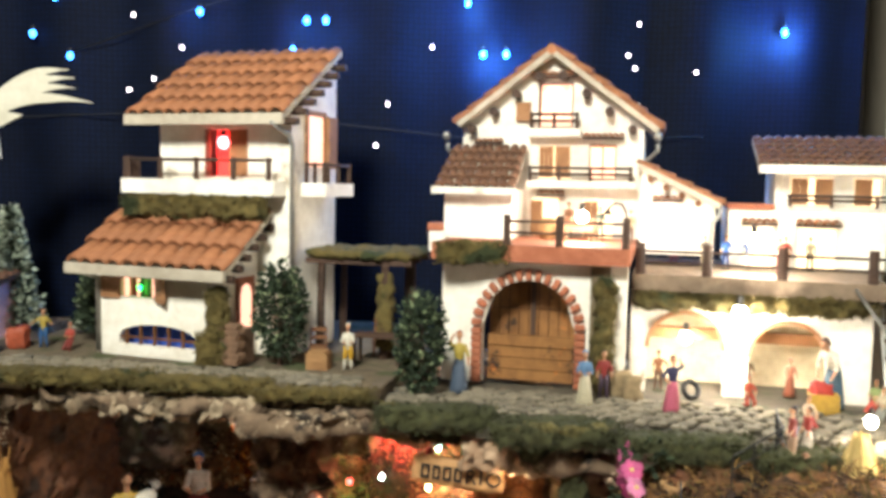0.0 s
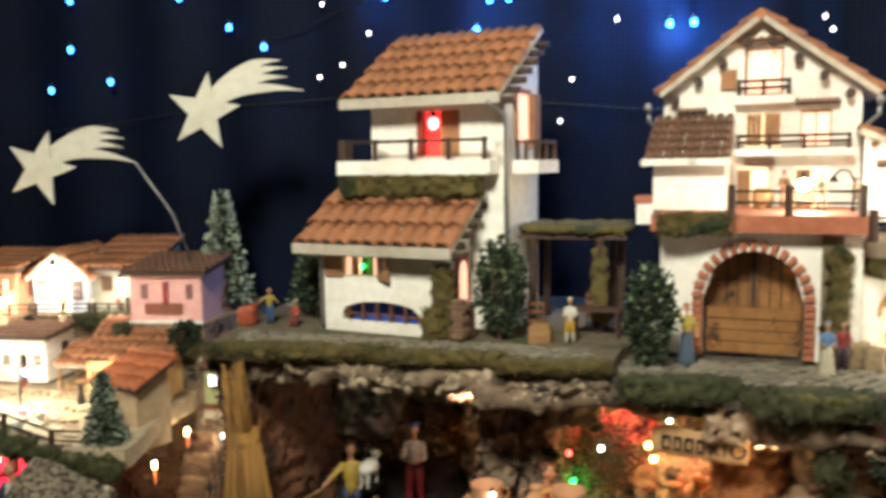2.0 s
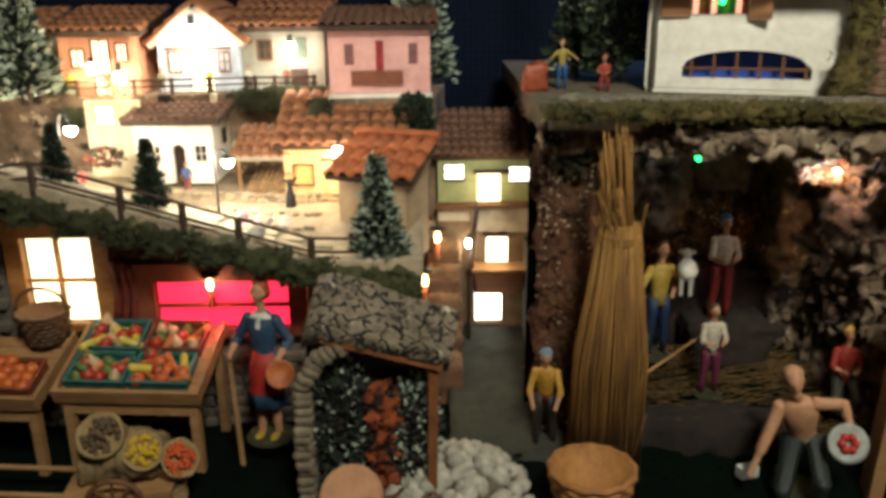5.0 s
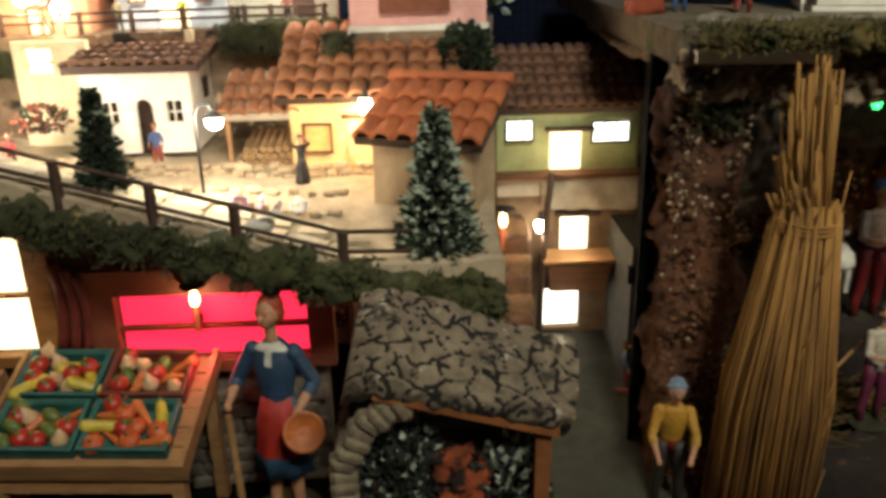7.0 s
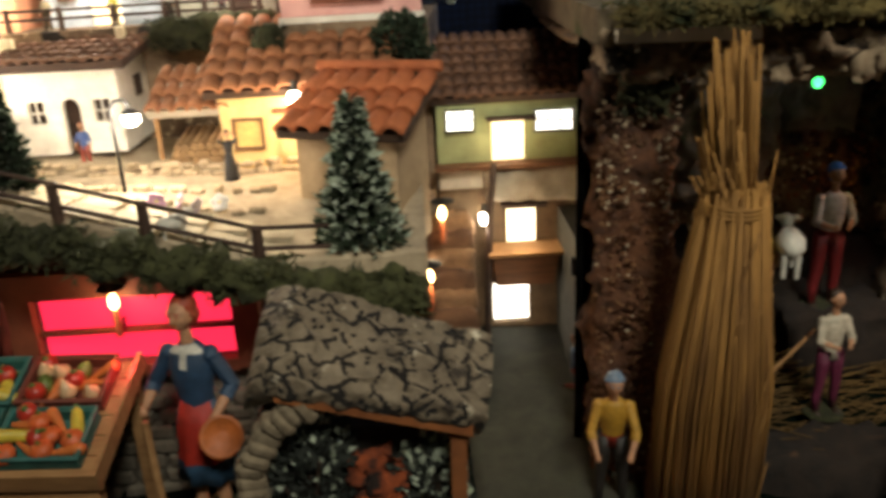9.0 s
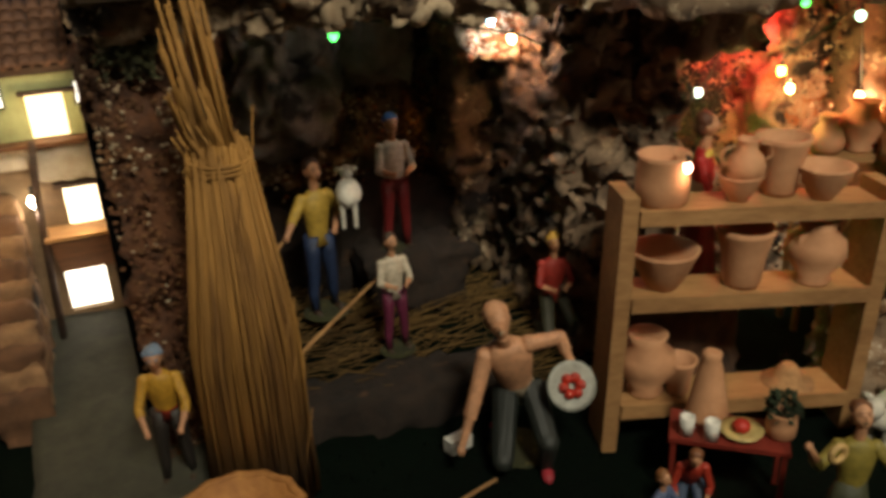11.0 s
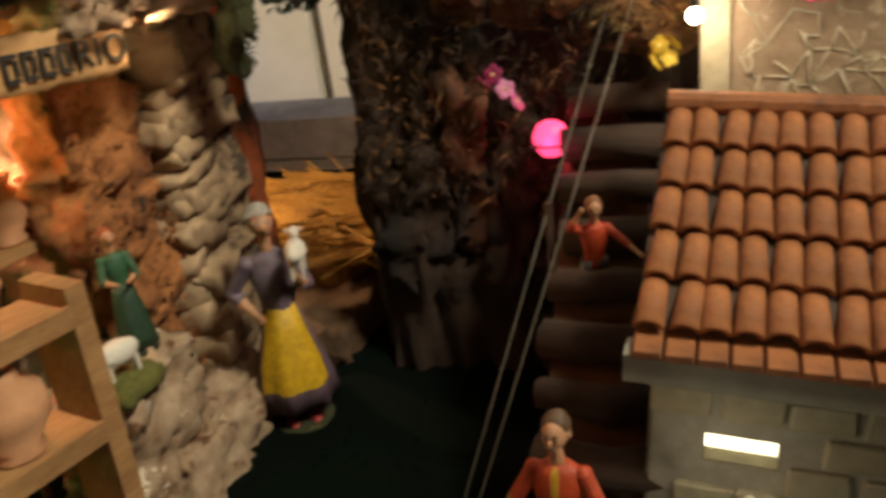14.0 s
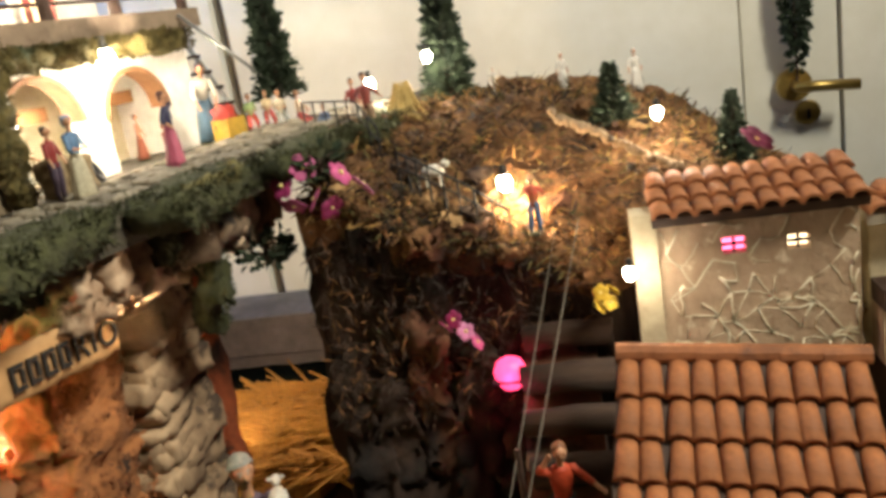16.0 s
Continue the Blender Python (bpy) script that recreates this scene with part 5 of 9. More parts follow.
def house(name, x, y, z, w, d, h, wallmat, label, rot=0, rise=0.03, cols=8, rws=4, holes=(), gable=0.0, tile=None, over=0.012):
    H = thing(name, pose(x, y, z, 0, 0, rot), label, "house", "hillside houses")
    bm = B()
    top = (lambda q: h + gable * (1 - abs(q - w / 2) / (w / 2))) if gable else None
    wall(bm, w, 0.008, h, holes, top=top)
    part("front_wall", bm, wallmat, H)
    for a, b in ((0, 0.008), (w - 0.008, w)):
        bm = B()
        hexa(bm, [(a, 0.0085, 0), (b, 0.0085, 0), (b, d, 0), (a, d, 0), (a, 0.0085, h), (b, 0.0085, h), (b, d, h + (0 if gable else rise * d / (d + over))), (a, d, h + (0 if gable else rise * d / (d + over)))])
        part("side_wall", bm, wallmat, H)
    part("back_wall", boxes((0.0085, w - 0.0085, d - 0.008, d, 0, h)), wallmat, H)
    if gable:
        half = w / 2 + 0.012
        rr = gable * half / (w / 2)
        tiled(H, (-0.012, d + 0.008, h + 0.004 - rr * 0.1), d + 0.018, half, rr, max(4, int(d / 0.016)), rws, tile or TERRA, rot=-90, seed=int(abs(x) * 97))
        tiled(H, (w + 0.012, -0.010, h + 0.004 - rr * 0.1), d + 0.018, half, rr, max(4, int(d / 0.016)), rws, tile or TERRA, rot=90, seed=int(abs(x) * 91))
    else:
        tiled(H, (-over, -over, h + 0.001), w + 2 * over, d + over, rise, cols, rws, tile or TERRA, seed=int(abs(x) * 100), board=WOOD_DARK)
    return H


def lit(H, x0, x1, z0, z1, glowmat, bars=(1, 1), framemat=None, fw=0.0025):
    return window(H, x0, x1, z0, z1, -0.003, glowmat, 0.003, bars, framemat or WOOD, fw)


G_SOFT = glow("soft_room_glow", (1.0, 0.8, 0.5), 1.6)
H = house("pink_house", -0.957, 1.392, 0.43, 0.137, 0.15, 0.096, PINK, "pink plaster house with painted window boxes", 2, 0.018, 12, 6, tile=TERRA_DARK)
part("door", boxes((0.064, 0.074, -0.003, -0.0005, 0.036, 0.076)), paint("a02a2a"), H, "narrow red painted door")
part("flower_box", boxes((0.03, 0.10, -0.006, -0.0005, 0.018, 0.036)), mat("flower_box_paint", "8a5138", "6b3a26", 90, 0.8, 0.4), H, "brown painted flower box")
for x in (0.022, 0.108):
    part("painted_window", boxes((x, x + 0.012, -0.002, -0.0005, 0.045, 0.072)), paint("8a5a58"), H)
part("base_course", boxes((-0.002, 0.139, -0.004, -0.0005, -0.002, 0.006)), PLASTER, H)
H = house("grey_house", -1.102, 1.50, 0.43, 0.125, 0.14, 0.09, GREYWALL, "grey plaster house with tiled roof", 0, 0.05, 10, 5)
lit(H, 0.03, 0.048, 0.045, 0.07, paint("3a3a34"))
part("shutter", boxes((0.085, 0.10, -0.003, -0.0005, 0.045, 0.075)), paint("4c5a46"), H)
part("door", boxes((0.075, 0.10, -0.003, -0.0005, 0.0, 0.03)), WOOD_DARK, H)
bulb("white_bulb", "bright bulb over the grey house door", (-1.022, 1.475, 0.492), 0.0075, G_WHITE, 0.22, WHITE)
H = house("pale_blue_house", -1.217, 1.487, 0.43, 0.118, 0.14, 0.07, PALEBLUE, "pale blue gabled house brightly lit by a bulb", 0, 0.0, 8, 4, [(0.045, 0.078, 0.0, 0.055, 0.015)], gable=0.048)
part("doorway", boxes((0.04, 0.083, 0.012, 0.014, 0, 0.058)), G_SOFT, H, "lit doorway")
lit(H, 0.018, 0.032, 0.03, 0.055, G_SOFT)
lit(H, 0.09, 0.104, 0.03, 0.055, paint("c9d2d8"))
part("balcony_board", boxes((0.012, 0.108, -0.008, -0.0005, 0.06, 0.064)), WOOD, H)
bulb("white_bulb", "bright bulb on the pale blue gable", (-1.158, 1.465, 0.515), 0.010, G_WHITE, 0.6, WHITE)
H = house("salmon_house", -1.352, 1.468, 0.43, 0.112, 0.14, 0.088, SALMON, "salmon plaster house with glowing windows", 0, 0.028, 9, 5)
for x0, x1, z0, z1 in ((0.02, 0.036, 0.04, 0.062), (0.05, 0.072, 0.03, 0.075), (0.084, 0.098, 0.048, 0.07), (0.05, 0.072, 0.0, 0.024)):
    lit(H, x0, x1, z0, z1, G_SOFT)
bulb("warm_bulb", "warm bulb on the salmon house front", (-1.30, 1.448, 0.468), 0.007, G_WHITE, 0.25, WARM)
bulb("warm_bulb", "warm bulb beside the salmon house door", (-1.262, 1.448, 0.455), 0.0085, G_WHITE, 0.3, WARM)
H = house("cream_house", -1.50, 1.46, 0.43, 0.11, 0.14, 0.085, CREAM, "cream plaster house behind a frosted tree", 0, 0.03, 8, 5)
lit(H, 0.04, 0.06, 0.03, 0.06, G_SOFT)
bulb("white_bulb", "bright bulb beside the cream house", (-1.41, 1.42, 0.49), 0.009, G_WHITE, 0.4, WHITE)
# railing of the upper ledge
T = thing("ledge_fence", Matrix(), "thin wooden fence along the upper ledge", "fence")
railing(T, [(-1.45, 1.432, 0.43), (-1.25, 1.442, 0.43), (-1.08, 1.47, 0.43), (-0.985, 1.47, 0.43)], 0.022, (0.05, 0.35, 0.65, 0.95), 0.005, 0.0016)

H = house("white_cottage", -1.222, 1.365, 0.320, 0.106, 0.13, 0.088, PLASTER, "low white cottage with an arched door", 0, 0.014, 11, 6, [(0.050, 0.067, 0.0, 0.054, 0.0085), (0.017, 0.033, 0.030, 0.052, 0), (0.080, 0.096, 0.030, 0.052, 0)], tile=TERRA_DARK)
# Dark sheet behind the openings stands in for the unlit room.
part("dark_room", boxes((0.012, 0.10, 0.012, 0.014, 0, 0.056)), WOOD_DARK, H)
for x0 in (0.017, 0.080):
    part("window_bars", boxes((x0 + 0.0072, x0 + 0.0086, 0.002, 0.004, 0.030, 0.052), (x0, x0 + 0.016, 0.002, 0.004, 0.040, 0.0415)), PLASTER, H)
part("side_window", boxes((0.1062, 0.1075, 0.05, 0.07, 0.045, 0.066)), WOOD_DARK, H)
part("chimney", boxes((0.088, 0.096, 0.075, 0.083, 0.094, 0.112)), CREAM, H)
H = house("yellow_house", -1.016, 1.335, 0.300, 0.155, 0.09, 0.078, YELLOW, "yellow plaster house with a tiled roof and lit door", -2, 0.055, 10, 5)
part("door", boxes((0.055, 0.085, -0.003, -0.0005, 0.0, 0.055)), mat("lit_pale_door", "e2c893", "c7a76c", 50, 0.8, 0.2), H, "pale wooden door")
part("lintel", boxes((0.05, 0.09, -0.006, -0.0005, 0.056, 0.06)), WOOD, H)
lit(H, 0.014, 0.038, 0.025, 0.05, paint("e0c070"), (0, 0))
bulb("warm_bulb", "warm bulb over the yellow house door", (-0.942, 1.318, 0.37), 0.007, G_WHITE, 0.25, WARM)
# lean-to with stacked logs
T = thing("log_lean_to", pose(-1.085, 1.35, 0.300), "tiled lean-to sheltering stacked cut logs", "shelter")
tiled(T, (0, -0.012, 0.062), 0.078, 0.07, 0.03, 6, 3, TERRA, seed=21)
for x in (0.004, 0.07):
    part("post", boxes((x, x + 0.004, -0.004, 0.0, 0, 0.062)), WOOD_PALE, T)
rng = random.Random(3)
LOGCUT = mat("cut_log", "a5835a", "5f4630", 70, 0.85, 0.5, rand=0.15)
for k in range(4):
    for i in range(9 - k):
        bm = B()
        tube(bm, (0.012 + i * 0.0075 + 0.0037 * k, -0.006 + rng.uniform(-0.003, 0.003), 0.005 + k * 0.0065), (0.012 + i * 0.0075 + 0.0037 * k, 0.05, 0.012 + k * 0.0065), 0.0036, 0.0036, 8)
        part("log", bm, LOGCUT, T)
H = house("red_roof_cottage", -0.933, 1.236, 0.252, 0.09, 0.068, 0.108, mat("buff_plaster", "b59b78", "8f7658", 60, 0.85, 0.4), "small buff cottage with a bright terracotta roof", -22, 0.032, 6, 3, over=0.012, tile=TERRA_BRIGHT)
for i in range(6):
    part("ridge_tile", ridge_row(-0.012 + 0.019 * i, 0.007 + 0.019 * i, 0.074, 0.148, n=1), TERRA_BRIGHT, H)
shrub("round_bush", "round dark green bush behind the cottage", -0.843, 1.37, 0.372, 0.052, 0.064, 4, 800, leafsize=0.009, frost=0.0)
conifer("frosted_fir", "small fir tree dusted with white frost", -0.880, 1.157, 0.266, 0.132, 0.042, 0.62, 3, 760)
conifer("frosted_fir", "frosted fir tree against the blue cloth", -0.838, 1.545, 0.42, 0.245, 0.066, 0.8, 5, 900)
conifer("frosted_fir", "tall frosted fir beside the salmon house", -1.375, 1.40, 0.425, 0.175, 0.062, 0.6, 6, 620)
conifer("small_fir", "small plain green fir on the street edge", -1.137, 1.165, 0.332, 0.088, 0.027, 0.05, 7, 420)
conifer("small_fir", "small plain green fir on the street edge", -1.24, 1.165, 0.352, 0.085, 0.026, 0.05, 8, 420)
conifer("small_fir", "small plain green fir beside the gravel street", -1.33, 1.18, 0.345, 0.06, 0.02, 0.05, 9, 330)

# street fence
T = thing("street_fence", Matrix(), "rustic dark wooden fence along the street edge", "fence")
for i, x in enumerate((-1.36, -1.25, -1.158, -1.092, -1.032, -0.953)):
    bm = B()
    tube(bm, (0, 0, -0.006), (0, 0, 0.031), 0.0046, 0.0041, 8)
    ball(bm, (0, 0, 0.031), (0.0046, 0.0046, 0.003), 8, 5)
    part("post", bm, WOOD_DARK, T, "", pose(x, 1.128, street_z(x, 1.12) - 0.006))
for h in (0.010, 0.026):
    bm = B()
    path_tube(bm, [(x, 1.127, street_z(x, 1.12) + h) for x in (-1.6, -1.36, -1.25, -1.158, -1.092, -1.032, -0.953, -0.90)], 0.0019, 6)
    part("rail", bm, WOOD_DARK, T)


def street_lamp(x, y, z, h, watts, label):
    T = thing("street_lamp", pose(x, y, z), label, "lamp", "street lamps")
    bm = B()
    path_tube(bm, [(0, 0, 0), (0, 0, h * 0.9), (0.004, 0, h), (0.012, 0, h * 1.01), (0.016, 0, h * 0.93)], 0.0017, 7)
    part("pole", bm, BLACK, T)
    bm = B()
    tube(bm, (0.016, 0, h * 0.92), (0.016, 0, h * 0.86), 0.003, 0.009, 10)
    part("shade", bm, BLACK, T)
    bm = B()
    ball(bm, (0.016, 0, h * 0.82), 0.0075, 12, 8)
    part("bulb", bm, G_WHITE, T, "glowing white bulb")
    lamp_point((x + 0.016, y - 0.013, z + h * 0.78), watts, WHITE, 0.01)


street_lamp(-1.082, 1.24, 0.312, 0.078, 1.15, "thin black street lamp with glowing white bulb")
street_lamp(-1.293, 1.30, 0.318, 0.108, 1.3, "tall thin street lamp with a glaring white bulb")
N = thing("lit_niche", pose(-1.30, 1.405, 0.318), "small stone hut with one bright window under the ledge", "hut")
bm = B()
wall(bm, 0.075, 0.008, 0.11, [(0.012, 0.038, 0.078, 0.102, 0)])
part("front_wall", bm, CREAM, N)
part("lit_window", boxes((0.010, 0.040, 0.010, 0.012, 0.076, 0.104)), G_PANE, N, "bright window")
shrub("red_flower_bush", "low bush of rust red flowers by the cottage", -1.252, 1.335, 0.350, 0.050, 0.026, 91, 260, [FOLIAGE, paint("8a3c26")], 0.45, 0.007, 0.03)
hedge = []
for k in range(13):
    xa = -1.46 + 0.048 * k
    hi = 0.299 - 0.243 * (xa + 0.024 + 0.985)
    hedge.append((xa - 0.006, xa + 0.054, 1.098, 1.135, hi - 0.026, hi - 0.002))
moss_patch("hedge_moss", "shaggy dark green moss hanging along the street edge", [(-1.70, -1.45, 1.105, 1.165, 0.36, 0.41)] + hedge + [(-0.90, -0.84, 1.11, 1.18, 0.245, 0.276)], 11, MOSS_GREEN, 0.006)
moss_patch("ledge_moss", "dark moss under the pink house and ledge", [(-1.10, -0.96, 1.43, 1.47, 0.405, 0.437), (-1.35, -1.2, 1.415, 1.44, 0.39, 0.415), (-0.985, -0.955, 1.37, 1.40, 0.40, 0.43)], 17, MOSS_GREEN, 0.006)

# ---- alley ----
H = house("green_house", -0.812, 1.375, 0.286, 0.148, 0.085, 0.066, GREENISH, "pale green house with bright windows above the alley", 0, 0.050, 13, 6, tile=TERRA_DARK, over=0.006)
for x0, x1, z0 in ((0.010, 0.036, 0.034), (0.099, 0.136, 0.030)):
    lit(H, x0, x1, z0, z0 + 0.020, glow("cool_pane_glow", (1.0, 0.95, 0.84), 3.0), (2, 1), BLACK, 0.0018)
part("door", boxes((0.055, 0.087, -0.004, -0.0005, 0.002, 0.041)), glow("lit_canvas_glow", (1.0, 0.8, 0.5), 1.8), H, "lit canvas doorway")
part("canopy_wood", boxes((0.050, 0.100, -0.012, -0.0005, 0.043, 0.046)), WOOD_DARK, H)
part("sill_board", boxes((-0.004, 0.150, -0.02, -0.0005, -0.004, 0.0)), WOOD, H)
T = thing("alley_house", pose(-0.812, 1.372, 0.045), "two-storey plastered alley building with lit openings", "house")
bm = B()
wall(bm, 0.15, 0.010, 0.236, [(0.068, 0.099, 0.150, 0.194, 0), (0.052, 0.091, 0.060, 0.106, 0)])
part("front_wall", bm, mat("smoky_brown_plaster", "7a6348", "4a3826", 50, 0.9, 0.6), T)
bm = B()
lump(bm, 0.046, 0.152, -0.012, -0.001, 0.200, 0.236, 0.006, 0.003, 50, 12, soft=0.05)
part("parapet", bm, mat("grey_white_plaster", "c0b6a4", "958a78", 60, 0.9, 0.6), T, "rough grey white parapet")
part("low_parapet", boxes((0.0, 0.044, -0.006, -0.001, 0.216, 0.236)), mat("pale_parapet_plaster", "b5aa98", "8d8272", 60, 0.9, 0.6), T)
part("lit_window", boxes((0.065, 0.102, 0.012, 0.014, 0.148, 0.197)), G_PANE, T, "bright window")
part("lit_window", boxes((0.049, 0.094, 0.0115, 0.0135, 0.058, 0.108)), glow("white_opening_glow", (1.0, 0.93, 0.8), 3.6), T, "bright low opening")
part("small_awning", boxes((0.062, 0.108, -0.014, -0.001, 0.194, 0.198)), WOOD_DARK, T)
bm = B()
hexa(bm, [(0.054, -0.030, 0.116), (0.112, -0.030, 0.116), (0.117, -0.001, 0.116), (0.049, -0.001, 0.116), (0.050, -0.036, 0.148), (0.118, -0.036, 0.148), (0.120, -0.001, 0.150), (0.047, -0.001, 0.150)])
part("counter", bm, WOOD, T, "orange brown wooden counter box")
part("counter_top", boxes((0.046, 0.121, -0.039, -0.001, 0.1505, 0.154)), WOOD_PALE, T)
# Side wall in plain dark grey.
part("grey_side_wall", boxes((0.121, 0.150, -0.10, -0.0012, 0.0, 0.19)), mat("dark_grey_wall", "4a4a42", "2b2a25", 50, 0.9, 0.5), T)
part("cloth_shelf", boxes((0.116, 0.14, -0.106, -0.1005, 0.155, 0.172)), BLACK, T)
STEPCLAY = mat("warm_clay_step", "8f6e4e", "5a402a", 60, 0.9, 0.6)
T = thing("alley_steps", pose(-0.832, 1.235, 0.045), "rough brick steps climbing beside the alley", "steps")
for i in range(10):
    bm = B()
    lump(bm, 0.004, 0.050, 0.0115 * i, 0.0115 * i + 0.018, -0.01, 0.052 + 0.0165 * i, 0.008, 0.0045, 60, 200 + i, soft=0.10)
    part("step", bm, STEPCLAY if i % 2 else ROCK_BROWN, T)
bulb("lantern_bulb", "small bright lantern on a post", (-0.768, 1.355, 0.232), 0.006, G_WHITE, 0.05, WHITE)
bm = B()
path_tube(bm, [(-0.772, 1.34, 0.07), (-0.764, 1.345, 0.24), (-0.758, 1.35, 0.29)], 0.0035, 7)
solo("lamp_post", bm, WOOD_DARK, None, "thin wooden lamp post in the alley", "post")
bm = B()
lump(bm, -0.80, -0.66, 1.10, 1.375, 0.0, 0.045, 0.010, 0.003, 40, 5, soft=0.02)
for v in bm.verts:
    v.co.z += 0.22 * max(0.0, v.co.y - 1.12)
solo("alley_paving", bm, mat("alley_grey", "39392c", "1d1d15", 60, 0.85, 0.4), None, "worn grey-green alley paving", "paving", kind="structure")
# Lights added before the lit alley openings; no bulbs stand here.
lamp_point((-0.730, 1.335, 0.215), 0.05, WARM)
lamp_point((-0.740, 1.34, 0.135), 0.03, WHITE)
lamp_point((-0.742, 1.345, 0.318), 0.06, WARM)
bm = B()
lump(bm, -0.84, -0.67, 1.47, 1.62, 0.0, 0.30, 0.03, 0.01, 10, 33)
solo("rear_bank", bm, ROCK_BROWN, None, "dark rocky bank behind the alley house", "bank", kind="structure")

# ---- market stalls in the foreground ----
VEG = {}


def veg_mesh(kind):
    if kind not in VEG:
        bm = B()
        if kind == "tomato":
            ball(bm, (0, 0, 0.007), (0.008, 0.008, 0.007), 12, 8, 0)
            ball(bm, (0, 0, 0.014), (0.003, 0.003, 0.0012), 6, 4, 1)
            m = [paint("b03020", 0.35), paint("4f6a2a")]
        elif kind == "orange":
            ball(bm, (0, 0, 0.007), (0.0075, 0.0075, 0.007), 12, 8, 0)
            m = [paint("cf6a2a", 0.45)]
        elif kind == "courgette":
            tube(bm, (-0.012, 0, 0.005), (0.012, 0, 0.006), 0.0045, 0.0052, 10, 0)
            ball(bm, (0.012, 0, 0.006), 0.0052, 10, 6, 0), ball(bm, (-0.012, 0, 0.005), 0.0045, 10, 6, 0)
            tube(bm, (-0.014, 0, 0.005), (-0.019, 0, 0.007), 0.002, 0.0015, 6, 1)
            m = [paint("c7b03c", 0.4), paint("5f6a2a")]
        elif kind == "carrot":
            tube(bm, (-0.013, 0, 0.003), (0.012, 0, 0.005), 0.0012, 0.0048, 10, 0)
            ball(bm, (0.012, 0, 0.005), 0.0048, 10, 6, 0)
            m = [paint("cf7033", 0.5)]
        elif kind == "onion":
            lathe(bm, [(0.002, 0), (0.006, 0.003), (0.007, 0.007), (0.004, 0.012), (0.001, 0.018)], 12, 0)
            m = [paint("d9b58a", 0.4)]
        elif kind == "pumpkin":
            ball(bm, (0, 0, 0.006), (0.0092, 0.0092, 0.0064), 24, 9, 0)
            for v in bm.verts:
                rib = 1 - 0.12 * abs(math.sin(4 * math.atan2(v.co.y, v.co.x)))
                v.co.x, v.co.y = v.co.x * rib, v.co.y * rib
            tube(bm, (0, 0, 0.01), (0.001, 0, 0.015), 0.0018, 0.0014, 6, 1)
            m = [paint("c45a28", 0.5), paint("5f6a2a")]
        else:
            ball(bm, (0, 0, 0.006), (0.009, 0.006, 0.006), 10, 7, 0)
            m = [paint("5c6a2c", 0.5)]
        VEG[kind] = mesh_of(kind, bm, m)
    return VEG[kind]


VEG_WORDS = {"tomato": "glossy red painted tomato", "orange": "small round orange fruit", "courgette": "yellow painted courgette with green stalk", "carrot": "orange painted carrot lying flat", "onion": "pale pointed painted onion", "pumpkin": "ribbed orange painted pumpkin", "cabbage": "dull green painted cabbage"}


def produce(kind, at, where):
    ob = new(kind, veg_mesh(kind))
    ob.matrix_world = at
    return tagged(ob, VEG_WORDS[kind] + " in the " + where, "vegetable" if kind not in ("orange",) else "fruit", "market produce")


TEAL = mat("teal_basket_paint", "2f6a63", "1d4640", 80, 0.6, 0.4)


def tray(m, w, d, material, label):
    T = thing("produce_basket", m, label, "basket", "produce baskets")
    part("bottom", boxes((-w / 2, w / 2, -d / 2, d / 2, 0, 0.002)), material, T)
    for a, b, c, e in ((-w / 2, w / 2, -d / 2, -d / 2 + 0.003), (-w / 2, w / 2, d / 2 - 0.003, d / 2), (-w / 2, -w / 2 + 0.003, -d / 2 + 0.003, d / 2 - 0.003), (w / 2 - 0.003, w / 2, -d / 2 + 0.003, d / 2 - 0.003)):
        part("side", boxes((a, b, c, e, 0.002, 0.012)), material, T)
    bm = B()
    path_tube(bm, [(-w / 2, -d / 2, 0.012), (w / 2, -d / 2, 0.012), (w / 2, d / 2, 0.012), (-w / 2, d / 2, 0.012), (-w / 2, -d / 2, 0.012)], 0.0022, 8)
    part("rim", bm, material, T)
    return T


def stall(x, y, z, w, d, h, label, tilt=22, rot=0):
    T = thing("market_stall", pose(x, y, z, 0, 0, rot), label, "stall", "market stalls")
    rise = d * math.tan(radians(tilt))
    m = pose(0, 0, h, tilt, 0, 0)
    L = d / math.cos(radians(tilt))
    for i in range(6):
        part("board", boxes((0, w, L * i / 6 + 0.0006, L * (i + 1) / 6 - 0.0006, -0.005, 0)), WOOD_PALE, T, "", m)
    part("front_lip", boxes((-0.004, w + 0.004, -0.006, -0.0005, -0.008, 0.010)), WOOD_PALE, T, "", m)
    for a in (-0.004, w):
        part("side_lip", boxes((a, a + 0.004, 0, L, -0.006, 0.010)), WOOD_PALE, T, "", m)
    for a in (0.002, w - 0.012):
        part("front_leg", boxes((a, a + 0.010, 0.002, 0.012, 0, h - 0.008)), WOOD_PALE, T)
        part("back_leg", boxes((a, a + 0.010, d - 0.012, d - 0.002, 0, h + rise - 0.010)), WOOD_PALE, T)
    part("apron", boxes((0.012, w - 0.012, 0.003, 0.008, h - 0.026, h - 0.010)), WOOD_PALE, T)
    return pose(x, y, z, 0, 0, rot) @ m


rng = random.Random(12)
ST = stall(-1.236, 1.078, 0.052, 0.158, 0.105, 0.098, "sloped pale wooden market stall with teal baskets", 20, -4)
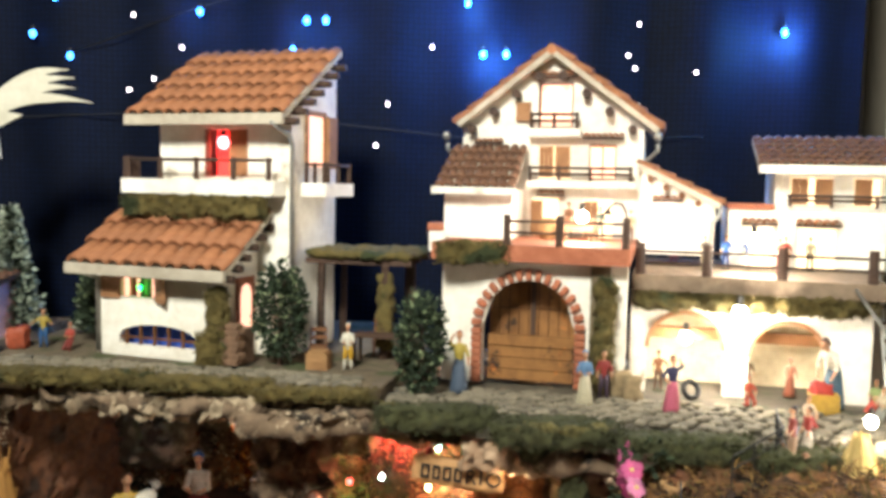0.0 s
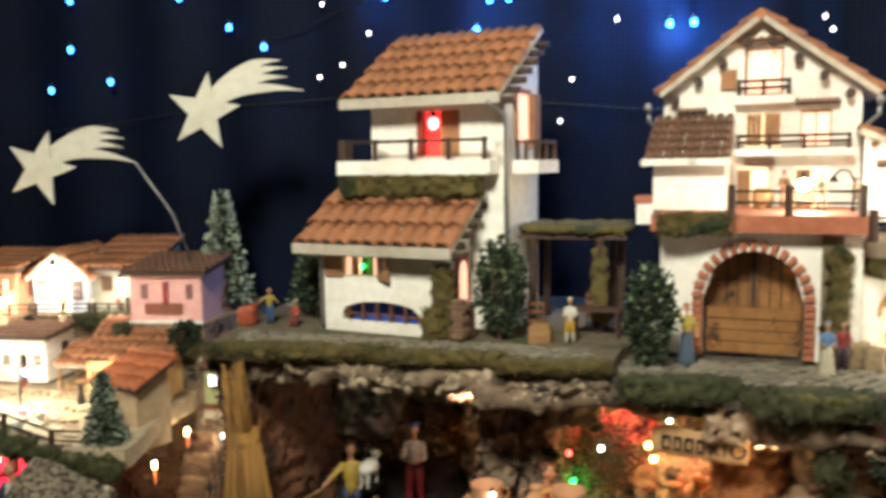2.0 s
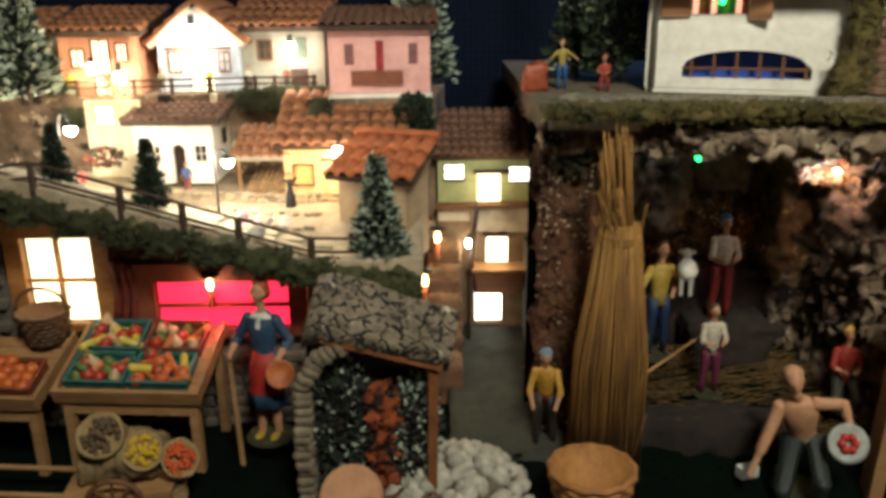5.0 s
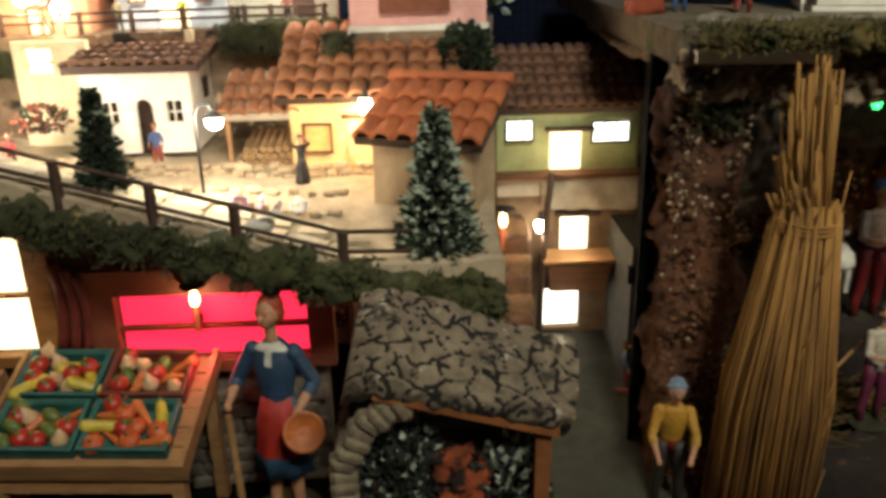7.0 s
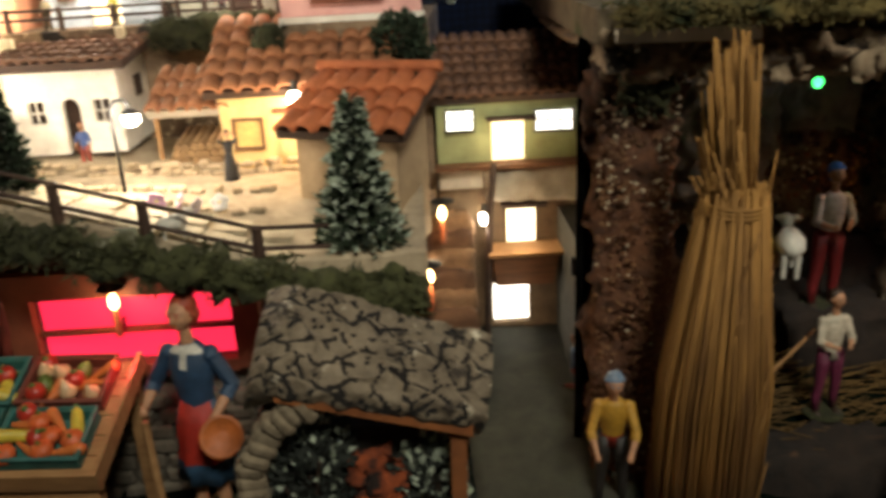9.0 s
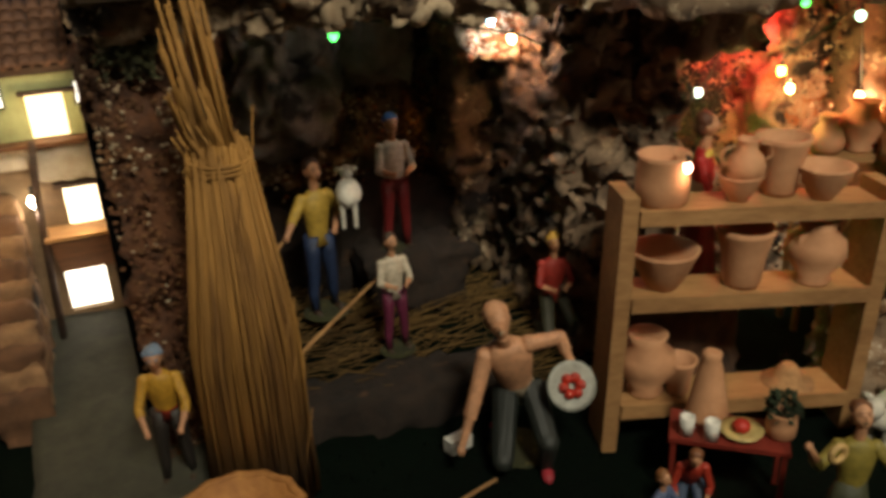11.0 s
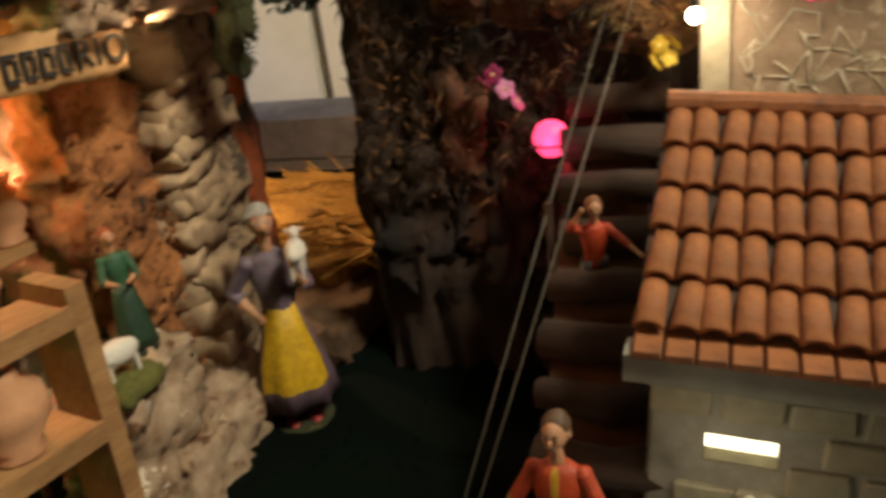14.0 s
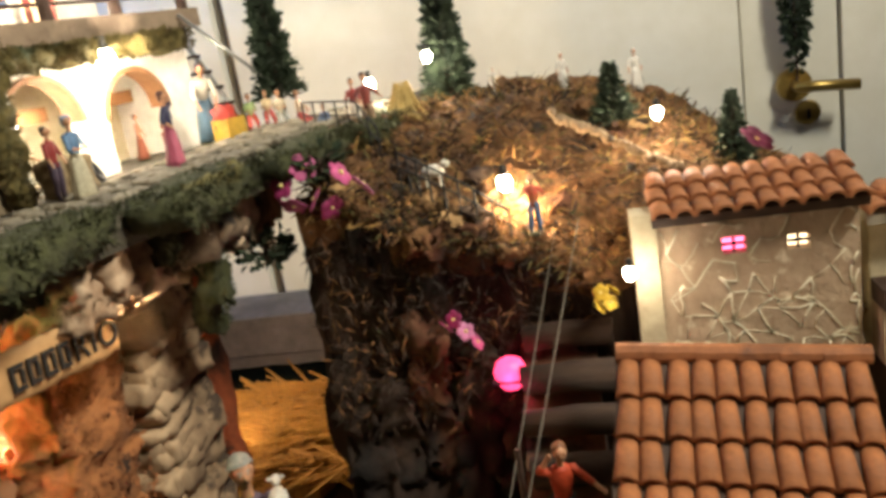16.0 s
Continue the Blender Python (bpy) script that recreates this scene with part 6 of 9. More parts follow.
for (u, v), kinds, rimmat in (((0.040, 0.030), ("cabbage", "tomato", "tomato", "onion", "cabbage", "carrot"), TEAL), ((0.112, 0.030), ("pumpkin", "carrot", "pumpkin", "carrot", "courgette", "tomato", "pumpkin"), TEAL), ((0.040, 0.083), ("courgette", "tomato", "onion", "courgette", "tomato", "onion", "tomato"), TEAL), ((0.112, 0.083), ("tomato", "carrot", "onion", "onion", "cabbage", "carrot"), mat("russet_basket", "7c3a28", "55271a", 70, 0.7, 0.4))):
    tray(ST @ pose(u, v, 0.001), 0.066, 0.046, rimmat, "shallow woven basket of painted vegetables on the stall")
    for i in range(13):
        k = kinds[i % len(kinds)]
        produce(k, ST @ pose(u + ((i % 4) - 1.5) * 0.0145 + rng.uniform(-0.002, 0.002), v + ((i // 4) - 1.2) * 0.0115 + rng.uniform(-0.002, 0.002), 0.004 + rng.uniform(0, 0.003), rng.uniform(-20, 20), rng.uniform(-20, 20), rng.uniform(0, 360)), "stall basket")
ST2 = stall(-1.405, 1.075, 0.052, 0.15, 0.10, 0.095, "sloped pale wooden fruit stall with orange trays", 18, -4)
for (u, v) in ((0.04, 0.03), (0.11, 0.03)):
    tray(ST2 @ pose(u, v, 0.001), 0.064, 0.046, mat("russet_tray", "8a4526", "5d2a17", 70, 0.7, 0.4), "shallow russet tray of oranges on the stall")
    for i in range(14):
        produce("orange" if i % 3 else "pumpkin", ST2 @ pose(u + ((i % 4) - 1.5) * 0.0145, v + ((i // 4) - 1.3) * 0.0125, 0.004 + rng.uniform(0, 0.003), 0, 0, rng.uniform(0, 360)), "fruit tray")


def wicker(x, y, z, r, h, label, material, name="wicker_basket", rows=7, flare=1.25, handle=True):
    T = thing(name, pose(x, y, z), label, "basket", "wicker baskets")
    bm = B()
    lathe(bm, [(r * 0.7, 0), (r * 0.72, 0.002), (r * flare * 0.95, h * 0.96), (r * flare * 0.88, h * 0.96), (r * 0.65, h * 0.3)], 20)
    part("body", bm, material, T)
    for k in range(rows):
        zz = h * (k + 0.5) / rows
        rr = r * 0.74 + (r * flare - r * 0.74) * zz / h
        bm = B()
        n = 26
        path_tube(bm, [((rr + 0.0012 * (-1) ** (i + k)) * math.cos(2 * math.pi * i / n), (rr + 0.0012 * (-1) ** (i + k)) * math.sin(2 * math.pi * i / n), zz) for i in range(n + 1)], h / rows * 0.48, 6)
        part("weave_ring", bm, material, T)
    if handle:
        bm = B()
        path_tube(bm, [(r * flare * math.cos(t), 0, h + r * 1.1 * math.sin(t)) for t in (math.pi * i / 10 for i in range(11))], 0.0022, 6)
        part("handle", bm, material, T)
    return T


WICKER = mat("brown_wicker", "6e4f30", "40291a", 80, 0.8, 0.5)
WICKER_PALE = mat("tan_wicker", "a8743c", "7a4c22", 80, 0.75, 0.5)
wicker(-1.275, 1.15, 0.182, 0.024, 0.04, "round dark wicker basket on the fruit stall", WICKER)
wicker(-0.652, 1.008, 0.02, 0.038, 0.075, "large tan wicker basket before the straw sheaf", WICKER_PALE, "large_basket", 9, 1.18, False)
solo("blue_cloth", boxes((-0.012, 0.012, -0.004, 0.004, 0, 0.01)), paint("2f62b8"), pose(-0.672, 0.955, 0.05), "small bright blue cloth bundle by the basket", "cloth")


def sack(x, y, z, r, h, fill, label, seed=1, tilt=0, turn=0):
    T = thing("open_sack", pose(x, y, z, tilt, 0, turn), label, "sack", "open sacks")
    bm = B()
    lathe(bm, [(r * 0.75, 0), (r * 1.05, h * 0.15), (r * 1.1, h * 0.5), (r * 0.92, h * 0.85), (r * 1.12, h), (r * 1.0, h * 1.02), (r * 0.85, h * 0.85)], 18)
    for v in bm.verts:
        v.co += noise.noise_vector(v.co * 60 + Vector((seed, 0, 0))) * r * 0.12
    part("bag", bm, mat("jute_sack", "a48a5e", "77603a", 160, 0.9, 0.6), T, "coarse jute bag")
    bm = B()
    rg = random.Random(seed)
    for i in range(60):
        a, q = rg.uniform(0, 6.28), math.sqrt(rg.random()) * r * 0.85
        ball(bm, (q * math.cos(a), q * math.sin(a), h * (0.88 + 0.12 * (1 - q / r)) + rg.uniform(0, 0.003)), r * 0.15, 6, 4)
    part("filling", bm, fill, T)
    return T


sack(-1.166, 1.038, 0.108, 0.022, 0.050, paint("5a4630"), "open jute sack of brown grain lying on the handcart", 1, 48, 8)
sack(-1.132, 1.036, 0.094, 0.019, 0.048, paint("c9a21c"), "open jute sack of yellow corn lying on the handcart", 2, 52, 20)
sack(-1.108, 1.040, 0.082, 0.019, 0.046, paint("c4521f"), "open jute sack of orange lentils lying on the handcart", 3, 55, 38)
sack(-1.100, 1.018, 0.050, 0.014, 0.022, paint("6a4a2a"), "small pale jute bowl-shaped sack on the green mat", 4)
bm = B()
lump(bm, -0.048, 0.045, -0.030, 0.032, 0, 0.050, 0.006, 0.006, 40, 12, soft=0.6)
solo("jute_bag", bm, mat("brown_jute", "9a8058", "6a5232", 150, 0.92, 0.6), pose(-1.148, 1.022, 0.082), "slumped brown jute bag under the open sacks", "sack")


def handcart():
    T = thing("handcart", pose(-1.155, 1.02, 0.046, 0, 0, 6), "small two-wheeled wooden handcart with pale shafts", "cart")
    part("bed", boxes((-0.05, 0.06, -0.04, 0.03, 0.03, 0.036)), WOOD_PALE, T)
    for y in (-0.045, 0.033):
        bm = B()
        for i in range(16):
            a, b = 2 * math.pi * i / 16, 2 * math.pi * (i + 1) / 16
            tube(bm, (0.028 * math.cos(a), 0, 0.028 * math.sin(a)), (0.028 * math.cos(b), 0, 0.028 * math.sin(b)), 0.003, 0.003, 6)
        for i in range(8):
            a = 2 * math.pi * i / 8
            tube(bm, (0, 0, 0), (0.028 * math.cos(a), 0, 0.028 * math.sin(a)), 0.0016, 0.0016, 5)
        tube(bm, (0, -0.005, 0), (0, 0.005, 0), 0.005, 0.005, 8)
        part("wheel", bm, WOOD, T, "spoked wooden wheel", pose(0.005, y, 0.03))
    for y in (-0.03, 0.02):
        bm = B()
        tube(bm, (-0.045, y, 0.034), (-0.17, y, 0.05), 0.003, 0.0026, 7)
        part("shaft", bm, WOOD_PALE, T)


handcart()

# ---- stone hut with slab roof ----
def hut():
    T = thing("stone_hut", pose(-0.952, 1.0, 0.074) @ Matrix.Scale(0.93, 4), "stone hut with a cracked slab roof and frosted plants inside", "hut")
    rg = random.Random(2)
    stones = [block_mesh("wall_stone", 0.020, 0.018, 0.0115, mat("buff_hut_stone", "8f8068", "4a3e2e", 60, 0.9, 0.9, rand=0.18), 0.3, s + 20) for s in range(4)]
    for k in range(24):
        z = -0.035 + k * 0.0108
        bend = max(0.0, z - 0.105)
        x, dz, lean = (0.0, z, 0) if not bend else (0.062 * (1 - math.cos(min(1.5, bend * 12))), 0.105 + 0.075 * math.sin(min(1.5, bend * 12)), min(75, bend * 640))
        part("wall_stone", stones[k % 4], None, T, "", pose(x + rg.uniform(-0.002, 0.002), rg.uniform(-0.004, 0.002), dz, 0, lean, rg.uniform(-12, 12)))
    bm = B()
    lump(bm, -0.008, 0.010, 0.008, 0.10, -0.04, 0.13, 0.008, 0.004, 60, 7)
    part("left_wall", bm, STONE, T, "rounded stone side wall")
    # Near-black solid backing behind the plants and the rust face.
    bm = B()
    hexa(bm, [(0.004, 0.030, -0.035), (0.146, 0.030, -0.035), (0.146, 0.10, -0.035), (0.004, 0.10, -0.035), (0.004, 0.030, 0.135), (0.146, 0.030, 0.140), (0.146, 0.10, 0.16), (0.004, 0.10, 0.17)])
    part("inner_wall", bm, mat("dark_backing", "241d15", "0e0b07", 60, 0.95, 0.8), T)
    bm = B()
    lump(bm, 0.066, 0.106, 0.010, 0.032, -0.01, 0.128, 0.0045, 0.010, 70, 9, soft=0.45)
    part("rust_face", bm, mat("crumbly_rust", "a04a1e", "4a1f0c", 70, 0.95, 1.0, spots=("1a0d06", 0.56, 50)), T, "crumbly rust orange face")
    bm = B()
    hexa(bm, [(0.136, -0.004, -0.035), (0.146, -0.004, -0.035), (0.146, 0.006, -0.035), (0.136, 0.006, -0.035), (0.139, -0.004, 0.152), (0.150, -0.004, 0.150), (0.150, 0.006, 0.150), (0.139, 0.006, 0.152)])
    part("post", bm, mat("orange_wood", "8a5226", "5d3214", 40, 0.8, 0.4), T)
    bm = B()
    hexa(bm, [(0.026, -0.010, 0.186), (0.154, -0.010, 0.150), (0.154, -0.002, 0.150), (0.026, -0.002, 0.186), (0.026, -0.010, 0.196), (0.154, -0.010, 0.1595), (0.154, -0.002, 0.1595), (0.026, -0.002, 0.196)])
    part("front_beam", bm, mat("orange_beam", "95592a", "653615", 40, 0.8, 0.4), T, "orange brown eave beam")
    # one thick sheet, cracked like dried mud and rolled over at its left end
    m = pose(0, -0.014, 0.206, 38, 14.3, 0)
    bm = B()
    NU, NV = 110, 64
    rows_, tone = [], {}
    for j in range(NV + 1):
        row = []
        for i in range(NU + 1):
            u, v = i / NU, j / NV
            q = Vector((u * 0.158, v * (0.080 - 0.016 * u), 0))
            w = q + noise.noise_vector(q * 45) * 0.005
            d = noise.voronoi((w.x * 62, w.y * 88, 3.3))[0]
            gap = min(1.0, max(0.0, (d[1] - d[0]) / 0.26))
            fine = noise.noise(q * 130) * 0.0022 + noise.noise(q * 300) * 0.0012 + 0.0022 * noise.noise((w.x * 62, w.y * 88, 1.1))
            z = 0.0035 * gap ** 0.6 + fine + 0.007 * math.sin(math.pi * v) + 0.004 * noise.noise(q * 28)
            z -= 0.022 * max(0.0, 1 - u / 0.16) ** 2 + 0.010 * max(0.0, 1 - v / 0.10) ** 2
            edge = noise.noise((u * 14, v * 9, 5)) * 0.003
            vert = bm.verts.new((0.010 + q.x, q.y - 0.003 + edge, z))
            tone[vert] = gap
            row.append(vert)
        rows_.append(row)
    for j in range(NV):
        for i in range(NU):
            f = bm.faces.new((rows_[j][i], rows_[j][i + 1], rows_[j + 1][i + 1], rows_[j + 1][i]))
            # Faces down in the cracks take the second, darker material.
            f.smooth, f.material_index = True, 1 if min(tone[v] for v in f.verts) < 0.09 else 0
    rim = rows_[0] + [r[-1] for r in rows_[1:]] + rows_[-1][-2::-1] + [r[0] for r in rows_[-2:0:-1]]
    low = [bm.verts.new((v.co.x, v.co.y, v.co.z - 0.012)) for v in rim]
    for i in range(len(rim)):
        k = (i + 1) % len(rim)
        bm.faces.new((rim[k], rim[i], low[i], low[k]))
    bm.faces.new(low[::-1])
    ROOFROCK = mat("cracked_grey_roof", "857661", "443829", 70, 0.8, 1.1, spots=("2e251b", 0.57, 60))
    add_patches(ROOFROCK, "c2b69e", 0.60, 55)
    part("slab_roof", bm, [ROOFROCK, mat("dark_crack", "1d1712", "0f0b08", 60, 0.95, 0.8)], T, "cracked grey slab roof", m)


hut()
# Faint orange light added inside the hut, without a bulb.
lamp_point((-0.86, 1.06, 0.16), 0.008, (1.0, 0.45, 0.15))
SNOWY = [mat("dark_needle", "2a2f28", "14170f", 90, 0.9, 0.5), FROST]
shrub("frosted_shrub", "dark frosted shrub filling the arch of the hut", -0.916, 1.018, 0.052, 0.070, 0.175, 21, 1500, SNOWY, 0.16, 0.009, 0.030)
shrub("frosted_shrub", "dark frosted shrub beside the hut post", -0.838, 1.018, 0.060, 0.052, 0.140, 22, 900, SNOWY, 0.34, 0.009, 0.026)
T = thing("clay_plate", pose(-0.905, 0.985, 0.075, 60, 0, 20), "round terracotta plate leaning before the hut", "plate")
bm = B()
lathe(bm, [(0.012, 0), (0.032, 0.004), (0.034, 0.006), (0.028, 0.005), (0.01, 0.003)], 22)
part("dish", bm, CLAY, T)
bm = B()
lump(bm, -0.93, -0.82, 0.95, 1.04, 0.03, 0.07, 0.01, 0.008, 40, 15)
solo("brown_bank", bm, ROCK_BROWN, None, "mound of brown earth before the hut", "mound", kind="structure")

# white pebble heap: counted stones on a hidden mound
PEB = mat("white_pebble", "b9b2a2", "857d6d", 70, 0.75, 0.3, rand=0.12)
HEAP = thing("pebble_heap", pose(-0.80, 1.035, 0.045), "heap of white pebbles beside the alley", "pebbles")
bm = B()
ball(bm, (0, 0, -0.02), (0.085, 0.09, 0.05), 16, 10)
part("core", bm, STONE, HEAP)
pm = []
for s in range(5):
    bm = B()
    ball(bm, (0, 0, 0), (0.0115, 0.0095, 0.0085), 8, 6)
    for v in bm.verts:
        v.co += noise.noise_vector(v.co * 130 + Vector((s * 7, 0, 0))) * 0.004
    pm.append(mesh_of("pebble", bm, PEB))
rg = random.Random(4)
for i in range(150):
    a, q = rg.uniform(0, 6.28), math.sqrt(rg.random())
    part("pebble", pm[i % 5], None, HEAP, "", pose(0.085 * q * math.cos(a), 0.09 * q * math.sin(a), -0.016 + 0.05 * math.sqrt(max(0.0, 1 - q * q)) + rg.uniform(-0.002, 0.003), rg.uniform(0, 360), rg.uniform(0, 360), rg.uniform(0, 360)))

# ---- straw sheaf ----
def sheaf(x, y, z):
    T = thing("straw_sheaf", pose(x, y, z, 4.5, 0, 0) @ Matrix.Scale(1.05, 4), "tall bound sheaf of golden straw", "sheaf")
    rg = random.Random(6)
    for nm, lo, hi, n in (("lower_straw", 0.0, 0.30, 680), ("upper_straw", 0.28, 0.372, 150)):
        bm = B()
        for i in range(n):
            a, q = rg.uniform(0, 6.28), math.sqrt(rg.uniform(0.35, 1))
            r0, r1 = (0.042 * q, 0.017 * q) if nm == "lower_straw" else (0.015 * q, 0.013 * q)
            l = hi + rg.uniform(-0.09, 0.03) * (1 if nm == "upper_straw" else 0.2)
            p0 = Vector((r0 * math.cos(a), r0 * math.sin(a), lo + (rg.uniform(0, 0.02) if lo == 0 else 0)))
            p1 = Vector((r1 * math.cos(a) - (0.012 if nm == "upper_straw" else 0), r1 * math.sin(a), l))
            mid = p0.lerp(p1, 0.5) + Vector((math.cos(a), math.sin(a), 0)) * (0.007 if lo == 0 else -0.002)
            wob = Vector((rg.uniform(-1, 1), rg.uniform(-1, 1), 0)) * 0.004
            path_tube(bm, [p0, mid + wob, p1 + wob], rg.uniform(0.0005, 0.0013), 4)
        if lo == 0:
            tube(bm, (0, 0, 0), (0, 0, 0.29), 0.034, 0.012, 12)
        tagged(part(nm, bm, SHEAF, T), kind="stuff")
    bm = B()
    for k in range(3):
        path_tube(bm, [(0.0205 * math.cos(t), 0.0205 * math.sin(t), 0.287 + 0.003 * k) for t in (2 * math.pi * i / 14 for i in range(15))], 0.0016, 6)
    part("binding", bm, SHEAF, T)
    bm = B()
    for i in range(24):
        a, l = rg.uniform(0, 6.28), rg.uniform(0.04, 0.09)
        z0 = rg.uniform(0.03, 0.27)
        q = 0.040 - 0.08 * z0
        path_tube(bm, [(q * math.cos(a), q * math.sin(a), z0), (1.08 * q * math.cos(a + 0.2), 1.08 * q * math.sin(a + 0.2), z0 + l * 0.5), ((q + 0.006) * math.cos(a + 0.4), (q + 0.006) * math.sin(a + 0.4), z0 + l)], 0.0006, 4)
    tagged(part("stray_straw", bm, SHEAF, T), kind="stuff")
    return T


SHEAF = mat("dull_golden_straw", "a87a38", "523412", 60, 0.8, 0.4, stretch=(1, 1, 0.1))
sheaf(-0.620, 1.108, 0.02)

WASHED = mat("whitewashed_rock", "b09a80", "7a5f46", 60, 0.9, 1.0, spots=("5a3a22", 0.58, 30))
add_patches(WASHED, "cdbfa8", 0.60, 26)
WARMROCK = mat("rosy_plaster_rock", "b89a80", "7a5540", 50, 0.92, 1.0, spots=("1c120c", 0.57, 16))
add_patches(WARMROCK, "8a5228", 0.58, 22)
add_patches(WARMROCK, "d2c0a8", 0.62, 38)
# ---- cave floor litter, ledges and painted rock faces ----
bm = B()
lump(bm, -0.355, -0.27, 1.285, 1.40, 0.325, 0.405, 0.007, 0.014, 34, 64, soft=0.5)
lump(bm, -0.34, -0.25, 1.36, 1.47, 0.05, 0.36, 0.009, 0.016, 26, 65, soft=0.3)
solo("cave_ledge", bm, ROCK, None, "rough stone ledges at the back of the cave", "rock", kind="structure")
# Floor lip and low ledges: the cave's dimness is put into this dark earth.
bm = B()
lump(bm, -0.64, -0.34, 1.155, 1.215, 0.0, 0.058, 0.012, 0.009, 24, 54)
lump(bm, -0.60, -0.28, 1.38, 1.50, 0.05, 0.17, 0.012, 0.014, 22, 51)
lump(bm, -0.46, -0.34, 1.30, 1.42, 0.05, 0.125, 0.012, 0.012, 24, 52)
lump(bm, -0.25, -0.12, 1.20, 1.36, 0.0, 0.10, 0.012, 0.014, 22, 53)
solo("cave_sill", bm, mat("dimmed_cave_earth", "2c1f15", "130d08", 60, 0.95, 1.0, spots=("4a3320", 0.64, 26)), None, "earthy lip along the cave floor, cave dimness put into its colour", "rock", kind="structure")
bm = B()
lump(bm, -0.585, -0.445, 1.385, 1.48, 0.215, 0.385, 0.007, 0.013, 24, 151, soft=0.6)
GREYROCK = mat("ash_grey_rock", "9c9082", "5f5449", 45, 0.92, 1.0, spots=("2a2019", 0.58, 14))
solo("pale_boulder", bm, GREYROCK, None, "pale ash grey boulder at the back of the cave", "rock", kind="structure")
bm = B()
lump(bm, -0.445, -0.36, 1.40, 1.47, 0.285, 0.395, 0.006, 0.012, 30, 152, soft=0.5)
solo("pale_boulder", bm, GREYROCK, None, "grey rock beside the rusty patch in the cave", "rock", kind="structure")
bm = B()
lump(bm, -0.375, -0.285, 1.425, 1.46, 0.165, 0.275, 0.007, 0.008, 40, 55, soft=0.6)
solo("rust_patch", bm, ROCK_RUST, None, "patch of rusty sprinkled gravel on the rock", "rock", kind="structure")
bm = B()
lump(bm, -0.19, 0.08, 1.28, 1.42, 0.0, 0.42, 0.008, 0.022, 22, 57)
lump(bm, -0.02, 0.10, 1.215, 1.30, 0.0, 0.36, 0.008, 0.016, 26, 58)
lump(bm, -0.14, -0.03, 1.25, 1.32, 0.33, 0.42, 0.007, 0.014, 30, 59, soft=0.4)
solo("warm_rock", bm, WARMROCK, None, "ochre painted rock behind the pottery shelf", "rock", kind="structure")
moss_patch("rock_moss", "dark green moss on the rock face", [(-0.685, -0.645, 1.145, 1.165, 0.375, 0.42), (0.10, 0.20, 0.98, 1.03, 0.38, 0.415), (-0.06, 0.04, 1.03, 1.06, 0.395, 0.42)], 31, MOSS_GREEN, 0.008)
# straw and twigs strewn in the cave
bm = B()
rg = random.Random(9)
for i in range(520):
    x, y = rg.uniform(-0.59, -0.28), rg.uniform(1.17, 1.36)
    a, l = rg.gauss(0.0, 0.5), rg.uniform(0.03, 0.08)
    z = ground_z(x, y) + rg.uniform(0.002, 0.014)
    tube(bm, (x, y, z), (x + l * math.cos(a), y + l * math.sin(a) * 0.6, z + rg.uniform(-0.004, 0.012)), 0.0007, 0.0005, 4)
tagged(solo("strewn_straw", bm, mat("dull_dry_straw", "75592a", "3f2d12", 60, 0.9, 0.4), None, "loose straw and twigs strewn on the cave floor", "straw"), kind="stuff")
bm = B()
for i in range(520):
    x, y = rg.uniform(-1.2, 0.2), rg.uniform(0.80, 1.14)
    a, l = rg.uniform(0, 6.28), rg.uniform(0.004, 0.012)
    z = ground_z(x, y)
    leaf(bm, (x, y, z), (math.cos(a), math.sin(a), 1.2), l, 0.0012)
tagged(solo("grass_tufts", bm, GRASS, None, "short green grass fibres on the mat", "grass"), kind="stuff")

# ---- cave figurines ----
figurine("shepherd", "figurine shepherd in yellow shirt carrying a staff", -0.517, 1.285, 0.09, 0.175, 15, "b3923c", "20304f", "4a2c18", arms=("out", "hip"))
figurine("boy_figurine", "small figurine boy in white shirt and magenta trousers", -0.461, 1.225, 0.062, 0.135, 5, "c9bba4", "6a2540", "3a2618", arms="carry")
figurine("bagpiper", "figurine with blue cap and red waistcoat in the cave", -0.418, 1.335, 0.12, 0.165, 0, "c7bfae", "7d2020", "3a2618", arms="carry", hat="2c5fa0", belt="7d2020")
figurine("kneeling_woman", "figurine in red with yellow headscarf seated in the cave", -0.295, 1.205, 0.05, 0.150, -10, "a02f24", "3a3a2a", "c79a3a", arms="carry", hat="c79a3a", kneel=True)
figurine("gold_panner", "bald bare-chested figurine crouching with a plate", -0.388, 1.10, 0.0, 0.236, -18, SKIN, "1f2420", SKIN, arms=(((0.17, -0.10, 0.13), (0.26, -0.20, 0.02)), ((0.20, 0.02, 0.20), (0.22, -0.08, 0.06))), lean=22, side=-14, nod=-26, kneel=True, belt="c9b9a0", shoes="a8323c")
T = thing("fruit_plate", pose(-0.358, 1.06, 0.085, 62, 0, -8), "pale round plate of red tomatoes held upright", "plate")
bm = B()
lathe(bm, [(0.008, 0), (0.021, 0.004), (0.0225, 0.006), (0.018, 0.0045), (0.006, 0.003)], 20)
part("dish", bm, paint("a5a59a"), T)
for i in range(6):
    bm = B()
    ball(bm, (0.0075 * math.cos(i * 1.05), 0.0075 * math.sin(i * 1.05), 0.006), 0.005, 8, 6)
    part("tomato", bm, paint("b03020"), T)
figurine("seated_worker", "figurine in ochre jacket with grey cap bending forward", -0.686, 1.135, 0.042, 0.145, -10, "b98a2c", "2a2420", "6f8296", arms="work", hat="6f8296", lean=12, belt="a03020")
bm = B()
tube(bm, (-0.600, 1.195, 0.172), (-0.530, 1.30, 0.192), 0.0019, 0.0016, 7)
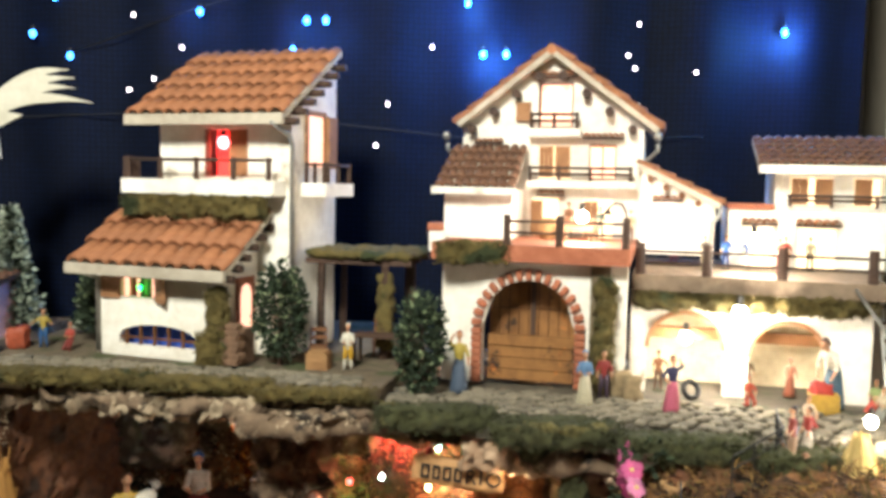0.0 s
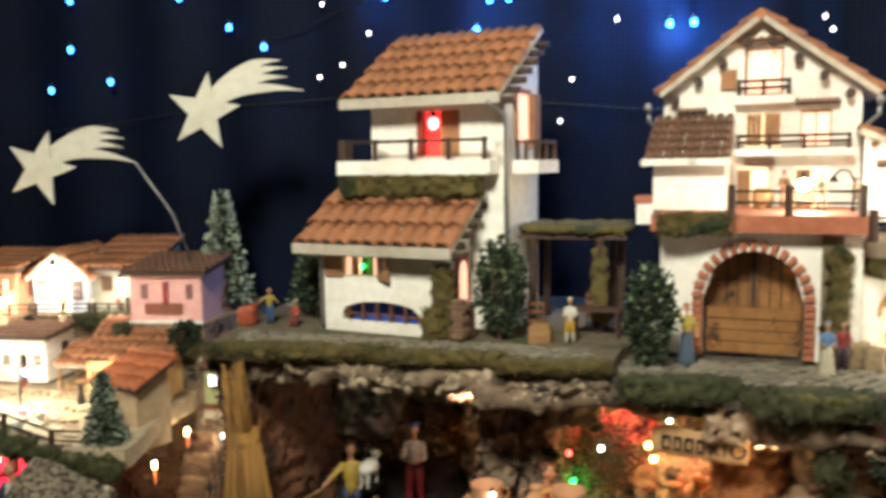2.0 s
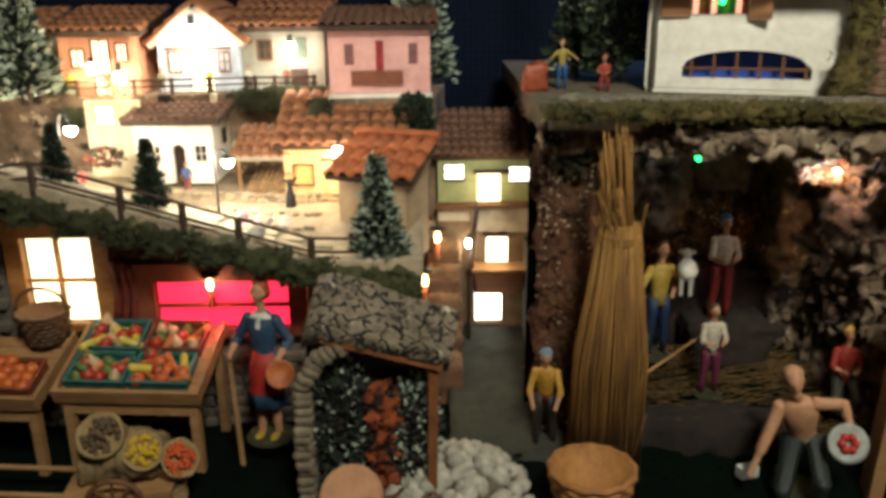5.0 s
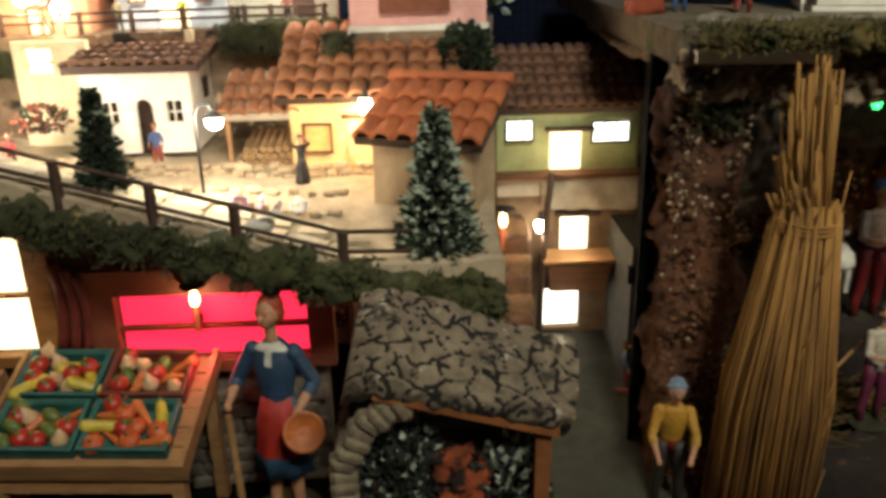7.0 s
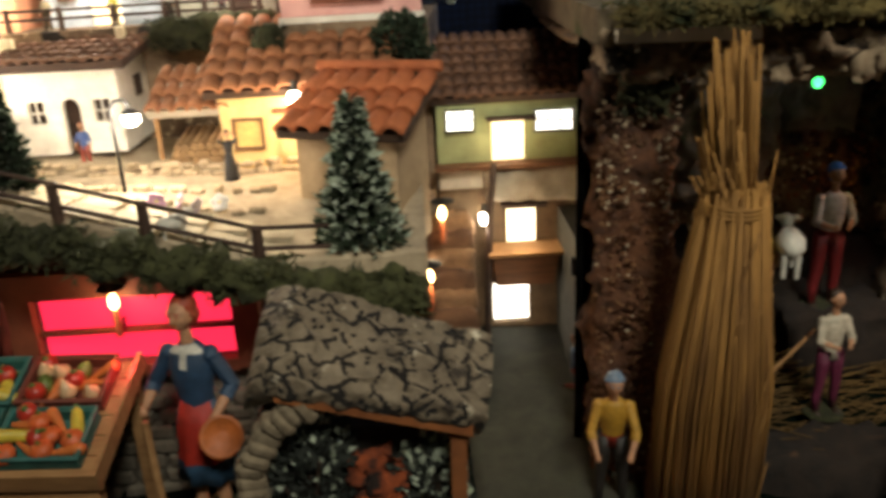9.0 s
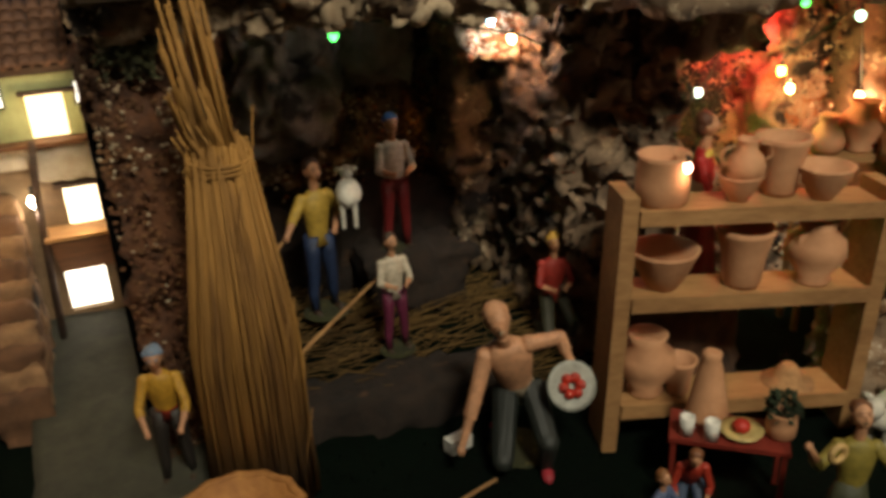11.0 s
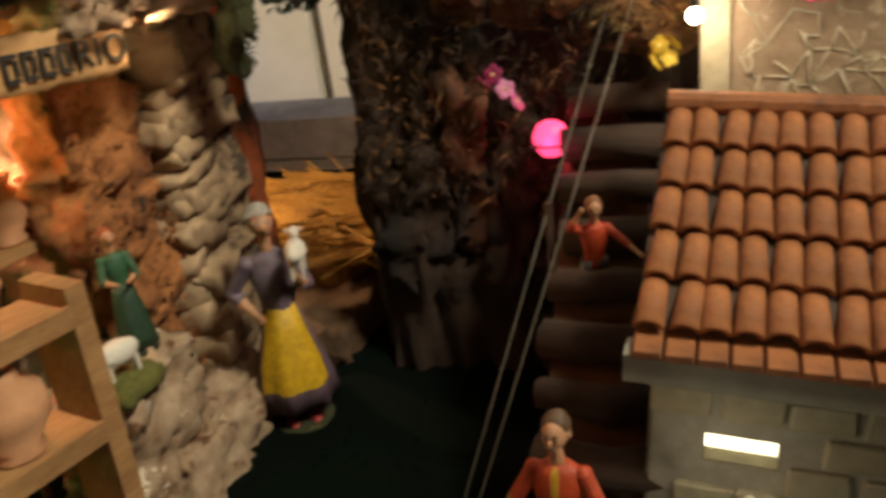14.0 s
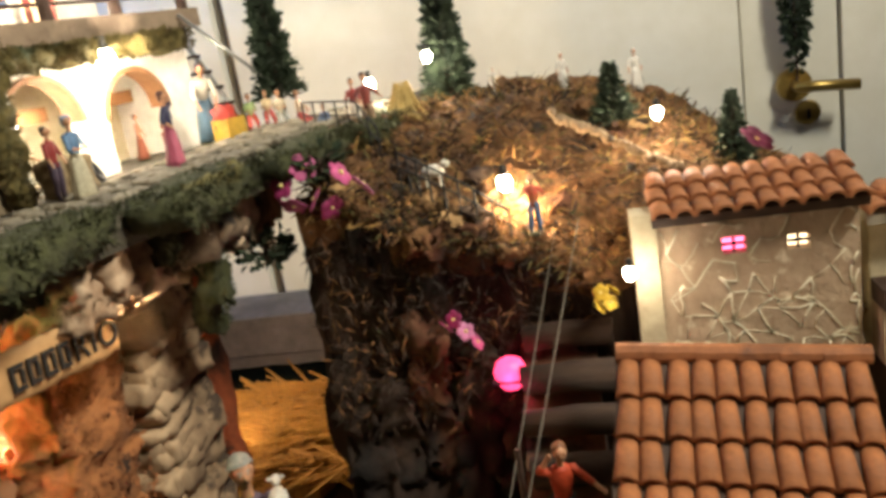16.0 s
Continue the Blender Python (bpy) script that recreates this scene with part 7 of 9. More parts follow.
solo("long_staff", bm, WOOD_PALE, None, "long pale wooden staff held by the shepherd", "staff")
bm = B()
tube(bm, (-0.575, 1.158, 0.116), (-0.462, 1.255, 0.134), 0.0019, 0.0016, 7)
solo("long_staff", bm, WOOD_PALE, None, "pale stick leaning on the cave lip", "staff")


lamb(-0.485, 1.278, 0.185, 0.06, 75, "small white toy lamb carried on the shoulder")
lamb(-0.022, 1.035, 0.130, 0.045, 160, "small white toy goose on the pale rock", "goose")
solo("white_cup", boxes((-0.012, 0.012, -0.006, 0.006, 0, 0.014)), paint("d9d6cc"), pose(-0.445, 1.11, 0.012, 0, 0, 15), "small white block lying on the dark mat", "block")

# ---- pottery shelf ----
def shelf_unit():
    T = thing("pottery_shelf", pose(-0.322, 1.062, 0.0, 0, 2.5, -15.5), "rough pale wooden shelf holding terracotta pots", "shelf")
    W = 0.245
    for x in (0, W - 0.014):
        part("upright", boxes((x, x + 0.014, 0, 0.045, 0, 0.25)), WOOD_PALE, T)
    for z in (0.04, 0.148, 0.228):
        part("shelf_board", boxes((0.0145, W - 0.0145, 0.001, 0.046, z, z + 0.009)), WOOD_PALE, T)
        part("front_strip", boxes((0.0145, W - 0.0145, -0.0035, 0.0005, z - 0.002, z + 0.012)), WOOD_PALE, T)
    return T


SH = shelf_unit().matrix_world.copy()
for kind, u, v, z, h, hd, r in (("pot", 0.040, 0.022, 0.237, 0.044, 1, 20), ("bowl", 0.108, 0.022, 0.237, 0.024, 0, 0), ("jug", 0.110, 0.020, 0.256, 0.036, 2, -10), ("bowl", 0.182, 0.020, 0.237, 0.030, 1, 170), ("vase", 0.150, 0.036, 0.237, 0.052, 0, 0), ("bowl", 0.05, 0.024, 0.157, 0.038, 0, 0), ("vase", 0.122, 0.022, 0.157, 0.056, 0, 0), ("urn", 0.188, 0.022, 0.157, 0.060, 2, 10), ("urn", 0.045, 0.024, 0.049, 0.062, 0, 0), ("vase", 0.075, 0.02, 0.049, 0.036, 0, 0)):
    p = SH @ Vector((u, v, z))
    pottery(kind, p.x, p.y, p.z, h, hd, r)
T = thing("rear_pottery_table", pose(0.02, 1.14, 0.02, 0, 0, -15), "small plank table of pots behind the shelf", "table")
part("tabletop", boxes((-0.055, 0.055, -0.022, 0.022, 0.192, 0.199)), WOOD_PALE, T)
for a in (-0.05, 0.046):
    for b in (-0.018, 0.014):
        part("leg", boxes((a, a + 0.005, b, b + 0.005, 0, 0.192)), WOOD_PALE, T)
for kind, u, h, hd in (("jug", -0.03, 0.04, 1), ("urn", 0.005, 0.052, 0), ("jug", 0.035, 0.042, 2)):
    pottery(kind, 0.02 + u, 1.14 - 0.27 * u, 0.219, h, hd, 30, "small terracotta " + kind + " on the plank table")
figurine("potter_woman", "figurine woman in red shawl and white blouse behind the shelf", -0.188, 1.118, 0.115, 0.19, 45, "c2b59c", "7d1f1f", "5a3420", skirt=True, arms="carry", shawl="a8201c", collar="c9a94a", turn=20)
bm = B()
lump(bm, -0.24, -0.14, 1.09, 1.15, -0.01, 0.125, 0.014, 0.008, 20, 59)
solo("rock_block", bm, ROCK_BROWN, None, "low brown rock behind the shelf", "rock", kind="structure")
figurine("girl_figurine", "small red-haired figurine in green holding a pot", 0.016, 1.045, 0.134, 0.106, -45, "2f5a3c", "27432f", "a04a26", skirt=True, arms="carry")
bm = B()
lump(bm, -0.055, 0.055, 1.02, 1.10, -0.015, 0.132, 0.007, 0.010, 34, 60)
lump(bm, -0.03, 0.16, 1.00, 1.09, -0.02, 0.05, 0.007, 0.009, 34, 61)
solo("pale_rock", bm, WASHED, None, "pale whitewashed rock at the pillar foot", "rock", kind="structure")
bm = B()
lump(bm, -0.048, 0.002, 1.015, 1.055, 0.118, 0.134, 0.006, 0.004, 40, 62)
solo("grass_cushion", bm, mat("olive_moss", "6d6a30", "47461d", 120, 0.95, 1.0), None, "olive moss cushion under the white goose", "moss")
# low red table, stool and figures before the shelf
small_table(-0.255, 0.975, 0.0, 0.095, 0.045, 0.062, -38, "low red painted table with clay cups", paint("7d2a1e"))
T = thing("clay_cone", pose(-0.258, 1.0, 0.062), "tall tapering clay cone on the low red table", "pottery")
bm = B()
lathe(bm, [(0.019, 0), (0.018, 0.004), (0.0095, 0.050), (0.0075, 0.056), (0.0085, 0.062), (0.005, 0.064)], 18)
part("vessel", bm, CLAY, T)
T = thing("tomato_plate", pose(-0.250, 0.966, 0.062), "cream plate holding one red tomato", "plate")
bm = B()
lathe(bm, [(0.008, 0), (0.017, 0.004), (0.018, 0.006), (0.008, 0.003)], 18)
part("dish", bm, paint("c9b070"), T)
bm = B()
ball(bm, (0, 0, 0.0085), (0.0075, 0.0075, 0.006), 10, 8)
part("tomato", bm, paint("b82a1c"), T)
pottery("pot", -0.222, 0.952, 0.062, 0.024, 0, 0, "small clay pot of herbs on the red table")
for dx in (0, 0.014):
    bm = B()
    lathe(bm, [(0.0055, 0), (0.0065, 0.018), (0.0055, 0.018), (0.0045, 0.004)], 12)
    solo("white_cup", bm, paint("d9d6cc"), pose(-0.29 + dx, 0.985 - dx, 0.062), "small white cup on the low red table", "cup", "white cups")
HATP = SH @ Vector((0.185, 0.024, 0.049))
T = thing("straw_hat", pose(HATP.x, HATP.y, HATP.z), "tan felt hat lying on the lowest shelf board", "hat")
bm = B()
lathe(bm, [(0.024, 0), (0.024, 0.002), (0.013, 0.004), (0.011, 0.014), (0.006, 0.020)], 18)
part("felt", bm, paint("b98a5c", 0.9), T)
lamb(-0.082, 0.962, 0.0, 0.078, 195, "stout cream fleecy toy sheep before the shelf", "sheep")
bm = B()
path_tube(bm, [(-0.273 + 0.006 * math.cos(t), 0.852, 0.129 + 0.006 * math.sin(t)) for t in (2 * math.pi * i / 12 for i in range(13))], 0.0024, 7)
solo("bread_ring", bm, paint("c9a468"), None, "pale ring loaf held up by the reaching woman", "bread")
figurine("reaching_woman", "figurine woman in olive bodice spreading her arms", -0.236, 0.868, 0.0, 0.158, -28, "8a7a34", "3c3f2a", "6a4024", skirt=True, arms=(((0.17, -0.04, 0.16), (0.24, -0.10, 0.29)), ((0.16, -0.05, 0.15), (0.27, -0.09, 0.02))), belt="3a3a20", nod=-20)
figurine("crouching_man", "figurine in red shirt crouching by the low table", -0.300, 0.965, 0.0, 0.115, -30, "a8321f", "3a4a62", "7a4a2a", arms="work", lean=30, kneel=True)
figurine("sitting_boy", "small figurine boy in blue and red sitting on the mat", -0.345, 0.94, 0.0, 0.10, 20, "4a5a7a", "8a2a22", "8a5a30", arms="work", kneel=True)
bm = B()
tube(bm, (-0.50, 1.04, 0.006), (-0.43, 1.06, 0.008), 0.002, 0.0016, 6)
solo("thin_stick", bm, WOOD_PALE, None, "thin pale stick lying on the mat", "stick")
figurine("old_woman", "figurine old woman with yellow apron carrying a lamb", 0.116, 0.978, 0.0, 0.222, -58, "6f5e6a", "66525c", "9a9488", skirt=True, apron="d0a41e", arms=("hip", ((0.12, -0.03, 0.12), (0.08, -0.10, 0.19))), hat="9a9488", hem=0.10, shoes="a03028")
lamb(0.092, 0.940, 0.158, 0.04, 20, "small white toy lamb held by the old woman")

shrub("herb_tuft", "dark herbs growing in the small clay pot", -0.222, 0.952, 0.078, 0.022, 0.022, 92, 130, [FOLIAGE, FOLIAGE], 0.0, 0.008)

# ---- hanging sign ----
def hanging_sign():
    T = thing("hanging_sign", pose(-0.052, 1.040, 0.343, 0, 4, -8), "pale wooden sign with dark lettering hung on strings", "sign")
    bm = B()
    lump(bm, 0, 0.118, -0.003, 0.003, 0, 0.036, 0.006, 0.0016, 60, 3, soft=0.03)
    part("board", bm, mat("pale_sign_wood", "c79a68", "9a6f42", 40, 0.75, 0.3), T)
    x = 0.012
    for w in (0.011, 0.010, 0.011, 0.010):
        for q in ((x, x + w, 0.008, 0.011), (x, x + w, 0.023, 0.026), (x, x + 0.003, 0.011, 0.023), (x + w - 0.0028, x + w, 0.012, 0.022)):
            part("letter_bar", boxes((q[0], q[1], -0.0062, -0.0042, q[2], q[3])), BLACK, T)
        x += w + 0.0035
    for ch in "RIO":
        cu = bpy.data.curves.new("letter", "FONT")
        cu.body, cu.size, cu.extrude = ch, 0.026, 0.0008
        ob = new("letter", cu)
        me = bpy.data.meshes.new_from_object(ob)
        bpy.data.objects.remove(ob)
        me.materials.append(BLACK)
        part("letter", me, None, T, "", pose(x, -0.0052, 0.0085, 90, 0, 0))
        x += 0.0085 if ch == "I" else 0.0175
    for a in (0.004, 0.114):
        bm = B()
        tube(bm, (a, 0, 0.034), (0.059, 0.004, 0.083), 0.0012, 0.0012, 6)
        part("string", bm, paint("c9c0b0"), T)


hanging_sign()

# ---- coloured fairy lights in the cave ----
for p, g, w, c, lab in (
    ((-0.059, 1.235, 0.349), G_REDBULB, 0.66, (1, 0.10, 0.09), "red fairy light glowing on the cave rock"),
    ((-0.041, 1.19, 0.300), glow("yellow_bulb_glow", (1.0, 0.7, 0.15), 16), 0.28, (1, 0.62, 0.25), "yellow fairy light glowing on the cave rock"),
    ((0.050, 1.17, 0.267), glow("peach_bulb_glow", (1.0, 0.55, 0.3), 14), 0.28, (1, 0.55, 0.32), "peach fairy light beside the pottery"),
    ((-0.107, 1.235, 0.277), glow("pale_bulb_glow", (0.75, 1.0, 0.9), 8), 0.0, WHITE, "pale fairy light on the cave rock"),
    ((-0.156, 1.235, 0.268), G_REDBULB, 0.0, WARM, "tiny red fairy light on the cave rock"),
    ((-0.494, 1.24, 0.374), G_GREEN, 0.006, (0.4, 1, 0.5), "green fairy light under the cave roof"),
    ((-0.149, 1.238, 0.222), G_GREEN, 0.09, (0.1, 1, 0.15), "green fairy light glowing on the dark rock"),
    ((-0.259, 1.05, 0.271), glow("rose_bulb_glow", (1.0, 0.5, 0.4), 12), 0.02, (1, 0.6, 0.4), "small rose fairy light among the pots"),
    ((-0.312, 1.262, 0.350), glow("orange_bulb_glow", (1.0, 0.5, 0.25), 14), 0.22, (1, 0.52, 0.28), "orange fairy light on the cave rock"),
    ((-0.331, 1.27, 0.368), glow("blue_bulb_glow", (0.4, 0.75, 1.0), 8), 0.16, (0.75, 0.88, 1.0), "pale blue fairy light under the cave roof"),
    ((-0.034, 1.182, 0.282), glow("lime_bulb_glow", (0.85, 1.0, 0.4), 10), 0.05, (0.85, 1, 0.4), "lime fairy light below the yellow one"),
    ((-0.02, 1.12, 0.361), glow("teal_bulb_glow", (0.5, 1.0, 0.8), 6), 0.02, (0.1, 1, 0.2), "green fairy light beside the hanging sign"),
    ((-0.069, 1.14, 0.376), G_GREEN, 0.004, (0.1, 1, 0.2), "green fairy light shining on the rock arch"),
    ((0.300, 1.17, 0.225), glow("amber_bulb_glow", (1.0, 0.4, 0.12), 10), 2.0, (1, 0.70, 0.44), "amber fairy light hidden behind the pillar"),
    ((0.074, 1.01, 0.372), glow("gold_bulb_glow", (1.0, 0.75, 0.3), 18), 0.08, WARM, "golden fairy light by the sign board"),
):
    bulb("fairy_light", lab, p, 0.0042, g, w, c)
bm = B()
path_tube(bm, [(-0.60, 1.22, 0.40), (-0.494, 1.24, 0.386), (-0.40, 1.24, 0.378), (-0.315, 1.24, 0.357), (-0.13, 1.235, 0.262), (-0.097, 1.235, 0.288), (-0.059, 1.235, 0.362), (-0.069, 1.14, 0.388), (-0.041, 1.19, 0.312), (-0.02, 1.12, 0.373), (0.050, 1.17, 0.280)], 0.0012, 5)
solo("light_cable", bm, mat("green_cable", "1f3a26", "142a1a", 60, 0.6, 0.1), None, "thin dark green fairy light cable", "cable")


# crumbled gravel and flakes glued over the cave rock
def crumbs(label, n, seed, place, mats_, lo=0.0015, hi=0.0045):
    rg = random.Random(seed)
    bm = B()
    for k in range(n):
        x, y, z = place(rg)
        r = rg.uniform(lo, hi)
        t = rg.uniform(0, 6.28)
        ct, st = math.cos(t), math.sin(t)
        c = []
        for a, b, e in ((-1, 0, -0.6), (0.2, -0.4, -1), (1, 0, 0.1), (0.3, -0.3, 1), (-0.8, -0.2, 0.7), (0, -0.8, 0)):
            c.append(bm.verts.new((x + r * (a * ct - e * st) * rg.uniform(0.7, 1.2), y + r * b, z + r * (a * st + e * ct) * rg.uniform(0.7, 1.2))))
        k2 = rg.randrange(len(mats_))
        for i in range(5):
            bm.faces.new((c[i], c[(i + 1) % 5], c[5])).material_index = k2
    return tagged(solo("rock_crumb", bm, mats_, None, label, "gravel"), kind="stuff")


C_PALE, C_RUST, C_DARK = mat("pale_crumb", "b8a78e", "7d6c58", 80, 0.9, 0.5), mat("rust_crumb", "8a5228", "4d2c16", 80, 0.9, 0.5), mat("dark_crumb", "3a2c20", "1c150f", 80, 0.9, 0.5)
bump_y = lambda x, z: 0.018 * noise.noise((x * 22, 1.3, z * 22)) + 0.006 * noise.noise((x * 60, 4.3, z * 60))


def on_back(rg):
    x, z = rg.uniform(-0.62, -0.26), rg.uniform(0.08, 0.38)
    return x, 1.43 + bump_y(x, z), z


def on_warm(rg):
    x, z = rg.uniform(-0.17, 0.09), rg.uniform(0.04, 0.38)
    return x, (1.268 if x < -0.01 else 1.205) + bump_y(x, z), z


def on_ochre(rg):
    x, z = rg.uniform(0.02, 0.125), rg.uniform(0.04, 0.39)
    return x, 1.060 + 0.5 * bump_y(x, z), z


def on_boss(rg):
    x, z = rg.uniform(-0.35, -0.275), rg.uniform(0.33, 0.40)
    return x, 1.284 + 0.6 * bump_y(x, z), z


crumbs("pale and rusty crumbs on the cave back wall", 1500, 301, on_back, [C_PALE, C_RUST, C_DARK], 0.0012, 0.004)
crumbs("rusty crumbs on the rock behind the pottery", 1300, 303, on_warm, [C_RUST, C_PALE, C_DARK], 0.001, 0.0034)
def on_hollow(rg):
    x, z = rg.gauss(-0.095, 0.020), rg.gauss(0.255, 0.028)
    return x, 1.252 + 0.5 * bump_y(x, z), z


crumbs("dark brown gravel in a hollow of the rock", 900, 308, on_hollow, [C_DARK, C_DARK, mat("deep_brown_crumb", "4a2a1c", "26140c", 80, 0.9, 0.5)], 0.0014, 0.004)
crumbs("dark crumbs on the ochre rock face", 700, 304, on_ochre, [C_RUST, C_RUST, mat("ochre_crumb", "a8683a", "6f4222", 80, 0.9, 0.5)], 0.0008, 0.0024)
def on_patch(rg):
    x, z = rg.gauss(-0.33, 0.022), rg.gauss(0.222, 0.026)
    return x, 1.422 + 0.4 * bump_y(x, z), z


crumbs("golden rust gravel patch in the cave", 700, 306, on_patch, [C_RUST, mat("gold_rust_crumb", "a8702c", "6a4218", 80, 0.9, 0.5)], 0.001, 0.003)
crumbs("crumbs on the lit boss of rock", 500, 305, on_boss, [C_PALE, C_RUST])

# ---- bark hill on the right ----
def ramp_of(v, table):
    for (a, p), (b, q) in zip(table, table[1:]):
        if v <= b:
            return p + (q - p) * max(0, v - a) / (b - a)
    return table[-1][1]


def hill_z(x, y):
    """Height of the hilltop: a ragged crest that falls towards the village."""
    crest = ramp_of(y, ((0.40, 0.29), (0.47, 0.335), (0.51, 0.368), (0.55, 0.40), (0.59, 0.42), (0.65, 0.434), (0.72, 0.45), (0.82, 0.442), (0.90, 0.438), (0.97, 0.43)))
    fall = ramp_of(y, ((0.4, 0.05), (0.6, 0.09), (0.66, 0.13), (0.72, 0.115), (0.80, 0.085), (0.88, 0.045), (0.97, 0.03)))
    z = crest - fall * max(0, (0.40 - x) / 0.2) ** 1.3
    if y < 0.63 and x < 0.245:
        z = min(z, 0.335)
    return z


MOSSY = mat("russet_moss", "8a5f38", "38240f", 60, 0.95, 1.0, spots=("20160c", 0.56, 26))
DRYMOSS = mat("straw_coloured_moss", "a8854a", "6a4a24", 60, 0.95, 0.6)
BARKRED = mat("cinnamon_bark", "6a3f25", "33200f", 30, 0.9, 1.0, spots=("20140c", 0.58, 20))
bm = B()
HX, HY = 66, 90
top = []
for i in range(HX + 1):
    x = 0.205 + 0.42 * i / HX
    row = []
    for j in range(HY + 1):
        y = 0.40 + 0.515 * j / HY
        q = Vector((x, y, 0.3))
        cr = 1 - 2 * abs(noise.noise(q * 22))
        z = hill_z(x, y) + 0.010 * cr + 0.006 * noise.noise(q * 55) + 0.004 * noise.noise(q * 120) - 0.012
        row.append(bm.verts.new(q + noise.noise_vector(q * 40) * 0.006 + Vector((0, 0, z - 0.3))))
    top.append(row)
for i in range(HX):
    for j in range(HY):
        bm.faces.new((top[i][j], top[i + 1][j], top[i + 1][j + 1], top[i][j + 1])).smooth = True
edge = [v for v in top[0]] + [r[-1] for r in top[1:]]
prev = edge
for k in range(1, 25):
    cur = []
    for v in edge:
        q = Vector((v.co.x, v.co.y, v.co.z + (-0.03 - v.co.z) * k / 24))
        rid = noise.noise((q.x * 30, q.y * 60, q.z * 12)) * 0.018 + noise.noise((q.x * 90, q.y * 120, q.z * 50)) * 0.006
        out = Vector((-1, 0, 0)) if v.co.x < 0.22 else Vector((0, 1, 0))
        under = 0.02 * math.sin(math.pi * min(1, k / 16)) if v.co.x < 0.22 else -0.012 * math.sin(3.1 * k / 24)
        cur.append(bm.verts.new(q + out * (rid - under)))
    for a, b, c, d in zip(prev, prev[1:], cur[1:], cur):
        f = bm.faces.new((a, b, c, d))
        f.smooth, f.material_index = True, (0 if k < 3 else 1)
    prev = cur
hill = solo("bark_hill", bm, [MOSSY, BARK], None, "dark cork bark hill with a mossy russet top", "hill", kind="structure")
bm = B()
rg = random.Random(14)
for i in range(9000):
    x, y = 0.20 + 0.30 * rg.random() ** 1.6, rg.uniform(0.44, 0.912)
    z = hill_z(x, y) + rg.uniform(-0.008, 0.003)
    d = Vector((rg.uniform(-1.2, 0.3), rg.uniform(-1, 1), rg.uniform(-0.5, 0.8)))
    leaf(bm, (x, y, z), d, rg.uniform(0.006, 0.026), rg.uniform(0.0006, 0.0013), rg.choice((0, 0, 1, 2, 3)))
for i in range(2600):
    y = rg.uniform(0.66, 0.91)
    z = rg.uniform(0.18, 0.42)
    if z < hill_z(0.21, y):
        leaf(bm, (0.206 - rg.uniform(-0.012, 0.006), y, z), (rg.uniform(-0.6, 0.1), rg.uniform(-0.7, 0.7), rg.uniform(-1.2, 0.4)), rg.uniform(0.008, 0.024), 0.001, rg.choice((0, 3, 3, 3)))
tagged(solo("dry_grass", bm, [MOSSY, DRYMOSS, MOSS, BARK], None, "tangled dry brown moss fibres over the hilltop", "moss"), kind="stuff")
chunk_mats = (BARKRED, MOSSY, BARK, mat("sandy_rock", "b08a5c", "6f4f30", 40, 0.9, 0.8))
for i in range(26):
    y = rg.uniform(0.60, 0.90)
    x = rg.uniform(0.20, 0.29) if y > 0.66 else rg.uniform(0.32, 0.40)
    low = i > 23
    z = rg.uniform(0.20, 0.36) if low else hill_z(x, y) - 0.006
    bm = B()
    a, b, c = rg.uniform(0.006, 0.013), rg.uniform(0.009, 0.022), rg.uniform(0.004, 0.011)
    lump(bm, -a, a, -b, b, -c, c, 0.004, 0.008, 95, 90 + i, soft=0.3)
    solo("bark_chunk", bm, chunk_mats[i % 3 if low else i % 4], pose(0.205 if low else x, y, min(z, hill_z(0.21, y) - 0.01) if low else z, rg.uniform(-30, 30), rg.uniform(-30, 30), rg.uniform(0, 90)), "ragged piece of bark and earth on the slope", "bark", kind="structure")
for i in range(5):
    bm = B()
    lump(bm, -0.010, 0.010, -0.022, 0.022, -0.09, 0.09, 0.009, 0.012, 34, 130 + i, soft=0.4)
    solo("bark_slab", bm, BARKRED if i == 2 else BARK, pose(0.214, 0.75 + 0.036 * i, 0.14 + 0.03 * (i % 3), rg.uniform(-8, 8), rg.uniform(-6, 6), rg.uniform(-15, 15)), "upright cork bark slab on the cliff", "bark", kind="structure")

# opening through to the room: layered pillar, bark rim, grey board and straw bed
bm = B()
lump(bm, 0.06, 0.215, 1.085, 1.36, -0.02, 0.42, 0.012, 0.016, 15, 47)
solo("striped_pillar", bm, ROCK, None, "layered grey rock pillar beside the opening", "rock", kind="structure")
PALE = mat("pale_layered_stone", "ad9272", "66503a", 30, 0.9, 0.9, spots=("3a2c20", 0.6, 30))
SOFFIT = mat("flaked_pale_rock", "c0a68a", "8a6c52", 50, 0.92, 1.0, spots=("5a4630", 0.62, 30))
add_patches(SOFFIT, "5c4428", 0.62, 18)
moss_patch("hanging_moss", "dark green moss hanging over the pillar top", [(0.128, 0.160, 0.965, 0.985, 0.335, 0.390), (0.08, 0.135, 0.975, 0.995, 0.385, 0.415), (0.15, 0.178, 0.985, 1.005, 0.305, 0.345)], 79, MOSS_GREEN, 0.006)
P = bpy.data.objects["striped_pillar"]
rg = random.Random(3)
lay = []
for s in range(5):
    bm = B()
    lump(bm, -0.056, 0.056, -0.024, 0.024, -0.011, 0.011, 0.0055, 0.0048, 26, s * 5.0, soft=0.22)
    lay.append(mesh_of("stone_layer", bm, PALE))
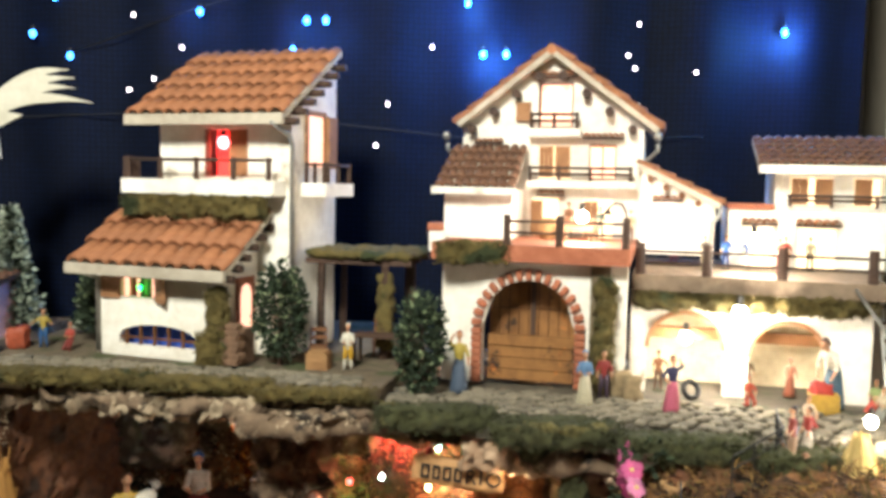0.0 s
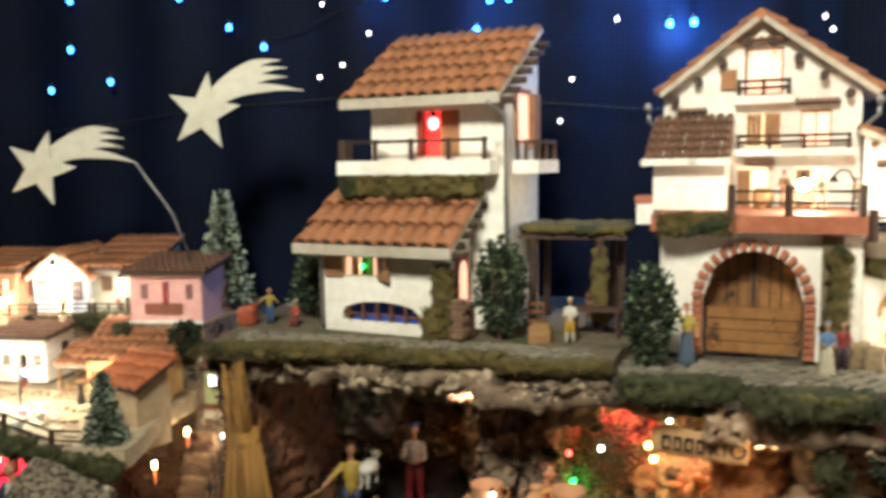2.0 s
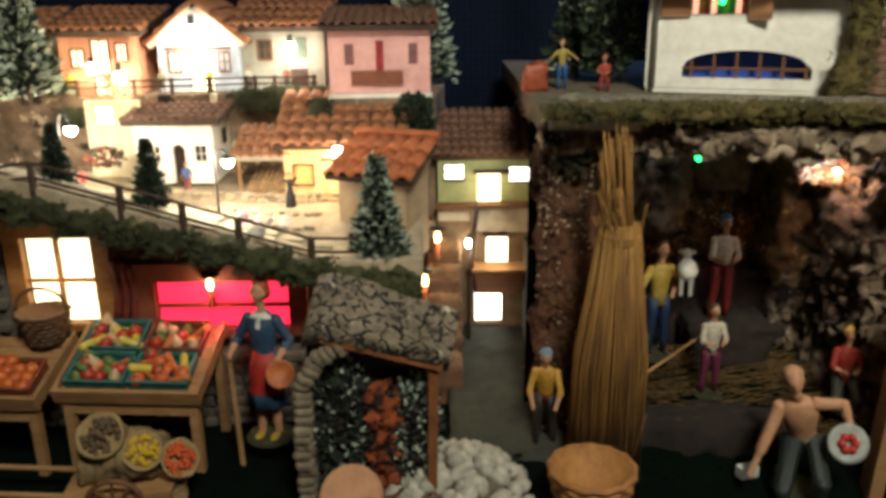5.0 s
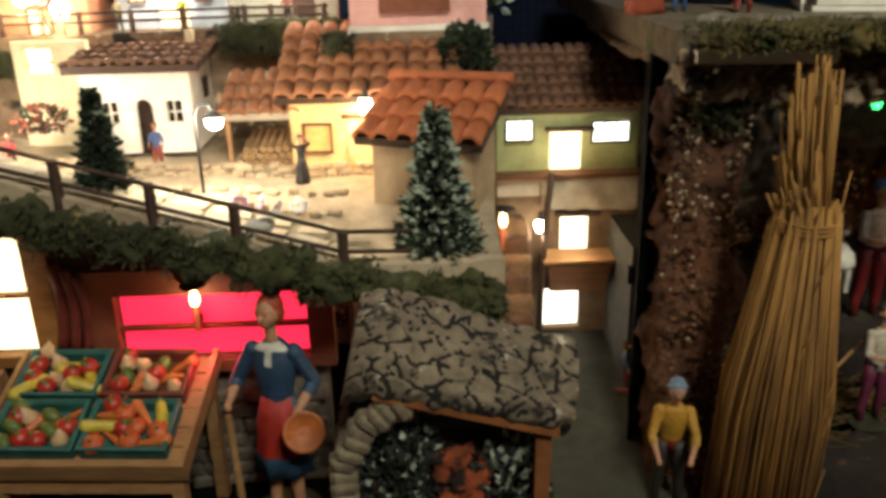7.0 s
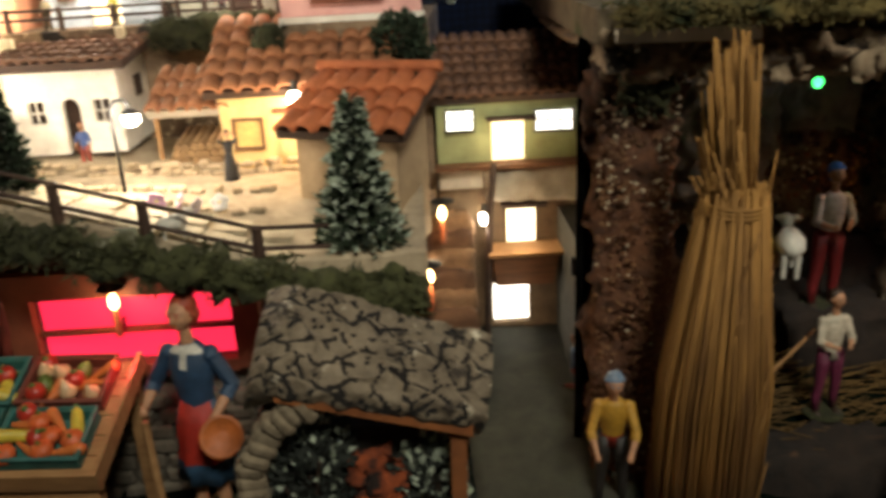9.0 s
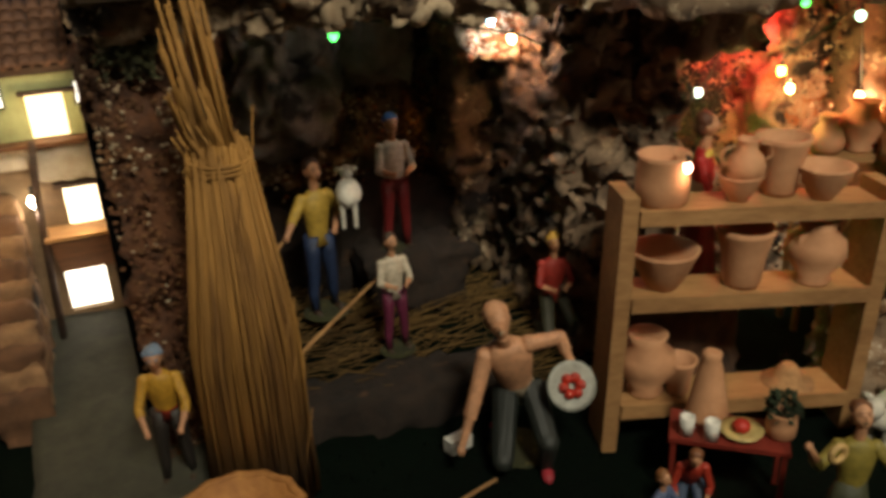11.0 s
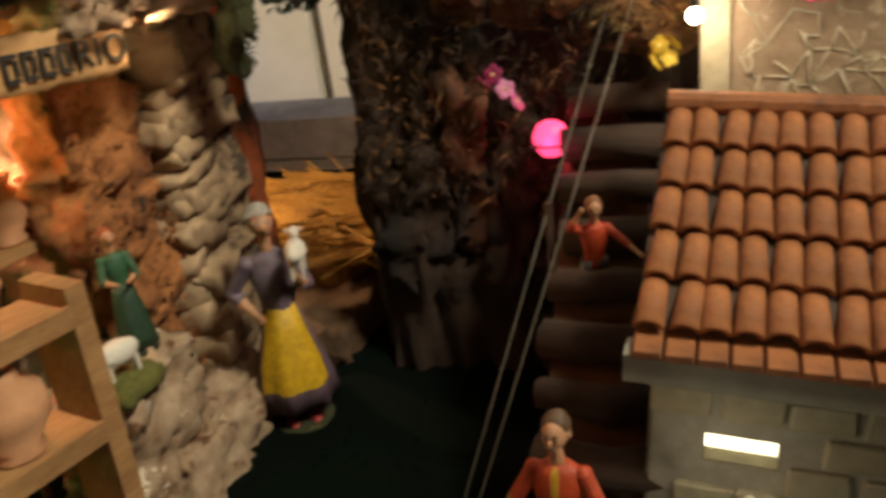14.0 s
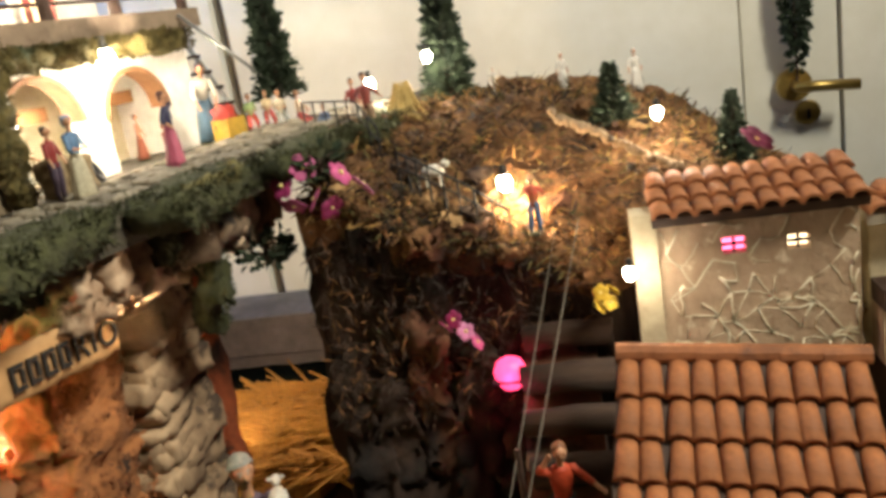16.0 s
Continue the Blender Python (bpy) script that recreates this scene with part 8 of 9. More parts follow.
for k in range(34):
    z = 0.03 + k * 0.0113
    part("stone_layer", lay[k % 5], None, P, "", pose(0.166 + 0.16 * max(0, z - 0.12) ** 1.25 + rg.uniform(-0.010, 0.010), 1.072 + rg.uniform(-0.009, 0.005), z, rg.uniform(-10, 10), -7 + rg.uniform(-9, 9), rg.uniform(-14, 14)) @ Matrix.Diagonal((1, 1, rg.uniform(0.7, 1.5), 1)))
bm = B()
for k in range(7):
    x = 0.035 + 0.029 * k
    lump(bm, x - 0.024, x + 0.024, 1.012 - 0.26 * x, 1.08 - 0.26 * x, 0.365 + 0.010 * (k % 2), 0.420, 0.005, 0.007, 48, 88 + k, soft=0.25)
solo("soffit_rock", bm, SOFFIT, None, "pale rough rock under the platform edge", "rock", kind="structure")
bm = B()
lump(bm, 0.03, 0.12, 1.068, 1.12, 0.03, 0.40, 0.008, 0.014, 26, 49)
solo("ochre_face", bm, mat("ochre_face_rock", "a86c3c", "6f4222", 70, 0.92, 1.0, spots=("2a1a0d", 0.62, 34)), None, "ochre rock face under the hanging sign", "rock", kind="structure")
bm = B()
path_tube(bm, [(0.262, 1.06, 0.10), (0.264, 1.06, 0.189), (0.266, 1.06, 0.252), (0.275, 1.06, 0.31), (0.288, 1.06, 0.353), (0.33, 1.045, 0.374), (0.40, 1.05, 0.388)], 0.013, 10)
bmesh.ops.subdivide_edges(bm, edges=bm.edges[:], cuts=2, use_grid_fill=True)
for v in bm.verts:
    v.co += noise.noise_vector(v.co * 40) * 0.007 + noise.noise_vector(v.co * 110) * 0.003
solo("arch_rim", bm, mat("rust_orange_rim", "a04c22", "4d2412", 40, 0.9, 1.0, spots=("2c1a10", 0.6, 26)), None, "rust orange bark rim of the opening", "bark", kind="structure")
moss_patch("pillar_moss", "dark green moss strip between pillar and rim", [(0.222, 0.24, 1.05, 1.068, 0.24, 0.35)], 77, MOSS_GREEN, 0.006)
solo("grey_board", boxes((0.80, 0.93, 0.95, 1.62, -0.05, 0.018), (0.80, 0.93, 0.95, 1.62, 0.022, 0.090)), mat("slate_grey_board", "8f8a88", "6a6664", 40, 0.7, 0.2), None, "grey plank ledge against the room door", "board")
bm = B()
rg = random.Random(17)
for i in range(800):
    x, y, a, l = rg.uniform(0.30, 0.52), rg.uniform(0.97, 1.22), rg.gauss(1.6, 0.5), rg.uniform(0.04, 0.10)
    z = 0.050 + 0.035 * math.exp(-((y - 1.1) / 0.14) ** 2) + rg.uniform(-0.01, 0.012)
    tube(bm, (x, y - l / 2, z), (x + l * math.cos(a), y - l / 2 + l * math.sin(a), z + rg.uniform(-0.01, 0.012)), 0.0022, 0.0014, 4)
lump(bm, 0.29, 0.54, 0.985, 1.24, -0.01, 0.066, 0.012, 0.008, 20, 66)
tagged(solo("straw_bed", bm, STRAW, None, "bed of loose golden straw in the opening", "straw"), kind="stuff")

bm = B()
lump(bm, 0.19, 0.46, 0.955, 1.10, -0.03, 0.040, 0.008, 0.007, 30, 171, soft=0.35)
solo("earth_ramp", bm, mat("dull_brown_earth", "5a4028", "2c1e12", 60, 0.95, 1.0, spots=("1a120a", 0.62, 30)), None, "low brown earth ramp before the straw bed", "mound", kind="structure")

# ---- log stairway with rope rail ----
T = thing("log_stairs", Matrix(), "dark log stairway climbing the bark hill", "stairs")
LOG = mat("dark_log", "4a3322", "22160d", 50, 0.9, 0.7, stretch=(1, 0.25, 1))
rg = random.Random(8)
for i in range(12):
    t = i / 11
    bm = B()
    x, z = -0.13 + 0.36 * t, 0.015 + 0.265 * t
    w = 0.748 - 0.022 * t + rg.uniform(-0.006, 0.006)
    path_tube(bm, [(x, 0.655, z), (x + rg.uniform(-0.004, 0.004), 0.69, z + rg.uniform(-0.003, 0.003)), (x + 0.004, w, z + rg.uniform(-0.003, 0.003))], rg.uniform(0.0115, 0.0138), 10)
    for v in bm.verts:
        v.co += noise.noise_vector(v.co * 60) * 0.004
    part("log_step", bm, LOG, T)
bm = B()
hexa(bm, [(-0.13, 0.67, -0.01), (0.25, 0.67, -0.01), (0.25, 0.735, -0.01), (-0.13, 0.735, -0.01), (-0.13, 0.67, 0.0), (0.25, 0.67, 0.27), (0.25, 0.735, 0.27), (-0.13, 0.735, 0.0)])
part("earth_ramp", bm, ROCK_BROWN, T)
for pts in (((-0.085, 0.775, 0.09), (0.07, 0.735, 0.215), (0.226, 0.692, 0.347)), ((-0.085, 0.766, 0.09), (0.07, 0.720, 0.217), (0.226, 0.672, 0.351))):
    bm = B()
    path_tube(bm, pts, 0.0007, 6)
    part("rope", bm, paint("5a5346"), T, "pale rope handrail")
for t in (0.0, 0.5, 1.0):
    bm = B()
    x, y, z = -0.085 + 0.311 * t, 0.775 - 0.083 * t, 0.09 + 0.257 * t
    tube(bm, (x, y, z - 0.07), (x, y, z + 0.004), 0.003, 0.0025, 7)
    part("rail_post", bm, WOOD_DARK, T)

TERRA_FG = mat("warm_terracotta", "a9693c", "6a3f22", 80, 0.75, 0.25, rand=0.10, spots=("5f3a26", 0.66, 26))
# ---- tiled house in the foreground ----
def tiled_house():
    H = thing("tiled_house", pose(-0.058, 0.690, -0.038, 0, 4, -95), "stone-faced house with a large terracotta tile roof", "house")
    W = 0.168
    bm = B()
    wall(bm, W - 0.01, 0.012, 0.213, [(0.042, 0.082, 0.150, 0.168, 0)], x0=0.01, y0=0.015)
    part("front_wall", bm, mat("grey_green_stone", "8f8a70", "615c47", 40, 0.9, 0.6), H)
    part("lit_window", boxes((0.039, 0.085, 0.029, 0.031, 0.147, 0.171)), glow("pale_window_glow", (1.0, 0.9, 0.66), 2.2), H, "bright small window")
    st = [block_mesh("face_stone", 0.033, 0.006, 0.0185, mat("face_stone_grey", "a8a288", "7d785e", 50, 0.9, 0.6, rand=0.12), 0.2, s + 40) for s in range(3)]
    part("flower_box", boxes((0.062, 0.102, -0.010, 0.0085, 0.112, 0.124)), mat("grey_box_wood", "8a7a60", "5c4d38", 50, 0.85, 0.5), H, "small wooden flower box")
    rgf = random.Random(5)
    for i in range(9):
        bm = B()
        ball(bm, (0.065 + 0.0043 * i, rgf.uniform(-0.008, 0.004), 0.128 + rgf.uniform(0, 0.006)), rgf.uniform(0.0032, 0.005), 7, 5)
        part("bloom", bm, paint(("b8302c", "d8cfc0", "3f5a2c")[i % 3]), H)
    F = part("stone_facing", boxes((0.012, W - 0.002, 0.0135, 0.0148, 0.0, 0.149), (0.012, 0.041, 0.0135, 0.0148, 0.149, 0.169), (0.083, W - 0.002, 0.0135, 0.0148, 0.149, 0.169), (0.012, W - 0.002, 0.0135, 0.0148, 0.169, 0.208)), GREYWALL, H)
    rg = random.Random(7)
    for k in range(9):
        x = 0.028 + 0.016 * (k % 2)
        while x < W - 0.015:
            if not (k in (6, 7) and 0.024 < x < 0.102):
                part("face_stone", st[rg.randrange(3)], None, F, "", pose(x, 0.0125, 0.002 + k * 0.0225))
            x += rg.uniform(0.034, 0.04)
    part("side_wall", boxes((0.01, 0.022, 0.0275, 0.155, 0, 0.225)), STONE, H)
    part("side_wall", boxes((W - 0.012, W, 0.0275, 0.155, 0, 0.225)), STONE, H)
    part("eave_board", boxes((-0.004, W + 0.004, -0.004, 0.014, 0.209, 0.226)), mat("grey_green_board", "8c897a", "6a675a", 40, 0.7, 0.15), H, "grey painted eave board")
    R = tiled(H, (0, 0.014, 0.236), W, 0.140, 0.080, 10, 5, TERRA_FG, seed=31, jitter=1.0, board=WOOD_DARK, fat=1.02, taper=0.80, lift=7.5)
    flat = block_mesh("flat_tile", W / 10 - 0.0012, 0.026, 0.005, TERRA_FG, 0.12, 3)
    for i in range(10):
        part("flat_tile", flat, None, H, "", pose((i + 0.5) * W / 10, 0.006, 0.2275, 6, 0, 0))
    for i in range(6):
        bm = B()
        tube(bm, (i * W / 6, 0.156, 0.320), ((i + 1) * W / 6 + 0.003, 0.156, 0.321), 0.008, 0.007, 10)
        part("ridge_tile", bm, TERRA_FG, H)
    return H


tiled_house()
# Light added before the small window to brighten the wall; no bulb here.
lamp_point((-0.095, 0.628, 0.12), 0.02, WHITE)
# This wall glows by itself, in place of lamplight falling on it.
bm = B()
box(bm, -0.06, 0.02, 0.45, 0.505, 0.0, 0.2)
solo("glowing_yellow_hut", bm, glow("wall_lamplight_glow", (1.0, 0.78, 0.4), 0.9), None, "yellow wall beside the tiled house, lamplight put in as glow", "hut")
bm = B()
path_tube(bm, [(-0.075, 0.50, 0.14), (-0.075, 0.50, 0.205), (-0.07, 0.49, 0.215), (-0.06, 0.48, 0.21)], 0.0025, 7)
solo("iron_lamp_arm", bm, BLACK, None, "thin black iron lamp arm", "lamp arm")

# ---- upper stone house ----
CRACKLED = mat("crackled_plaster", "b59c80", "8a7058", 40, 0.9, 1.0, spots=("c9b69a", 0.60, 60))


def upper_house():
    H = thing("upper_stone_house", pose(0.165, 0.612, 0.225, 0, 0, -90), "rough plastered stone house with red and white windows", "house")
    W = 0.148
    bm = B()
    wall(bm, W, 0.012, 0.135, [(0.048, 0.066, 0.100, 0.113, 0), (0.096, 0.113, 0.098, 0.110, 0)])
    part("front_wall", bm, CRACKLED, H, "grey plaster wall crackled with pale mortar")
    part("red_pane", boxes((0.046, 0.068, 0.013, 0.015, 0.098, 0.115)), G_PINKBULB, H, "small red lit window")
    part("white_pane", boxes((0.094, 0.115, 0.013, 0.015, 0.096, 0.112)), G_SOFT, H, "small white lit window")
    tagged(part("window_grille", boxes((0.056, 0.058, 0.004, 0.006, 0.1, 0.113), (0.048, 0.066, 0.004, 0.006, 0.1055, 0.1075), (0.1035, 0.1055, 0.004, 0.006, 0.098, 0.11), (0.096, 0.113, 0.004, 0.006, 0.103, 0.105)), BLACK, H), kind="stuff")
    part("side_wall", boxes((0, 0.012, 0.0125, 0.06, 0, 0.135)), CREAM, H)
    part("side_wall", boxes((W - 0.012, W, 0.0125, 0.06, 0, 0.135)), CREAM, H)
    part("buttress", boxes((-0.020, -0.0005, -0.004, 0.02, 0.0, 0.14)), mat("cream_buttress", "bcae90", "94866a", 50, 0.85, 0.4), H, "cream leaning buttress")
    tiled(H, (-0.004, -0.014, 0.138), W + 0.008, 0.066, 0.018, 10, 3, TERRA_FG, seed=33, board=WOOD_DARK)
    rg = random.Random(5)
    bm = B()
    node = {}
    for k in range(9):
        for i in range(10):
            node[i, k] = Vector((min(W - 0.002, max(0.002, 0.002 + i * 0.0162 + 0.008 * (k % 2) + rg.uniform(-0.006, 0.006))), -0.0002, 0.004 + k * 0.0148 + rg.uniform(-0.0055, 0.0055)))
    panes = ((0.044, 0.070, 0.096, 0.117), (0.092, 0.117, 0.094, 0.114))
    for (i, k), p in node.items():
        for o in ((i + 1, k), (i, k + 1), (i + (1 if k % 2 else -1), k + 1)):
            if o in node and rg.random() < (0.50 if k < 5 else 0.32):
                q = node[o]
                mid = p.lerp(q, 0.5) + Vector((rg.uniform(-0.003, 0.003), 0, rg.uniform(-0.003, 0.003)))
                if not any(a < c.x < b and e < c.z < g for c in (p, mid, q) for a, b, e, g in panes):
                    path_tube(bm, [p, mid, q], rg.uniform(0.0004, 0.0010), 5)
    tagged(part("mortar", bm, mat("pale_mortar", "d6cab0", "b3a688", 60, 0.9, 0.4), H, "raised pale mortar lines"), kind="stuff")
    return H


upper_house()
T = thing("balcony_house", pose(0.172, 0.452, 0.225, 0, 0, -90), "cream house with a small balcony beside the stone house", "house")
part("wall", boxes((0, 0.12, 0.012, 0.06, 0, 0.115)), CREAM, T)
tiled(T, (-0.006, -0.006, 0.118), 0.13, 0.06, 0.006, 7, 2, TERRA_FG, seed=35)
part("lower_wall", boxes((0.0, 0.12, -0.018, 0.0115, 0, 0.0445)), CRACKLED, T, "crackled grey plaster wall")
part("balcony", boxes((0.0, 0.12, -0.02, 0.0115, 0.045, 0.062)), WOOD_DARK, T)
part("door", boxes((0.03, 0.055, 0.006, 0.0115, 0.063, 0.108)), SHUTTER, T)
figurine("balcony_figurine", "small figurine in blue and red on the balcony", 0.158, 0.425, 0.287, 0.05, -90, "6f8aa8", "a03a2a", "7a4a2a")

# ---- lights, plants and figures of the hill ----
bulb("white_bulb", "bright white bulb beside the stone house", (0.135, 0.637, 0.328), 0.0048, G_WHITE, 0.08, WHITE)
bulb("white_bulb", "bright white bulb on the hillside path", (0.235, 0.732, 0.389), 0.0065, G_WHITE, 0.6, WARM)
bulb("white_bulb", "bright white bulb on the hilltop", (0.285, 0.594, 0.424), 0.005, G_WHITE, 0.3, WHITE)
bulb("white_bulb", "bright white bulb beside a hilltop figure", (0.45, 0.889, 0.476), 0.006, G_WHITE, 0.3, WHITE)
bulb("white_bulb", "bright white bulb under the cypress", (0.45, 0.82, 0.496), 0.0055, G_WHITE, 0.3, WHITE)
lamp = thing("pink_lantern", pose(0.183, 0.745, 0.232), "round glowing pink lantern on the dark cliff", "lantern")
bm = B()
lathe(bm, [(0.008, -0.013), (0.0135, -0.006), (0.0145, 0.003), (0.011, 0.011), (0.006, 0.014)], 14)
part("shade", bm, glow("lantern_pink_glow", (1.0, 0.05, 0.15), 1.9), lamp)
part("band", boxes((-0.0148, 0.0148, -0.0148, 0.0148, -0.0035, -0.0022)), BLACK, lamp)
lamp_point((0.16, 0.745, 0.232), 0.03, (1, 0.1, 0.25))
conifer("small_fir", "small green fir on the hilltop", 0.33, 0.63, 0.41, 0.06, 0.026, 0.05, 51, 400)
conifer("small_fir", "small green fir by the stone house", 0.33, 0.523, 0.354, 0.075, 0.024, 0.05, 52, 400)
for x, y, z, h, s in ((0.60, 1.05, 0.447, 0.24, 53), (0.50, 0.807, 0.42, 0.21, 54)):
    conifer("cypress", "narrow dark green bottle-brush cypress", x, y, z, h, 0.040, 0.0, s, 900)
shrub("hanging_garland", "dark green tinsel strip hanging on the room door", 0.935, 0.32, 0.345, 0.036, 0.30, 55, 1100, leafsize=0.014, frost=0.0)
shrub("leafy_sprig", "dark broad-leaved sprig above the pink flowers", 0.208, 0.885, 0.418, 0.045, 0.026, 58, 70, [FOLIAGE, MOSS_GREEN], 0.3, 0.013, 0.03)
shrub("ivy_sprig", "dark trailing sprig under the flowers", 0.215, 0.955, 0.345, 0.055, 0.03, 56, 160, leafsize=0.011, frost=0.0)


def flower(x, y, z, s, col, label, seed=1, group="pink flowers"):
    T = thing("cloth_flower", pose(x, y, z, -20, -70 + seed * 7 % 30, seed * 50), label, "flower", group)
    for i in range(5):
        a = 2 * math.pi * i / 5
        bm = B()
        ball(bm, (0.55 * s * math.cos(a), 0.55 * s * math.sin(a), 0.12 * s), (0.48 * s, 0.48 * s, 0.09 * s), 9, 6)
        part("petal", bm, paint(col, 0.7), T)
    bm = B()
    ball(bm, (0, 0, 0.2 * s), 0.2 * s, 8, 6)
    part("heart", bm, paint("d9c27a"), T)
    return T


cols = ("a8326a", "c45a8c", "b8487c", "c878a0", "b4507f", "9c2f62", "c05585")
for i, (y, z) in enumerate(((0.915, 0.42), (0.895, 0.433), (0.864, 0.424), (0.847, 0.411), (0.91, 0.40), (0.875, 0.395), (0.888, 0.404))):
    flower(0.190, y, z, 0.0125, cols[i], "pink cloth flower on the dark cliff", i)
for i, (y, z) in enumerate(((0.787, 0.285), (0.779, 0.273), (0.771, 0.262), (0.796, 0.278))):
    flower(0.187, y, z, 0.0085, cols[(i * 3) % 7], "small pink cloth flower above the lantern", i)
for i, (y, z) in enumerate(((0.66, 0.302), (0.654, 0.293), (0.663, 0.29), (0.651, 0.303))):
    flower(0.17, y, z, 0.0075, "c9a52c", "small yellow cloth flower beside the steps", i, "yellow flowers")
flower(0.25, 0.518, 0.395, 0.016, "6a2048", "dark purple flower beside the fir", 3)
for y, z, h in ((0.753, 0.444, 0.03), (0.676, 0.432, 0.048), (0.597, 0.421, 0.052)):
    figurine("white_statuette", "small plain white statuette on the hilltop", 0.48, y, z, h, -90, "d9d4c8", "d9d4c8", "d9d4c8", skirt=True, hat="d9d4c8", shawl="d9d4c8", base=False, group="white statuettes")
figurine("angel_figurine", "figurine in orange and blue beside a hillside bulb", 0.212, 0.708, 0.347, 0.056, -90, "b5663c", "4a6a94", "b08050", arms="out", shawl="c9543c")
figurine("hill_woman", "small figurine in red and white on the hill edge", 0.385, 0.893, 0.432, 0.062, -90, "a03a30", "c9bba8", "3a2a1c", skirt=True)
figurine("seated_figurine", "small figurine in blue seated by the crate", 0.385, 0.928, 0.432, 0.048, -90, "5a6f94", "a83a30", "3a2a1c", kneel=True)
figurine("hat_man", "small figurine in a dark hat walking the hill path", 0.36, 0.873, 0.428, 0.072, -90, "8a3a30", "a8866a", "1e1a18", hat="1e1a18", arms=("hip", "out"))
bm = B()
rg = random.Random(44)
for i in range(260):
    a, q = rg.uniform(0, 6.28), rg.uniform(0.2, 1)
    tube(bm, (0.42 + 0.020 * q * math.cos(a), 0.848 + 0.026 * q * math.sin(a), 0.432), (0.42 + 0.006 * math.cos(a), 0.848 + 0.008 * math.sin(a), 0.432 + 0.040 * rg.uniform(0.7, 1.1)), 0.0011, 0.0007, 4)
tagged(solo("hay_stack", bm, mat("pale_hay", "d2b876", "9c7f46", 80, 0.9, 0.4), None, "small pale stack of hay on the hilltop", "hay"), kind="stuff")
lamb(0.245, 0.795, 0.392, 0.027, -100, "small white toy goat on the slope", "goat")


def wire_fence(label, pts, h, n):
    T = thing("wire_fence", Matrix(), label, "fence", "wire fences")
    bm = B()
    path_tube(bm, [(x, y, z + h) for x, y, z in pts], 0.0011, 5)
    part("top_wire", bm, BLACK, T)
    bm = B()
    path_tube(bm, [(x, y, z + h * 0.45) for x, y, z in pts], 0.0009, 5)
    part("low_wire", bm, BLACK, T)
    for i in range(n + 1):
        u = i / n * (len(pts) - 1)
        k = min(int(u), len(pts) - 2)
        p = Vector(pts[k]).lerp(Vector(pts[k + 1]), u - k)
        bm = B()
        tube(bm, p - Vector((0, 0, 0.008)), p + Vector((0, 0, h)), 0.0011, 0.001, 5)
        part("fence_stake", bm, BLACK, T)


wire_fence("thin dark wire fence along the hill path", [(0.23, 0.822, 0.405), (0.225, 0.80, 0.393), (0.22, 0.767, 0.373), (0.215, 0.73, 0.345)], 0.024, 8)
wire_fence("thin dark wire fence by the hilltop figures", [(0.37, 0.945, 0.447), (0.36, 0.915, 0.445), (0.355, 0.885, 0.442), (0.29, 0.85, 0.42)], 0.026, 7)
figurine("red_climber", "figurine in orange red climbing the log stairs", 0.075, 0.705, 0.125, 0.110, -75, "c0431f", "2a2420", "7a4a2a", arms=("up", "out"), lean=10)
figurine("striped_man", "figurine in ochre and red waistcoat at the stair foot", -0.102, 0.712, 0.050, 0.165, -98, "c9962c", "33435a", "5a4028", arms=(((0.15, -0.03, 0.12), (0.19, -0.10, 0.03)), ((0.15, -0.03, 0.12), (0.21, -0.08, 0.03))), shawl="b8431f", kneel=True)
lamb(-0.13, 0.752, 0.062, 0.034, -120, "small white toy lamb beside the seated man")
# path of pale pebbles on the hill
bm = B()
rg = random.Random(23)
for i in range(90):
    t = i / 90
    ball(bm, (0.265 + rg.uniform(-0.004, 0.004), 0.685 - 0.11 * t, 0.438 - 0.066 * t + rg.uniform(-0.003, 0.003)), rg.uniform(0.002, 0.0045), 6, 4)
tagged(solo("pebble_path", bm, PALE, None, "line of pale pebbles edging the hill path", "pebbles"), kind="stuff")

# ---- door furniture ----
BRASS = mat("worn_brass", "b59a58", "8a7038", 40, 0.35, 0.05, metal=0.8)
T = thing("door_handle", pose(0.954, 0.322, 0.338), "brass lever handle on the cream door", "handle")
bm = B()
tube(bm, (0, 0, 0), (-0.012, 0, 0), 0.028, 0.026, 18)
part("rosette", bm, BRASS, T)
bm = B()
path_tube(bm, [(-0.01, 0, 0), (-0.045, 0, 0), (-0.05, -0.02, 0.0), (-0.05, -0.085, -0.006)], 0.0085, 10)
part("lever", bm, BRASS, T)
T = thing("key_rosette", pose(0.954, 0.302, 0.290), "round brass keyhole rosette on the door", "keyhole")
bm = B()
tube(bm, (0, 0, 0), (-0.006, 0, 0), 0.021, 0.019, 18)
part("plate", bm, BRASS, T)
part("keyhole", boxes((-0.0075, -0.0062, -0.0025, 0.0025, -0.009, 0.006)), BLACK, T)


